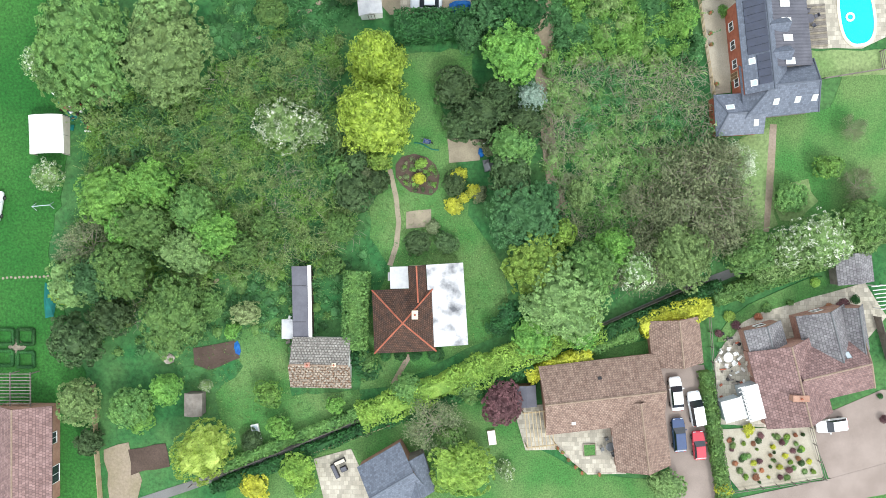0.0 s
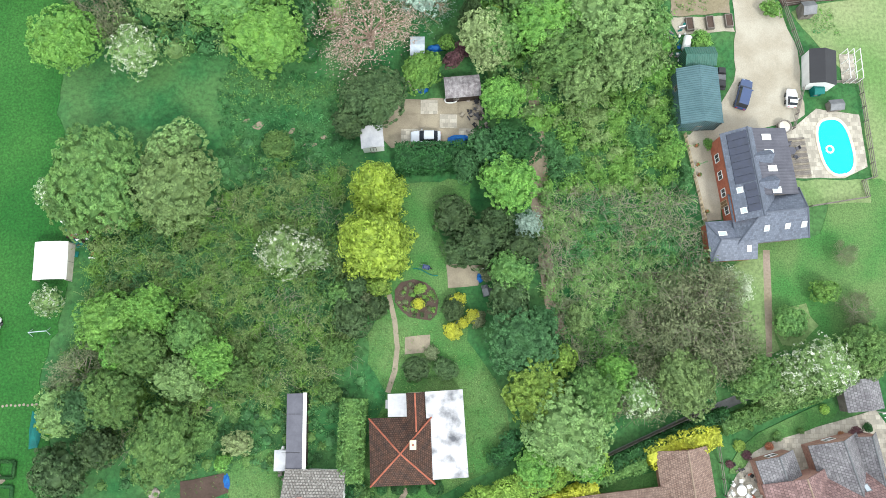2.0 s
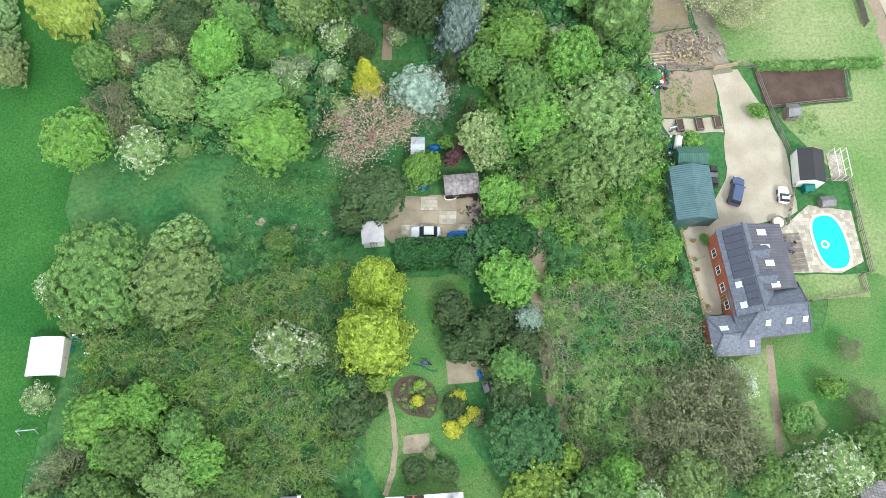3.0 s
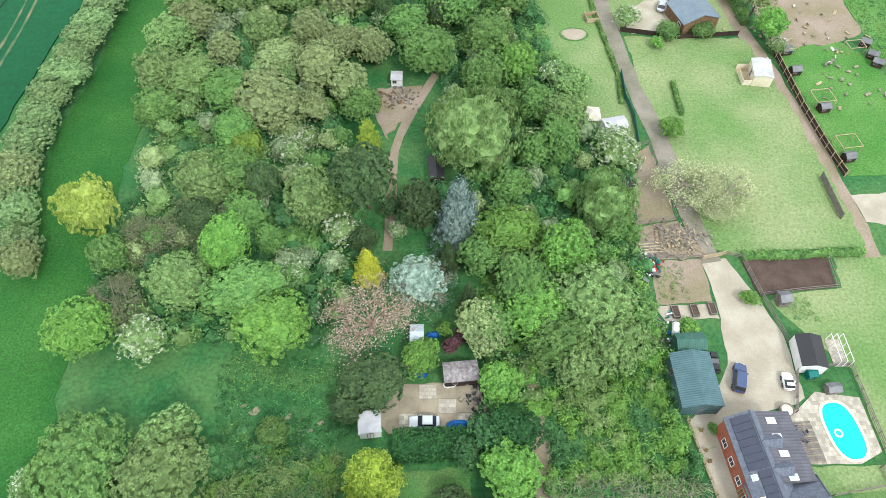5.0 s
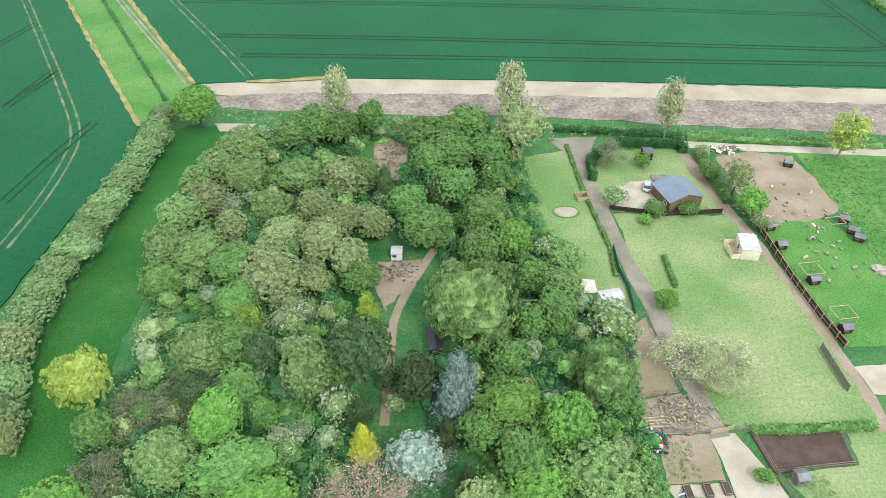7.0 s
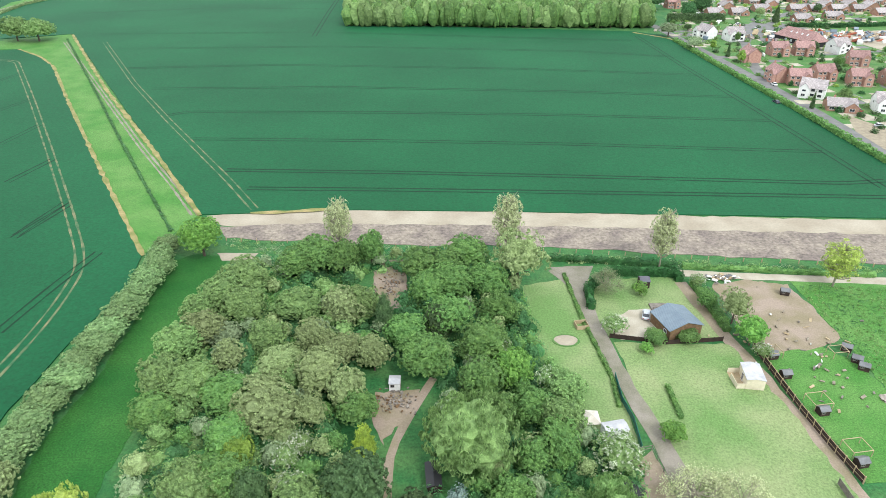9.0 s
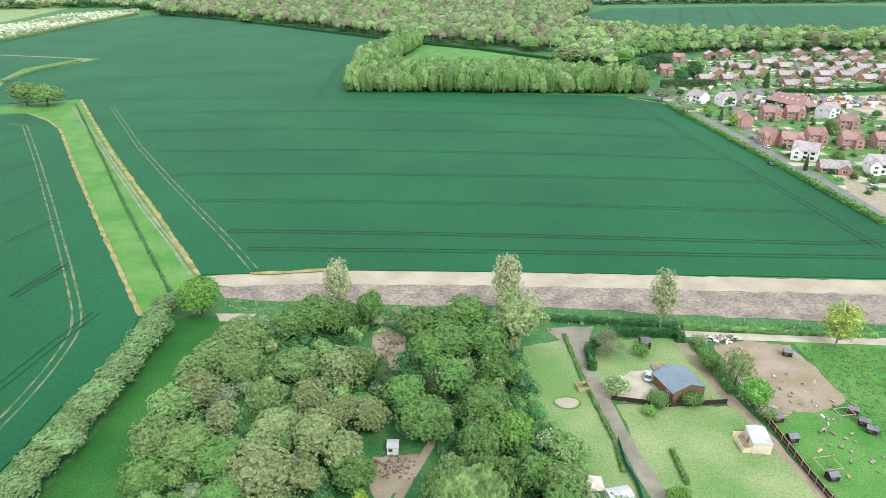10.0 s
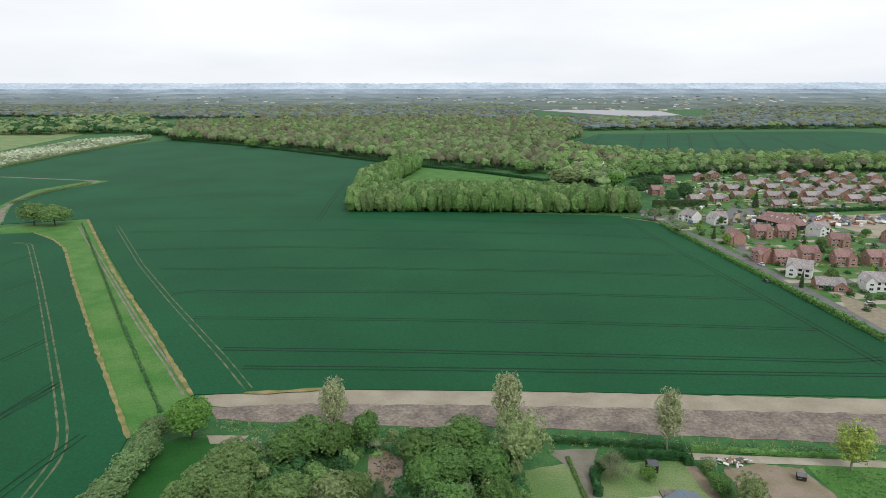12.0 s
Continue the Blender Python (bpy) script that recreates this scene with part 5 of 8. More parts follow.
t = thing("pergola", 58.3, -7.2, 0, 0, "white timber pergola with open slats", "pergola")
for k in range(7):
    part("slat", Soup().box(-1.2, -0.05, 2.2, 1.2, 0.05, 2.32).mesh("slat", ["white"]), t, "", (0.2 * k - 0.5, 1.6 - k * 0.5, 0), 6)
for x, y in ((-1, 1.6), (1, 1.6), (0, -1.5), (1.6, -1.5)):
    part("post", Soup().box(-0.06, -0.06, 0, 0.06, 0.06, 2.2).mesh("post", ["white"]), t, "", (x, y, 0))

# ---- slate-roofed house with solar panels ----
t = thing("slate_house", 45.1, 24.8, 0, 0, "modern house with blue-grey slate roof, solar panels and roof windows", "house")
b = Block(t, 41.1, 25.7, 12, 5.2, -84, 4.3, 6.2, "slate", "terracotta", over=0.25, cap="slate")
for k in range(7):
    b.panel("solar_panel", -5.7 + k * 1.0, 0.3, 0.95, 2.5, -1, "solar")
for k in range(4):
    b.panel("solar_panel", 1.5 + k * 0.95, 0.3, 0.9, 1.5, -1, "solar")
for x in (1.7, 4.5):
    b.panel("roof_window", x, 2.0, 0.8, 0.8, -1, "glass_pale", "", frame_mat="white")


def lean_slab(x0, x1, y0, y1, lift, thick=0.12):
    """A slab on the shallow roof that falls away from the ridge."""
    z = lambda y: 5.75 - (y - 0.5) * 0.29 + lift
    return Soup().add([b.at(x, y, z(y) - d) for d in (thick, 0) for x, y in ((x0, y0), (x1, y0), (x1, y1), (x0, y1))], [(3, 2, 1, 0), (4, 5, 6, 7), (0, 1, 5, 4), (1, 2, 6, 5), (2, 3, 7, 6), (3, 0, 4, 7)])


part("ribbed_roof", lean_slab(-6.1, 3.2, 0.5, 6.3, 0).mesh("ribbed_roof", ["felt_grey"]), t, "ribbed grey metal roof")
for k in range(22):
    part("roof_rib", lean_slab(-6.0 + k * 0.43, -5.94 + k * 0.43, 0.9, 6.3, 0.06, 0.06).mesh("roof_rib", ["felt_grey"]), t)
part("wall", Soup().add([b.at(x, y, z) for z in (0, 3.9) for x, y in ((-5.9, 2.6), (3.1, 2.6), (3.1, 6.0), (-5.9, 6.0))], [(3, 2, 1, 0), (4, 5, 6, 7), (0, 1, 5, 4), (1, 2, 6, 5), (2, 3, 7, 6), (3, 0, 4, 7)]).mesh("wall", ["timber_grey"]), t)
for x in (-5.2, -3.0, -0.8, 2.2):
    w = part("roof_window", lean_slab(x, x + 0.85, 2.2, 3.6, 0.12, 0.1).mesh("roof_window", ["white"]), t)
    part("pane", lean_slab(x + 0.1, x + 0.75, 2.3, 3.5, 0.14, 0.06).mesh("pane", ["glass_pale"]), w)
o = t.matrix_basis.translation
for x in (-2.0, 1.6):
    c_ = b.at(x, 1.6, 0)
    Block(t, c_[0] + o.x, c_[1] + o.y, 2.6, 1.6, b.turn + 90, 5.3, 6.15, "slate", "timber_grey", over=0.1, base=3.6)
for u in (-3.5, -1, 1.5, 4):
    b.opening("window", 0, u, 1.0, 1.2, 1.3)
b.opening("door", 0, 3.0, 0.1, 1.0, 2.1, "timber", "timber_pale")
b3 = Block(t, 43.8, 20.3, 9.2, 6.4, 6, 3.2, 5.9, "slate", "timber_grey", over=0.3, cap="slate", hip=(0.75, 0.3))
for x in (-1.6, 1.2, 3.4):
    b3.panel("roof_window", x, 2.0, 0.7, 0.9, -1, "glass_pale", "", frame_mat="white")
b4 = Block(t, 38.9, 17.1, 5.9, 5, 3.6, 2.4, 3.4, "slate", "terracotta", over=0.25, cap="slate", hip=(0.5, 0))
b4.panel("roof_window", -2.0, 0.6, 1.1, 0.7, 1, "glass_pale", "", frame_mat="white"), b4.panel("roof_window", 1.6, 1.0, 0.6, 0.9, -1, "glass_pale", "", frame_mat="white")

# ---- pool ----
x, y = 55.8, 31.1
t = thing("swimming_pool", x, y, 0, 0, "oval swimming pool of clear turquoise water with pale coping", "pool")
oval = [(math.copysign(abs(math.cos(a)) ** 0.75, math.cos(a)), math.copysign(abs(math.sin(a)) ** 0.75, math.sin(a))) for a in np.linspace(0, 2 * math.pi, 41)[:-1]]
part("water", Soup().add([(p * 2.25, q * 4.1, 0.10) for p, q in oval], [tuple(range(40))]).mesh("water", ["pool_water"]), t, "turquoise water", rot=8)
s = Soup()
rings = [(2.2, 4.05, 0.05), (2.2, 4.05, 0.16), (2.6, 4.45, 0.16), (2.6, 4.45, 0.0)]
s.add([(p * a, q * c, z) for a, c, z in rings for p, q in oval], [(k * 40 + i, k * 40 + (i + 1) % 40, k * 40 + 40 + (i + 1) % 40, k * 40 + 40 + i) for k in range(3) for i in range(40)])
part("coping", s.mesh("coping", ["cream"]), t, "cream stone coping", rot=8)
t = thing("pool_deck", 49.7, 29.4, 0.12, 5, "pale grey boarded deck between house and pool", "deck")
for k in range(20):
    part("board", Soup().box(-2.0, -0.13, 0, 2.0, 0.13, 0.06).mesh("board", ["timber_grey" if k % 3 else "stone"]), t, "", (0, -2.7 + k * 0.29, 0))
t = thing("pool_float", *(54.9, 30.7), 0.12, 20, "white inflatable ring floating in the pool", "float")
an = np.linspace(0, 2 * math.pi, 19)[:-1]
s = Soup()
for a0, a1 in zip(an, np.roll(an, -1)):
    s.tube((0.5 * math.cos(a0), 0.5 * math.sin(a0), 0), (0.5 * math.cos(a1), 0.5 * math.sin(a1), 0), 0.14, 0.14, 8, cap=False)
part("ring", s.mesh("ring", ["white"]), t)


# ---- cars ----
def car(x, y, turn, colour, label, L=4.4, W=1.78, H=1.48, estate=0.0):
    t = thing("car", x, y, 0.06, turn, label, "car", "parked cars")
    l, w = L / 2, W / 2
    st = [(-l, 0.78, 0.45, 0.72), (-l + 0.12, 0.92, 0.3, 0.86), (-l + 0.7, 1.0, 0.28, 0.92), (-0.6, 1.0, 0.28, 0.93), (0.7, 1.0, 0.28, 0.92), (l - 0.9, 0.99, 0.28, 0.84), (l - 0.2, 0.9, 0.3, 0.72), (l, 0.72, 0.42, 0.6)]
    v = [(x_, s_ * w * k * q, z) for x_, k, z0, z1 in st for s_, q, z in ((-1, 0.94, z0), (-1, 1.0, (z0 + z1) / 2), (-1, 0.92, z1), (1, 0.92, z1), (1, 1.0, (z0 + z1) / 2), (1, 0.94, z0))]
    n = len(st)
    f = [(k * 6 + i, k * 6 + (i + 1) % 6, k * 6 + 6 + (i + 1) % 6, k * 6 + 6 + i) for k in range(n - 1) for i in range(6)] + [(0, 1, 2, 3, 4, 5)[::-1], tuple((n - 1) * 6 + i for i in range(6))]
    me = Soup().add(v, f).mesh("body", [colour])
    part("body", me, t)
    back, rb = -l + 0.45 - 0.3 * estate, -l + 1.0 - 0.7 * estate
    low, top = [(back, 0.88), (l - 1.2, 0.88)], [(rb, 0.72), (l - 1.95, 0.72)]
    g = [(px, s_ * w * k, z) for (px, k), z in ((low[0], 0.88), (low[1], 0.86), (top[1], H - 0.04), (top[0], H - 0.04)) for s_ in (-1, 1)]
    part("windows", Soup().add(g, [(0, 2, 4, 6), (1, 7, 5, 3), (2, 3, 5, 4), (0, 6, 7, 1), (4, 5, 7, 6)]).mesh("windows", ["glass_dark"]), t, "dark tinted windows")
    part("roof", Soup().add([(rb - 0.02, -w * 0.74, H - 0.05), (l - 1.9, -w * 0.74, H - 0.05), (l - 1.9, w * 0.74, H - 0.05), (rb - 0.02, w * 0.74, H - 0.05), (rb + 0.1, -w * 0.66, H), (l - 2.0, -w * 0.66, H), (l - 2.0, w * 0.66, H), (rb + 0.1, w * 0.66, H)], [(4, 5, 6, 7), (0, 1, 5, 4), (1, 2, 6, 5), (2, 3, 7, 6), (3, 0, 4, 7), (3, 2, 1, 0)]).mesh("roof", [colour]), t)
    for sx in (-l + 0.85, l - 0.85):
        for sy in (-1, 1):
            wh = part("wheel", Soup().tube((0, -0.1, 0), (0, 0.1, 0), 0.32, 0.32, 14).mesh("wheel", ["tyre"]), t, loc=(sx, sy * (w - 0.1), 0.32))
            part("rim", Soup().tube((0, -0.11, 0), (0, 0.11, 0), 0.19, 0.19, 10).mesh("rim", ["steel_grey"]), wh)
    for sy in (-1, 1):
        part("headlight", Soup().box(-0.12, -0.16, -0.07, 0.05, 0.16, 0.07).mesh("headlight", ["glass_pale"]), t, loc=(l - 0.12, sy * w * 0.55, 0.62))
        part("tail_light", Soup().box(-0.05, -0.13, -0.08, 0.1, 0.13, 0.08).mesh("tail_light", ["lamp_red"]), t, loc=(-l + 0.03, sy * w * 0.6, 0.68))
        part("mirror", Soup().box(-0.07, -0.1, -0.06, 0.07, 0.1, 0.06).mesh("mirror", [colour]), t, loc=(l - 1.6, sy * (w + 0.06), 0.95))
    return t


car(31.3, -20.3, 96, "car_white", "white saloon car parked on the driveway", 4.6)
car(34, -22.3, 100, "car_white", "white van parked on the driveway", 4.7, 1.9, 1.85, 1)
car(31.7, -25.9, 95, "car_navy", "dark blue estate car parked on the driveway", 4.6, estate=0.6)
car(34.4, -27.3, 95, "car_red", "small red hatchback parked on the driveway", 3.9, 1.7, 1.45, 0.7)
car(52.4, -24.6, 188, "car_white", "white hatchback parked beside the house", 4.2, estate=0.6)
car(-2.5, 32.5, 180, "car_silver", "silver saloon car parked in the yard", 4.3)
car(43.1, 38.8, 72, "car_navy", "dark blue people carrier on the gravel", 4.7, 1.85, 1.75, 0.9)
car(49.9, 38.2, 85, "car_white", "small white car on the gravel", 2.8, 1.5, 1.4, 0.8)
car(49, 126.7, 70, "car_silver", "silver car in the gravel yard", 4.2)
car(-60.9, 5.1, 80, "car_white", "white car beside the mown strip", 4.2)

# ---- yard, barn and kennel ----
shed("steel_barn", 35.8, 37.6, 8.1, 5.6, -88.4, 3.0, 4.0, "steel_green", "steel_green", "green corrugated steel barn beside the gravel yard", "barn")
shed("steel_barn", 36.4, 43.6, 4.2, 2.6, 1, 2.8, 3.5, "steel_green_dark", "steel_green_dark", "small green corrugated barn with red-painted sheets", "barn")
t = thing("trailer", *(39.8, 41.1), 0.05, 85, "dark flatbed trailer loaded with boxes", "trailer")
part("bed", Soup().box(-1.6, -0.8, 0.5, 1.6, 0.8, 0.7).mesh("bed", ["plastic_black"]), t)
for x, w, h in ((-0.9, 0.6, 0.7), (0.1, 0.7, 0.5), (1.0, 0.5, 0.9)):
    part("box", Soup().box(x - 0.4, -w, 0.7, x + 0.4, w, 0.7 + h).mesh("box", ["steel_grey" if h < 0.6 else "plastic_black"]), t)
for x in (-0.9, 0.9):
    for y in (-0.85, 0.85):
        part("wheel", Soup().tube((x, y - 0.1, 0.32), (x, y + 0.1, 0.32), 0.32, 0.32, 12).mesh("wheel", ["tyre"]), t)
t = thing("kennel", 55.9, 42.7, 0, 0, "white-walled kennel with black felt roof and wire run", "kennel")
b = Block(t, 53.9, 42.2, 5.1, 3.6, -95, 2.3, 2.9, "plastic_black", "white", over=0.1, thick=0.08)
for k in (-1.2, 0.6):
    b.opening("window", 3, k, 1.0, 0.9, 0.8), b.opening("window", 2, k, 1.0, 0.9, 0.8)
o = t.matrix_basis.translation
x, y = 58.4, 42.9
for i in range(4):
    for j in range(3):
        part("run_post", Soup().box(-0.04, -0.04, 0, 0.04, 0.04, 1.9).mesh("run_post", ["white"]), t, "", (x - o.x - 0.4 + j * 0.9, y - o.y - 2.2 + i * 1.5, 0))
for j in range(3):
    part("run_rail", Soup().box(-0.04, -2.2, 1.86, 0.04, 2.3, 1.92).mesh("run_rail", ["white"]), t, "", (x - o.x - 0.4 + j * 0.9, y - o.y, 0))
part("run_floor", Soup().box(-0.6, -2.2, 0.07, 1.5, 2.3, 0.1).mesh("run_floor", ["paving"]), t, "", (x - o.x, y - o.y, 0))
shed("garden_shed", 53.2, 51.7, 1.8, 1.8, 6.2, 1.7, 2.2, "steel_grey", "timber_grey", "small grey shed beside the vegetable bed")
shed("plastic_shed", 53.6, 39.3, 1.3, 1.2, 7.4, 1.2, 1.5, "teal", "teal", "small dark green storage box")
shed("tool_store", 56, 37, 1.9, 1.3, 5.1, 1.1, 1.4, "steel_grey", "timber_grey", "low grey tool store by the pool")


def crate(name, x, y, w, d, h, turn, material, label, category, inner=None, group=""):
    """An open-topped box of boards with a filling."""
    t = thing(name, x, y, 0.05, turn, label, category, group)
    for a in (-1, 1):
        part("side", Soup().box(-w / 2, a * (d / 2 - 0.05) - 0.05, 0, w / 2, a * (d / 2 - 0.05) + 0.05, h).mesh("side", [material]), t)
        part("end", Soup().box(a * (w / 2 - 0.05) - 0.05, -d / 2 + 0.1, 0, a * (w / 2 - 0.05) + 0.05, d / 2 - 0.1, h).mesh("end", [material]), t)
    if inner:
        part("filling", Soup().box(-w / 2 + 0.1, -d / 2 + 0.1, 0, w / 2 - 0.1, d / 2 - 0.1, h * 0.85).mesh("filling", [inner]), t)
    return t


for x, y in ((36.2, 49.9), (39.2, 50.1), (42, 50.4)):
    crate("planter", x, y, 1.1, 2.0, 0.6, 4, "timber_grey", "raised timber planter filled with soil", "planter", "soil", "raised planters")
x, y = 35.4, 46.6
t = thing("oil_tank", x, y, 0, 75, "white oval oil tank on blocks", "tank")
part("drum", Soup().tube((-1, 0, 0.9), (1, 0, 0.9), 0.6, 0.6, 16).mesh("drum", ["white"], True), t)
part("base", Soup().box(-0.9, -0.4, 0, 0.9, 0.4, 0.4).mesh("base", ["concrete"]), t)

# ---- yard behind the hedge ----
shed("lean_to", 2.7, 39.5, 4.9, 2.9, 5, 2.0, 2.6, "sheet_worn", "timber_dark", "open shed with worn grey corrugated roof")
shed("white_shed", -10, 32, 3, 2.9, -84.1, 2.0, 2.5, "flat_white", "white", "white-roofed shed beside the yard")
shed("green_hut", -3.7, 45.7, 1.9, 2.6, -0.2, 2.0, 2.4, "glass_pale", "timber_grey", "pale-roofed small hut under the tree")


def heap(name, x, y, w, d, h, turn, material, label, category, seed=1, lumps=9):
    """A crumpled, draped mound, one closed sheet."""
    v, f = ico(4)
    n = np.array([noise.noise(Vector(p) * 2.1 + Vector((seed, 0, 0))) * 0.5 + noise.noise(Vector(p) * 5 + Vector((seed, 0, 0))) * 0.2 for p in v])
    g = v * (1 + 0.5 * n)[:, None] * (w / 2, d / 2, h)
    g[:, 2] = np.maximum(g[:, 2], 0)
    ob = new(name, Soup().add(g, f).mesh(name, [material]))
    ob.matrix_basis = pose(x, y, 0.03, 0, 0, turn)
    return tagged(ob, label, category)


heap("covered_boat", *(2.1, 32.1), 3.2, 1.6, 0.9, 5, "blue_tarp", "blue tarpaulin draped over a low pile", "tarpaulin", 2)
heap("tarpaulin", *(-1, 46.3), 2.8, 1.0, 0.6, 5, "blue_tarp", "blue tarpaulin over stacked timber", "tarpaulin", 3)
heap("rubbish_sack", *(-4.5, 41), 1.2, 2.6, 0.8, 25, "canvas", "pale sacks heaped at the yard edge", "sack", 4)
heap("rubbish_sack", *(-3, 39.8), 1.6, 1.0, 0.7, 5, "blue_tarp", "blue and white bags of rubbish", "sack", 5)
heap("tarpaulin", *(-28.3, -14.3), 0.9, 2.0, 0.15, 10, "blue_tarp", "crumpled blue plastic sheet on the soil", "tarpaulin", 6)
heap("log_pile", *(89.2, 97.5), 4, 3, 0.8, -40, "rubble", "heap of pale logs", "logs", 8, 14)
heap("rubble_mound", *(-37.7, -15.7), 1.6, 1.4, 0.4, 0, "rubble", "small pale mound of rubble and wood", "rubble", 9)


def rubble(name, x, y, w, d, n, size, mats, label, category, seed):
    """Broken pieces lying about, uncountable, one mesh."""
    rng = np.random.default_rng(seed)
    s = Soup()
    for k in range(n):
        q = rng.normal(size=2) * 0.33
        e = size * rng.uniform(0.3, 1.4, 3) * (1.6, 0.7, 0.5)
        m = np.array(Euler(rng.uniform(-0.5, 0.5, 2).tolist() + [float(rng.uniform(0, 3.14))]).to_matrix())
        c = np.array([(i, j, h) for h in (-1, 1) for i, j in ((-1, -1), (1, -1), (1, 1), (-1, 1))]) * e * 0.5
        s.add(c @ m.T + (x + q[0] * w, y + q[1] * d, 0.08 + e[2] * 0.5 + rng.uniform(0, 0.25)), [(3, 2, 1, 0), (4, 5, 6, 7), (0, 1, 5, 4), (1, 2, 6, 5), (2, 3, 7, 6), (3, 0, 4, 7)], int(rng.integers(len(mats))))
    tagged(new(name, s.mesh(name, mats)), label, category, kind="stuff")


rubble("rubble_heap", *(39.2, 64), 7, 5, 380, 0.32, ["rubble", "timber_grey", "timber_pale", "stone"], "broken stone, branches and timber offcuts", "rubble", 7)
rubble("yard_clutter", *(33.7, 58.5), 3, 3.5, 60, 0.6, ["white", "plastic_black", "steel_grey", "teal", "lamp_red"], "discarded boxes and bins at the plot edge", "clutter", 8)
rubble("yard_clutter", *(34.3, 46.8), 3, 5, 50, 0.5, ["white", "steel_grey", "blue_tarp", "teal", "timber_grey"], "garden clutter beside the green barn", "clutter", 9)
rubble("yard_clutter", *(5, 36), 2, 6, 60, 0.5, ["rubble", "timber_grey", "stone", "plastic_black"], "stones and scrap along the yard edge", "clutter", 10)
rubble("run_clutter", *(79.1, 112.1), 22, 28, 60, 0.6, ["timber_pale", "white", "timber_grey", "stone"], "scraps of wood and feeders in the runs", "clutter", 11)
rubble("run_clutter", *(72.9, 142.8), 6, 3, 60, 0.7, ["timber_pale", "white", "timber_grey", "steel_grey"], "stacked planks and pallets by the track", "clutter", 12)
rubble("garden_clutter", *(-50.2, 17.8), 3, 2.5, 26, 0.5, ["white", "lamp_red", "teal", "timber_dark"], "garden tools and tubs beside the tent", "clutter", 13)
rubble("patio_clutter", *(39.5, -16.8), 4, 7, 40, 0.4, ["white", "plastic_black", "timber_grey", "terracotta"], "pots and loungers on the patio", "clutter", 14)
rubble("stacked_bricks", *(-20.6, -11.8), 1.5, 4, 30, 0.4, ["timber_grey", "blue_tarp", "stone", "white"], "odds and ends against the shed", "clutter", 15)
rubble("clearing_debris", *(-8.8, 98.4), 7, 5, 120, 0.4, ["timber_grey", "rubble", "timber"], "twigs and wood chips in the clearing", "debris", 16)
rubble("clearing_debris", *(-11.7, 141), 5, 9, 120, 0.4, ["timber_grey", "rubble", "timber"], "twigs and wood chips in the clearing", "debris", 17)
t = thing("timber_stack", *(34.5, 62), 0.05, 4, "stack of long pale timber planks", "timber")
for k in range(9):
    part("plank", Soup().box(-1.9, -0.12, 0, 1.9, 0.12, 0.12).mesh("plank", ["timber_pale" if k % 2 else "timber_grey"]), t, "", (0.15 * (k % 3), -1 + 0.27 * k, 0.02 * k), (k % 4) * 2 - 3)
t = thing("bathtub", *(1.1, 38.1), 0.05, 5, "old white bathtub standing outside", "bathtub")
part("tub", Soup().add([(p * a, q * c, z) for a, c, z in ((0.85, 0.38, 0.0), (0.95, 0.45, 0.5), (0.82, 0.34, 0.5), (0.7, 0.28, 0.15)) for p, q in oval], [(k * 40 + i, k * 40 + (i + 1) % 40, k * 40 + 40 + (i + 1) % 40, k * 40 + 40 + i) for k in range(3) for i in range(40)] + [tuple(range(120, 160))]).mesh("tub", ["white"]), t)

# ---- fields and pens to the north ----
t = thing("timber_barn", 57.3, 126, 0, 0, "timber barn with pale blue-grey steel roof", "barn")
b = Block(t, 54.3, 122.1, 7.7, 8, -74.6, 2.8, 4.2, "steel_blue", "timber", over=0.4)
b.opening("barn_door", 3, 0, 0.05, 2.6, 2.3, "timber_dark", "timber_pale"), b.opening("window", 0, 2, 1.0, 1.2, 0.9)
t = thing("deck", 53, 130.1, 0, 0, "timber deck with railings beside the barn", "deck")
part("platform", Soup().box(-2, -1.6, 0, 2, 1.6, 0.4).mesh("platform", ["timber_grey"]), t)
for k in range(6):
    part("baluster", Soup().box(-0.05, -0.05, 0.4, 0.05, 0.05, 1.3).mesh("baluster", ["timber_grey"]), t, "", (-1.9 + k * 0.76, -1.5, 0))
part("rail", Soup().box(-2, -1.56, 1.3, 2, -1.44, 1.38).mesh("rail", ["timber_grey"]), t)
shed("dark_shed", 52, 140.1, 2.4, 2.6, -0.6, 2.0, 2.6, "felt_grey", "timber_dark", "small dark timber shed in the hedge")
t = thing("field_shelter", 63.2, 104.7, 0, 0, "white field shelter with pale roof and fenced porch", "shelter")
b = Block(t, 64.1, 103.8, 5.5, 3.6, -98.6, 2.4, 2.7, "flat_white", "cream", over=0.12, thick=0.08)
b.opening("door", 0, 0, 0.05, 1.0, 1.9, "timber_dark", "white")
for k, (x, y, w, d) in enumerate(((-3.0, -1.6, 0.06, 3.4), (-1.6, 1.7, 2.8, 0.06), (-1.6, -3.2, 2.8, 0.06))):
    part("low_wall", Soup().box(x - w / 2, y - d / 2, 0, x + w / 2, y + d / 2, 1.3).mesh("low_wall", ["cream"]), t)
part("floor", Soup().box(-3.0, -3.2, 0.0, 0.2, 1.7, 0.12).mesh("floor", ["timber_pale"]), t)
shed("caravan", 32.5, 89, 4.3, 2.6, 11.7, 2.3, 2.6, "flat_white", "white", "small white caravan with flat roof", "caravan")
t = thing("awning", 28.7, 91.6, 0, 0, "cream canvas awning stretched on poles", "awning")
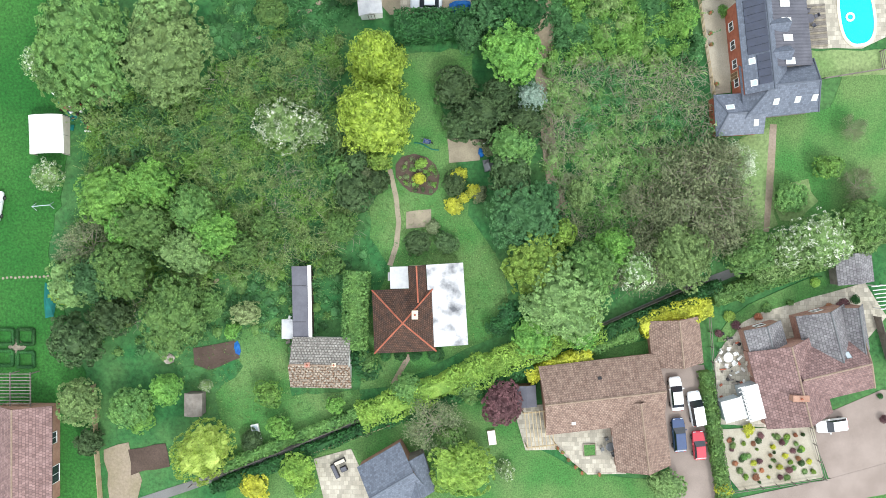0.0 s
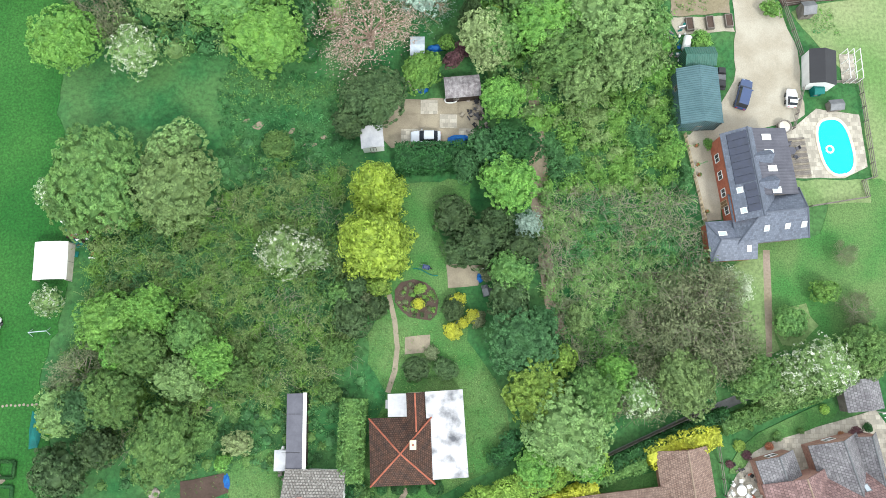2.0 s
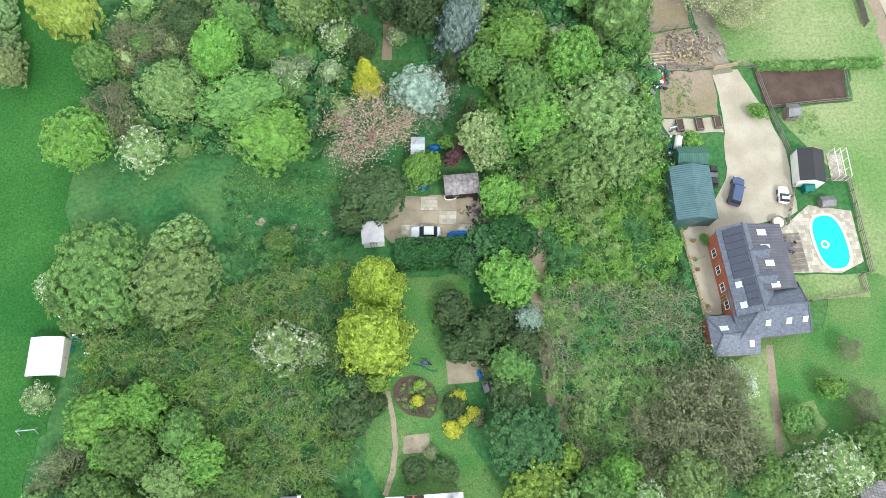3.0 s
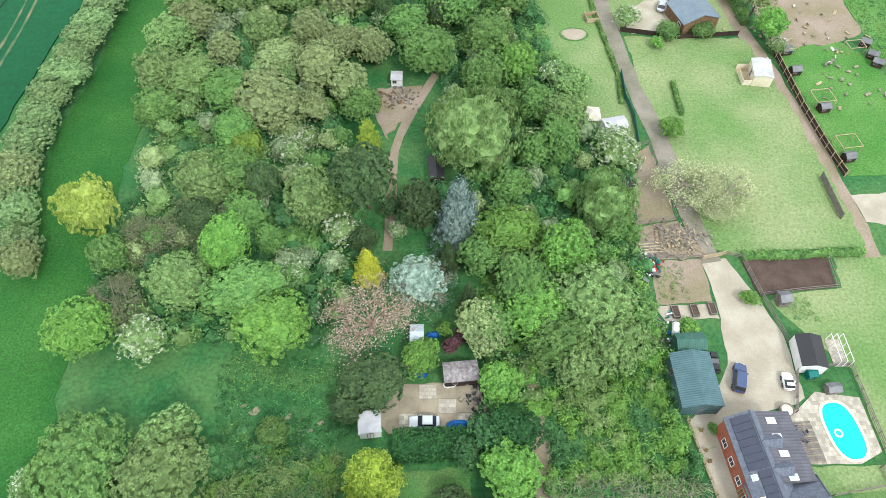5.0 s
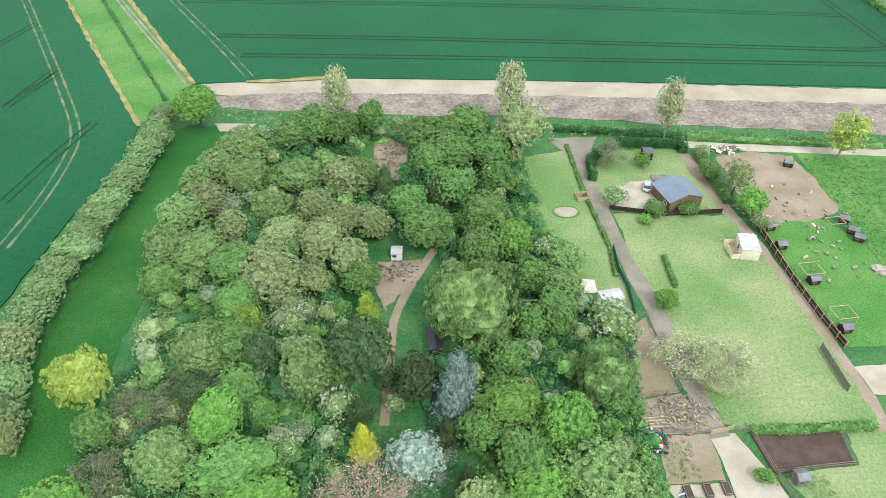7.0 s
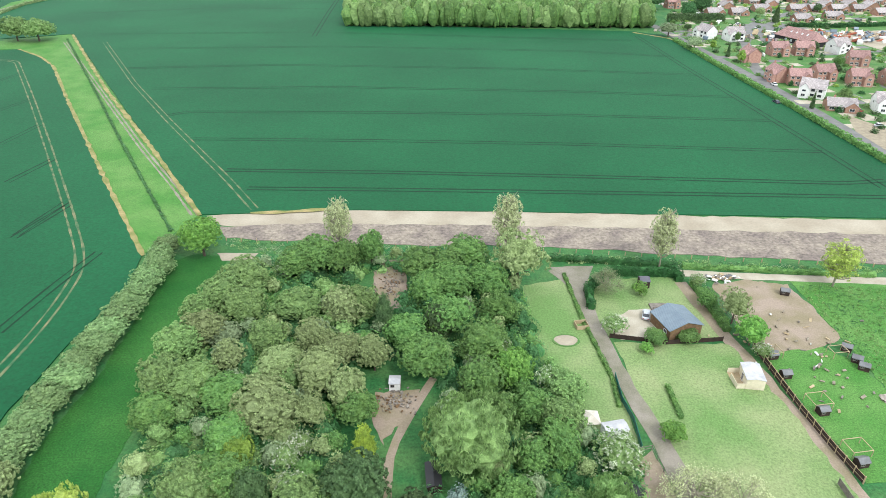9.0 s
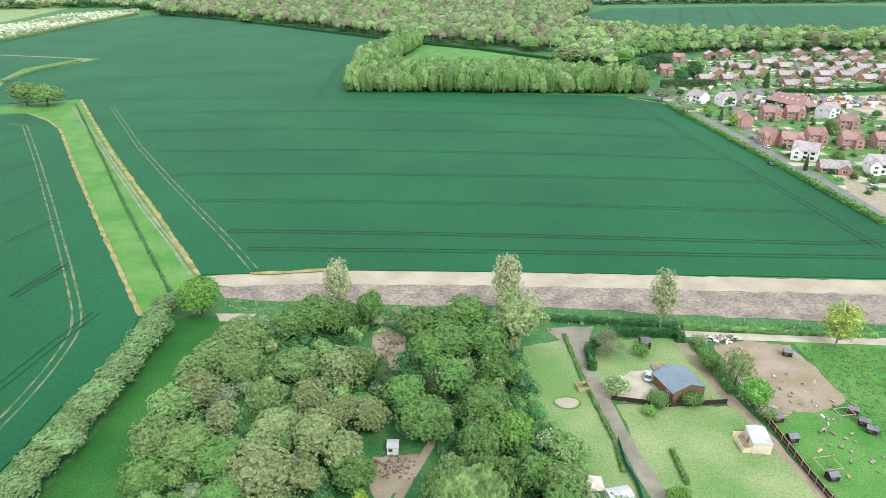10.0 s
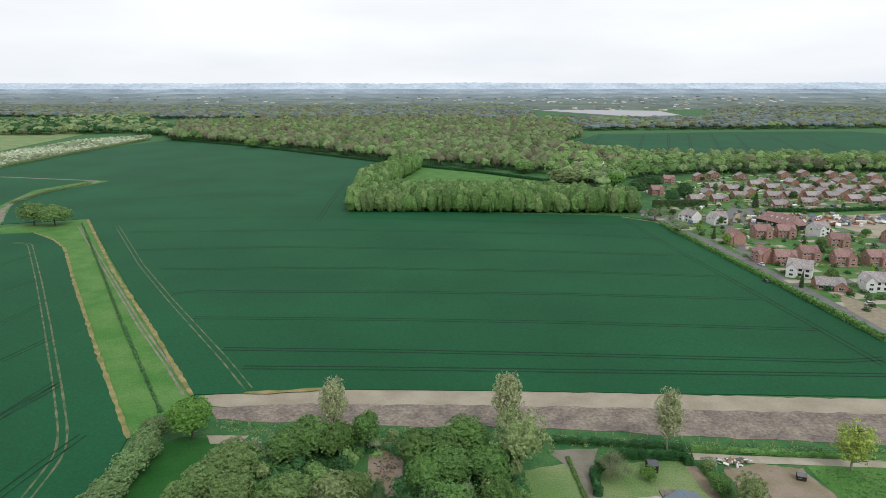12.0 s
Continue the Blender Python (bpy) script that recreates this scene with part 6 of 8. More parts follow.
s = Soup().add([(-1.8, -1.5, 1.6), (1.6, -1.4, 1.7), (1.4, 1.5, 2.3), (-1.2, 1.7, 2.4), (0, 0, 2.9), (-1.8, -1.5, 1.55), (1.6, -1.4, 1.65), (1.4, 1.5, 2.25), (-1.2, 1.7, 2.35), (0, 0, 2.85)], [(0, 1, 4), (1, 2, 4), (2, 3, 4), (3, 0, 4), (6, 5, 9), (7, 6, 9), (8, 7, 9), (5, 8, 9)])
part("sheet", s.mesh("sheet", ["canvas"]), t)
for x, y, z in ((-1.8, -1.5, 1.6), (1.6, -1.4, 1.7), (1.4, 1.5, 2.3), (-1.2, 1.7, 2.4)):
    part("pole", Soup().tube((x, y, 0), (x, y, z), 0.03, 0.03, 6).mesh("pole", ["timber_grey"]), t)
shed("white_box", -8.6, 102.9, 2.2, 2.4, -0.6, 1.8, 2.1, "flat_white", "white", "small white cabin in the clearing", "cabin")
shed("black_shed", 31.4, 74.6, 4.1, 3.6, -51.4, 2.1, 2.6, "plastic_black", "timber_dark", "black-roofed poultry shed at the wood's edge")
shed("dark_hut", -0.8, 78.5, 5.4, 2.4, -85.8, 2.0, 2.4, "plastic_black", "timber_dark", "dark-roofed hut among the trees")
t = thing("sandpit", 28.6, 117.7, 0, 0, "pale sand bed edged with low turf", "sandpit")
part("sand", Soup().add([(2.6 * math.cos(a) * (1 + 0.1 * math.sin(3 * a)), 1.9 * math.sin(a), 0.12) for a in np.linspace(0, 6.283, 25)[:-1]], [tuple(range(24))]).mesh("sand", ["chalk"]), t)
part("edging", Soup().add([(r * 2.7 * math.cos(a), r * 2.0 * math.sin(a), z) for r, z in ((1.0, 0.14), (1.12, 0.14), (1.15, 0.03)) for a in np.linspace(0, 6.283, 25)[:-1]], [(k * 24 + i, k * 24 + (i + 1) % 24, k * 24 + 24 + (i + 1) % 24, k * 24 + 24 + i) for k in range(2) for i in range(24)]).mesh("edging", ["lawn"]), t)
crate("timber_box", *(33, 122.9), 2.8, 2.4, 1.0, 10, "timber_pale", "open box of new pale timber", "timber frame")
for x, y, a in ((85.8, 135.8, -20), (71.7, 111.2, 10), (71.7, 105, 5), (73.9, 94.3, 8), (74.1, 81.5, 10), (89, 113.6, -30), (89.1, 109.7, -30), (89.2, 107.2, -30)):
    shed("hen_house", x, y, 2.0, 1.6, a, 1.3, 1.8, "steel_grey", "timber_dark", "small dark timber hen house with grey roof", "hen house", group="hen houses")
for x, y, w, d in ((72, 112.2, 3.4, 3), (74.3, 96.8, 3.8, 3.4), (75, 84.7, 3.8, 3.2), (86.2, 112.1, 3.4, 2.4)):
    t = thing("wire_run", x, y, 0.03, 8, "wire poultry run on a pale timber frame", "poultry run", "poultry runs")
    for i in (-1, 1):
        for j in (-1, 1):
            part("post", Soup().box(i * w / 2 - 0.05, j * d / 2 - 0.05, 0, i * w / 2 + 0.05, j * d / 2 + 0.05, 1.5).mesh("post", ["timber_pale"]), t)
        part("rail", Soup().box(i * w / 2 - 0.05, -d / 2, 1.45, i * w / 2 + 0.05, d / 2, 1.55).mesh("rail", ["timber_pale"]), t)
        part("rail", Soup().box(-w / 2, i * d / 2 - 0.05, 1.5, w / 2, i * d / 2 + 0.05, 1.6).mesh("rail", ["timber_pale"]), t)


# ---- fences and walls ----
def fence(pts, h, gap, material, label, panel=None, rails=2, posts=0.05, name="fence"):
    p = [np.array(q, float) for q in pts]
    t = thing(name, *p[0], 0, 0, label, name, "fences")
    post = Soup().box(-posts, -posts, 0, posts, posts, h).mesh("post", [material])
    for a, b in zip(p, p[1:]):
        ln = np.linalg.norm(b - a)
        n = max(1, round(ln / gap))
        turn = math.degrees(math.atan2(*(b - a)[::-1]))
        for k in range(n + 1):
            q = a + (b - a) * k / n - p[0]
            part("post", post, t, "", (q[0], q[1], 0), turn)
        q = a - p[0]
        for r in range(rails):
            z = h * (r + 0.9) / rails - 0.08
            part("rail", Soup().box(0, -0.03, z - 0.05, ln, 0.03, z + 0.05).mesh("rail", [material]), t, "", (q[0], q[1], 0), turn)
        if panel:
            pm = Soup().box(0.06, -0.02, 0.05, ln / n - 0.06, 0.02, h * 0.92).mesh("panel", [panel])
            for k in range(n):
                q = a + (b - a) * k / n - p[0]
                part("panel", pm, t, "", (q[0], q[1], 0), turn)
    return t


fence([(69.1, 114.6), (70, 95.2), (71.1, 84.3), (72.2, 77.4)], 1.8, 2.4, "timber_pale", "tall panel fence with pale posts and dark infill", "timber_dark", 2, 0.09)
fence([(67.4, 137.7), (68.4, 124.8), (69.1, 114.6)], 1.2, 2.6, "timber_grey", "grey post and rail fence", rails=2)
fence([(67.9, 77.4), (68.2, 67.9)], 1.6, 2.4, "timber_grey", "grey board fence in long grass", "timber_grey")
fence([(31.8, 59.9), (39.5, 60.1), (42.6, 59.8)], 1.2, 2.4, "timber_grey", "grey post and rail fence by the gate", rails=3)
fence([(46.5, 60.7), (49.1, 60), (50.4, 52.6), (52.1, 45)], 1.2, 2.2, "timber_grey", "grey post and rail fence beside the drive", rails=3)
fence([(42.6, 59.8), (46.7, 60.7)], 1.2, 3.6, "timber_pale", "five-barred pale timber field gate", rails=5, name="gate")
fence([(50.3, 52.9), (57.4, 53.8), (62.9, 54.3), (63.2, 60.1)], 1.1, 2.2, "timber_grey", "low fence round the vegetable bed", rails=2)
fence([(38.5, 118.6), (50.5, 116), (63.4, 117.1)], 1.3, 2.2, "timber_dark", "dark timber garden fence", "timber_dark")
fence([(33.8, 84.3), (38.5, 85.4), (39.3, 77.7), (40.1, 68), (32.8, 66.6)], 1.3, 2.4, "timber_grey", "wire fence round the poultry pen", rails=2)
fence([(36.5, 105), (36.2, 98), (37, 92.3), (36.6, 85.4)], 1.5, 2.4, "teal", "dark green netting fence beside the track", "steel_green_dark")
fence([(-59.6, 164.9), (-11.4, 160.7), (33.8, 157.3), (77.4, 152.2), (115.3, 148.5)], 1.1, 4.5, "timber_pale", "line of pale fence posts by the bare field", rails=0, posts=0.1)
fence([(34.3, 32.9), (35.3, 26.5), (36.3, 20.4), (37.1, 14.8)], 1.1, 2.2, "timber_pale", "pale post and rail fence beside the gravel", rails=3)
fence([(49.9, 33.7), (52, 40.3), (60.1, 41), (60.6, 26.5), (58.9, 26), (59.3, 23.6), (51.2, 22.3)], 1.1, 2.2, "timber_grey", "grey post and rail fence round the pool garden", rails=3)
fence([(-34.6, -32.9), (-20.6, -27.5), (-11.4, -23.7)], 1.5, 2.6, "timber_grey", "grey board fence along the footpath", rails=2)
fence([(-17.9, -28.2), (-6.7, -24.2)], 1.8, 2.4, "timber_pale", "pale boarded garden fence", "timber_pale")
fence([(16.4, -13.3), (25.6, -9.1), (35.6, -4.8)], 1.4, 2.6, "timber_grey", "grey fence along the footpath", "timber_grey")
fence([(35.8, -9.9), (36.3, -16.1), (37.1, -24.6), (38.8, -33.7), (51.5, -31.9), (49.5, -24.9)], 1.2, 2.2, "timber_grey", "low grey garden fence", rails=2)
fence([(58.3, -9.9), (60.1, -16.1)], 1.8, 2.0, "timber_grey", "grey panel fence beside the house", "timber_grey")
fence([(-47.7, -19.2), (-47.3, -27.7), (-46.8, -34.9)], 1.4, 2.4, "timber_pale", "broken pale fence in the garden", "timber_pale")
t = thing("retaining_wall", -11.8, 150.9, 0, 0, "low pale concrete wall at a clearing", "wall")
part("back", Soup().box(-3.2, -0.15, 0, 3.2, 0.15, 1.6).mesh("back", ["concrete"]), t)
part("wing", Soup().box(3.2, -5, 0, 3.5, 0.15, 1.5).mesh("wing", ["concrete"]), t)

# ---- gardens at the southern edge ----
t = thing("grey_house", -7.5, -33.9, 0, 0, "modern house with blue-grey roof and glazed gable", "house")
b = Block(t, -6.9, -31.2, 6.3, 7, 30.5, 2.8, 5.0, "slate", "brick_pale", over=0.25, cap="slate")
b.opening("window", 3, 0, 0.3, 3.0, 2.2, "glass_pale", "plastic_black")
b2 = Block(t, -3.9, -30.9, 5, 3.6, -71.9, 2.6, 4.0, "slate", "timber_grey", over=0.2, cap="slate")
patch("paved_terrace", [(-17.9, -29.4), (-12.8, -28), (-10.8, -32.3), (-7.5, -31.6), (-6.7, -43.2), (-14.5, -43.2)], 0.1, "paving", "grey paved terrace behind the house")
t = thing("garden_sofa", *(-14.1, -30.6), 0.1, 25, "dark rattan garden sofa set round a low table", "garden sofa")
for x, y, w, d in ((-0.9, 0, 0.6, 2.0), (0.2, 0.9, 1.6, 0.6), (0.3, -0.2, 0.9, 0.7)):
    part("seat", Soup().box(x - w / 2, y - d / 2, 0, x + w / 2, y + d / 2, 0.42).mesh("seat", ["plastic_black"]), t)
    part("cushion", Soup().box(x - w / 2 + 0.08, y - d / 2 + 0.08, 0.42, x + w / 2 - 0.08, y + d / 2 - 0.08, 0.52).mesh("cushion", ["canvas" if w > 0.8 and d < 0.7 else "felt_grey"]), t)
t = thing("bungalow", -58.2, -29.3, 0, 0, "brick bungalow with purple-brown tiled roof and white trim", "house")
b = Block(t, -56.2, -28.1, 12.7, 7.2, 89.7, 2.5, 4.6, "tile_purple", "brick_pale", over=0.3, cap="ridge_lichen")
b.opening("window", 0, 2, 0.9, 1.6, 1.2), b.opening("window", 0, -3, 0.3, 2.4, 2.0)

# pergola, parterre and tents on the west side
t = thing("pergola", -58.1, -19.6, 0, 0, "weathered grey timber pergola", "pergola")
for k in range(11):
    part("slat", Soup().box(-2.9, -0.05, 2.1, 2.9, 0.05, 2.22).mesh("slat", ["timber_grey"]), t, "", (0, -2.2 + 0.44 * k, 0))
for x in (-2.7, 0, 2.7):
    part("beam", Soup().box(x - 0.06, -2.4, 1.98, x + 0.06, 2.4, 2.1).mesh("beam", ["timber_grey"]), t)
    for y in (-2.2, 2.2):
        part("post", Soup().box(x - 0.06, y - 0.06, 0, x + 0.06, y + 0.06, 2.0).mesh("post", ["timber_grey"]), t)
for k, (x, y) in enumerate(((-59.9, -12.7), (-57.1, -12.7), (-60, -15.6), (-57.1, -15.8))):
    hedge([(x - 1.1, y - 1.0), (x + 1.1, y - 1.0), (x + 1.1, y + 1.0), (x - 1.1, y + 1.0), (x - 1.1, y - 0.8)], 0.45, 0.5, "deep", "low clipped box hedge of a parterre", 40 + k, dense=30, leaf=0.1)
t = thing("paved_roundel", *(-58.4, -14.1), 0, 45, "pale stone paving at the parterre's centre", "paving")
part("slab", Soup().box(-0.9, -0.9, 0.02, 0.9, 0.9, 0.1).mesh("slab", ["stone"]), t)
t = thing("marquee", -53.3, 14.6, 0, 0, "white garden marquee with curved canvas roof", "tent")
an = np.linspace(0, math.pi, 9)
v = [(2.3 * math.cos(a), y, 1.7 + 0.7 * math.sin(a)) for y in (-2.6, -1.3, 0, 1.3, 2.6) for a in an]
part("canopy", Soup().add(v, [(k * 9 + i, k * 9 + i + 1, k * 9 + 10 + i, k * 9 + 9 + i) for k in range(4) for i in range(8)]).mesh("canopy", ["white"], True), t, "white canvas roof", rot=2)
for x in (-2.2, 2.2):
    part("side", Soup().box(x - 0.03, -2.6, 0.0, x + 0.03, 2.6, 1.75).mesh("side", ["canvas"]), t)
    for y in (-2.5, 0, 2.5):
        part("pole", Soup().tube((x, y, 0), (x, y, 1.75), 0.04, 0.04, 6).mesh("pole", ["steel_grey"]), t)
t = thing("tent", -52, 20.9, 0, 0, "small white and pale-blue dome tent", "tent")
v, f = ICO2
g = v * (1.5, 1.2, 1.8)
g[:, 2] = np.maximum(g[:, 2], 0)
part("shell", Soup().add(g, f).mesh("shell", ["white"], True), t)
part("porch", Soup().box(0.9, -0.9, 0, 2.0, 0.5, 1.0).mesh("porch", ["glass_pale"]), t, "pale blue porch")
crate("storage_chest", *(-50.9, 18.5), 2.4, 1.2, 0.6, -4, "timber_dark", "dark timber chest beside the tent", "chest", "timber")
t = thing("garden_net", *(-54, -7.6), 0.03, -20, "teal garden netting draped over a frame", "netting")
part("net", Soup().add([(-1.3, 2.0, 0.1), (0.9, 1.6, 0.1), (1.4, -2.0, 0.1), (0.4, -2.6, 0.1), (-0.6, -0.4, 0.1), (0.1, 0.2, 0.9)], [(0, 5, 1), (1, 5, 2), (2, 5, 3), (3, 5, 4), (4, 5, 0)]).mesh("net", ["teal"]), t)
t = thing("bench", *(-54.5, 5.1), 0, 5, "pale turquoise garden swing bench", "bench")
part("beam", Soup().box(-1.2, -0.05, 1.0, 1.2, 0.05, 1.1).mesh("beam", ["glass_pale"]), t)
for x in (-1.2, 1.2):
    part("leg", Soup().tube((x, -0.5, 0), (x, 0, 1.05), 0.04, 0.04, 6).mesh("leg", ["glass_pale"]), t)
    part("leg", Soup().tube((x, 0.5, 0), (x, 0, 1.05), 0.04, 0.04, 6).mesh("leg", ["glass_pale"]), t)
t = thing("stepping_stones", *(-56.5, -4.6), 0.02, 2, "row of pale stepping stones in the lawn", "stones")
for k in range(14):
    part("stone", Soup().tube((0, 0, 0), (0, 0, 0.06), 0.2, 0.18, 7).mesh("stone", ["stone"]), t, "", (-3.8 + k * 0.56, 0.05 * (k % 3), 0))
shed("garden_shed", -33.7, -21.6, 2.9, 2.1, -90.2, 1.8, 2.2, "timber_grey", "timber_grey", "weathered grey timber garden shed")
crate("cold_frame", *(-25.7, -25.8), 1.0, 2.4, 0.4, 12, "white", "white-framed glass cold frame on grass", "cold frame", "glass_pale")
shed("hut", 6, 10.4, 0.8, 1, -73.3, 0.9, 1.2, "steel_grey", "steel_grey", "small grey metal garden store", door=False)


# ---- garden furniture and pots ----
def table(x, y, r, h, material, label, chairs=0):
    t = thing("garden_table", x, y, 0.08, 0, label, "table")
    part("tabletop", Soup().tube((0, 0, h - 0.05), (0, 0, h), r, r, 20).mesh("tabletop", [material]), t)
    part("pedestal", Soup().tube((0, 0, 0), (0, 0, h - 0.05), 0.12, 0.08, 8).mesh("pedestal", [material]), t)
    for k in range(chairs):
        a = k * 6.283 / chairs + 0.4
        c = thing("garden_chair", x + math.cos(a) * (r + 0.5), y + math.sin(a) * (r + 0.5), 0.08, math.degrees(a), "pale garden chair at a round table", "chair", "garden chairs")
        part("seat", Soup().box(-0.24, -0.24, 0.4, 0.24, 0.24, 0.46).mesh("seat", [material]), c)
        part("backrest", Soup().box(0.2, -0.24, 0.46, 0.26, 0.24, 0.9).mesh("backrest", [material]), c)
        for i in (-0.2, 0.2):
            for j in (-0.2, 0.2):
                part("leg", Soup().box(i - 0.02, j - 0.02, 0, i + 0.02, j + 0.02, 0.4).mesh("leg", [material]), c)


table(38.3, -15.4, 0.65, 0.74, "white", "round white table on the patio", 6)
table(41.3, -12.7, 0.35, 0.7, "timber_grey", "small grey table on the patio", 3)
table(41.6, -16.8, 0.4, 0.6, "canvas", "low cream table on the patio", 3)
table(22.4, -27.5, 0.6, 0.74, "steel_grey", "round grey table on the terrace", 4)
table(49.1, 30.3, 0.6, 0.74, "felt_grey", "dark round table beside the pool", 5)
t = thing("hot_tub", *(48.5, 33.9), 0.06, 0, "round pale hot tub on the terrace", "hot tub")
part("tub", Soup().add([(r * math.cos(a), r * math.sin(a), z) for r, z in ((0.95, 0), (1.0, 0.8), (0.82, 0.8), (0.8, 0.6)) for a in np.linspace(0, 6.283, 25)[:-1]], [(k * 24 + i, k * 24 + (i + 1) % 24, k * 24 + 24 + (i + 1) % 24, k * 24 + 24 + i) for k in range(3) for i in range(24)]).mesh("tub", ["timber_grey"]), t)
part("cover", Soup().tube((0, 0, 0.6), (0, 0, 0.7), 0.8, 0.8, 24).mesh("cover", ["canvas"]), t)
crate("planter", *(19.7, -28.1), 1.7, 1.7, 0.3, 4, "stone", "square raised bed of green plants in the terrace", "planter", "lawn")
t = thing("pergola", *(12.6, -24.6), 0.1, 6, "pale new timber pergola over decking", "pergola")
for k in range(8):
    part("slat", Soup().box(-0.05, -2.7, 2.2, 0.05, 2.4, 2.34).mesh("slat", ["timber_pale"]), t, "", (-1.8 + k * 0.5, 0, 0))
for y in (-2.4, 2.2):
    part("beam", Soup().box(-2.0, y - 0.07, 2.06, 2.1, y + 0.07, 2.2).mesh("beam", ["timber_pale"]), t)
    for x in (-1.9, 1.9):
        part("post", Soup().box(x - 0.07, y - 0.07, 0, x + 0.07, y + 0.07, 2.1).mesh("post", ["timber_pale"]), t)
t = thing("daybed", *(6.4, -26.4), 0.03, 8, "white padded lounger on the lawn", "lounger")
part("frame", Soup().box(-0.55, -1.0, 0, 0.55, 1.0, 0.3).mesh("frame", ["timber_pale"]), t)
part("mattress", Soup().box(-0.5, -0.95, 0.3, 0.5, 0.95, 0.42).mesh("mattress", ["white"]), t)
rng = np.random.default_rng(31)
for k, (x, y) in enumerate(scatter([(38.4, -26.1), (49.5, -25.5), (50.7, -31.5), (40.3, -33.1)], 1.15, rng)):
    colour = ("lime", "rust", "dark", "yellow", "purple", "mid", "olive")[k % 7]
    grow("shrub", colour, [(x, y, float(rng.uniform(0.2, 0.5)), float(rng.uniform(0.3, 0.8)))], "in the gravel garden", "gravel garden shrubs", 1)
for x, y in ((40.2, -7.6), (43.7, -8.7), (46.8, -8), (54.1, -8.4), (55.6, -7.6), (37.2, -12.2), (52.9, -3.7), (50.2, -5.3), (38.7, -9.9), (48.7, -9.9), (42.5, -9.9), (52.1, -8.4), (59.1, -20.7), (59.5, -23.8), (39.5, -11.1)):
    colour = ("lime", "rust", "dark", "mid", "purple", "deep")[int(rng.integers(6))]
    grow("shrub", colour, [(x, y, float(rng.uniform(0.4, 0.9)), float(rng.uniform(0.5, 1.2)))], "in a garden border", "border shrubs", 1)
for x, y in ((16, -28.4), (16.8, -29.4), (17.8, -30.4), (18.7, -31.2), (21, -31.4), (15.3, -27.8), (35.9, 28.4), (36, 26.9), (36.7, 21.6), (35.9, 31.2)):
    p = thing("plant_pot", x, y, 0.1, 0, "clay pot with a small plant", "plant pot", "plant pots")
    part("pot", Soup().tube((0, 0, 0), (0, 0, 0.4), 0.18, 0.26, 12).mesh("pot", ["terracotta"]), p)
    part("plant", Soup().sprays(leaf_sprays(rng, unit(rng, 40) * 0.25 + (0, 0, 0.5), unit(rng, 40), np.full(40, 0.12))).mesh("plant", ["leaf_mid"]), p)


t = thing("garden_hose", -4.2, 13.7, 0.06, 0, "teal garden hose lying across the lawn", "hose")
run = [(3.40 * k / 8, -1.00 * k / 8 + 0.16 * math.sin(k * 0.8), 0.05) for k in range(9)]
s = Soup()
for a, c in zip(run, run[1:]):
    s.tube(a, c, 0.06, 0.06, 6)
part("tube", s.mesh("tube", ["teal"]), t)
t = thing("wheelbarrow", -2.4, 13.8, 0.04, -12, "dark blue wheelbarrow standing on the lawn", "wheelbarrow")
part("tray", Soup().add([(x * k, y * k, z) for k, z in ((0.7, 0.3), (1, 0.62), (0.9, 0.62), (0.62, 0.36)) for x, y in ((-0.5, -0.34), (0.5, -0.3), (0.5, 0.3), (-0.5, 0.34))], [(q * 4 + k, q * 4 + (k + 1) % 4, q * 4 + 4 + (k + 1) % 4, q * 4 + 4 + k) for q in range(3) for k in range(4)] + [(3, 2, 1, 0), (12, 13, 14, 15)]).mesh("tray", ["car_navy"]), t)
part("wheel", Soup().tube((0.62, -0.06, 0.2), (0.62, 0.06, 0.2), 0.2, 0.2, 12).mesh("wheel", ["tyre"]), t)
for y in (-0.28, 0.28):
    part("handle", Soup().tube((0.5, y * 0.5, 0.25), (-1.0, y, 0.62), 0.025, 0.025, 6).mesh("handle", ["steel_grey"]), t)
    part("leg", Soup().tube((-0.35, y, 0.45), (-0.4, y, 0), 0.025, 0.025, 6).mesh("leg", ["steel_grey"]), t)
t = thing("rotary_dryer", 6.1, 13.7, 0, 20, "rotary clothes dryer with four pale arms", "clothes dryer")
part("pole", Soup().tube((0, 0, 0), (0, 0, 1.7), 0.03, 0.03, 8).mesh("pole", ["steel_grey"]), t)
for k in range(4):
    part("arm", Soup().tube((0, 0, 1.2), (1.1 * math.cos(k * 1.571), 1.1 * math.sin(k * 1.571), 1.9), 0.03, 0.025, 6).mesh("arm", ["white"]), t)
heap("tarpaulin", 5.0, 12.4, 0.9, 1.3, 0.5, 10, "blue_tarp", "crumpled blue sheet beside the patio", "tarpaulin", 12)
t = thing("metal_sheet", 5.7, 10.6, 0.08, 12, "pale grey corrugated sheet lying by the patio", "metal sheet")
for k in range(5):
    part("corrugation", Soup().tube((-0.36 + k * 0.18, -0.8, 0.03), (-0.36 + k * 0.18, 0.8, 0.03), 0.09, 0.09, 6).mesh("corrugation", ["steel_grey"]), t)

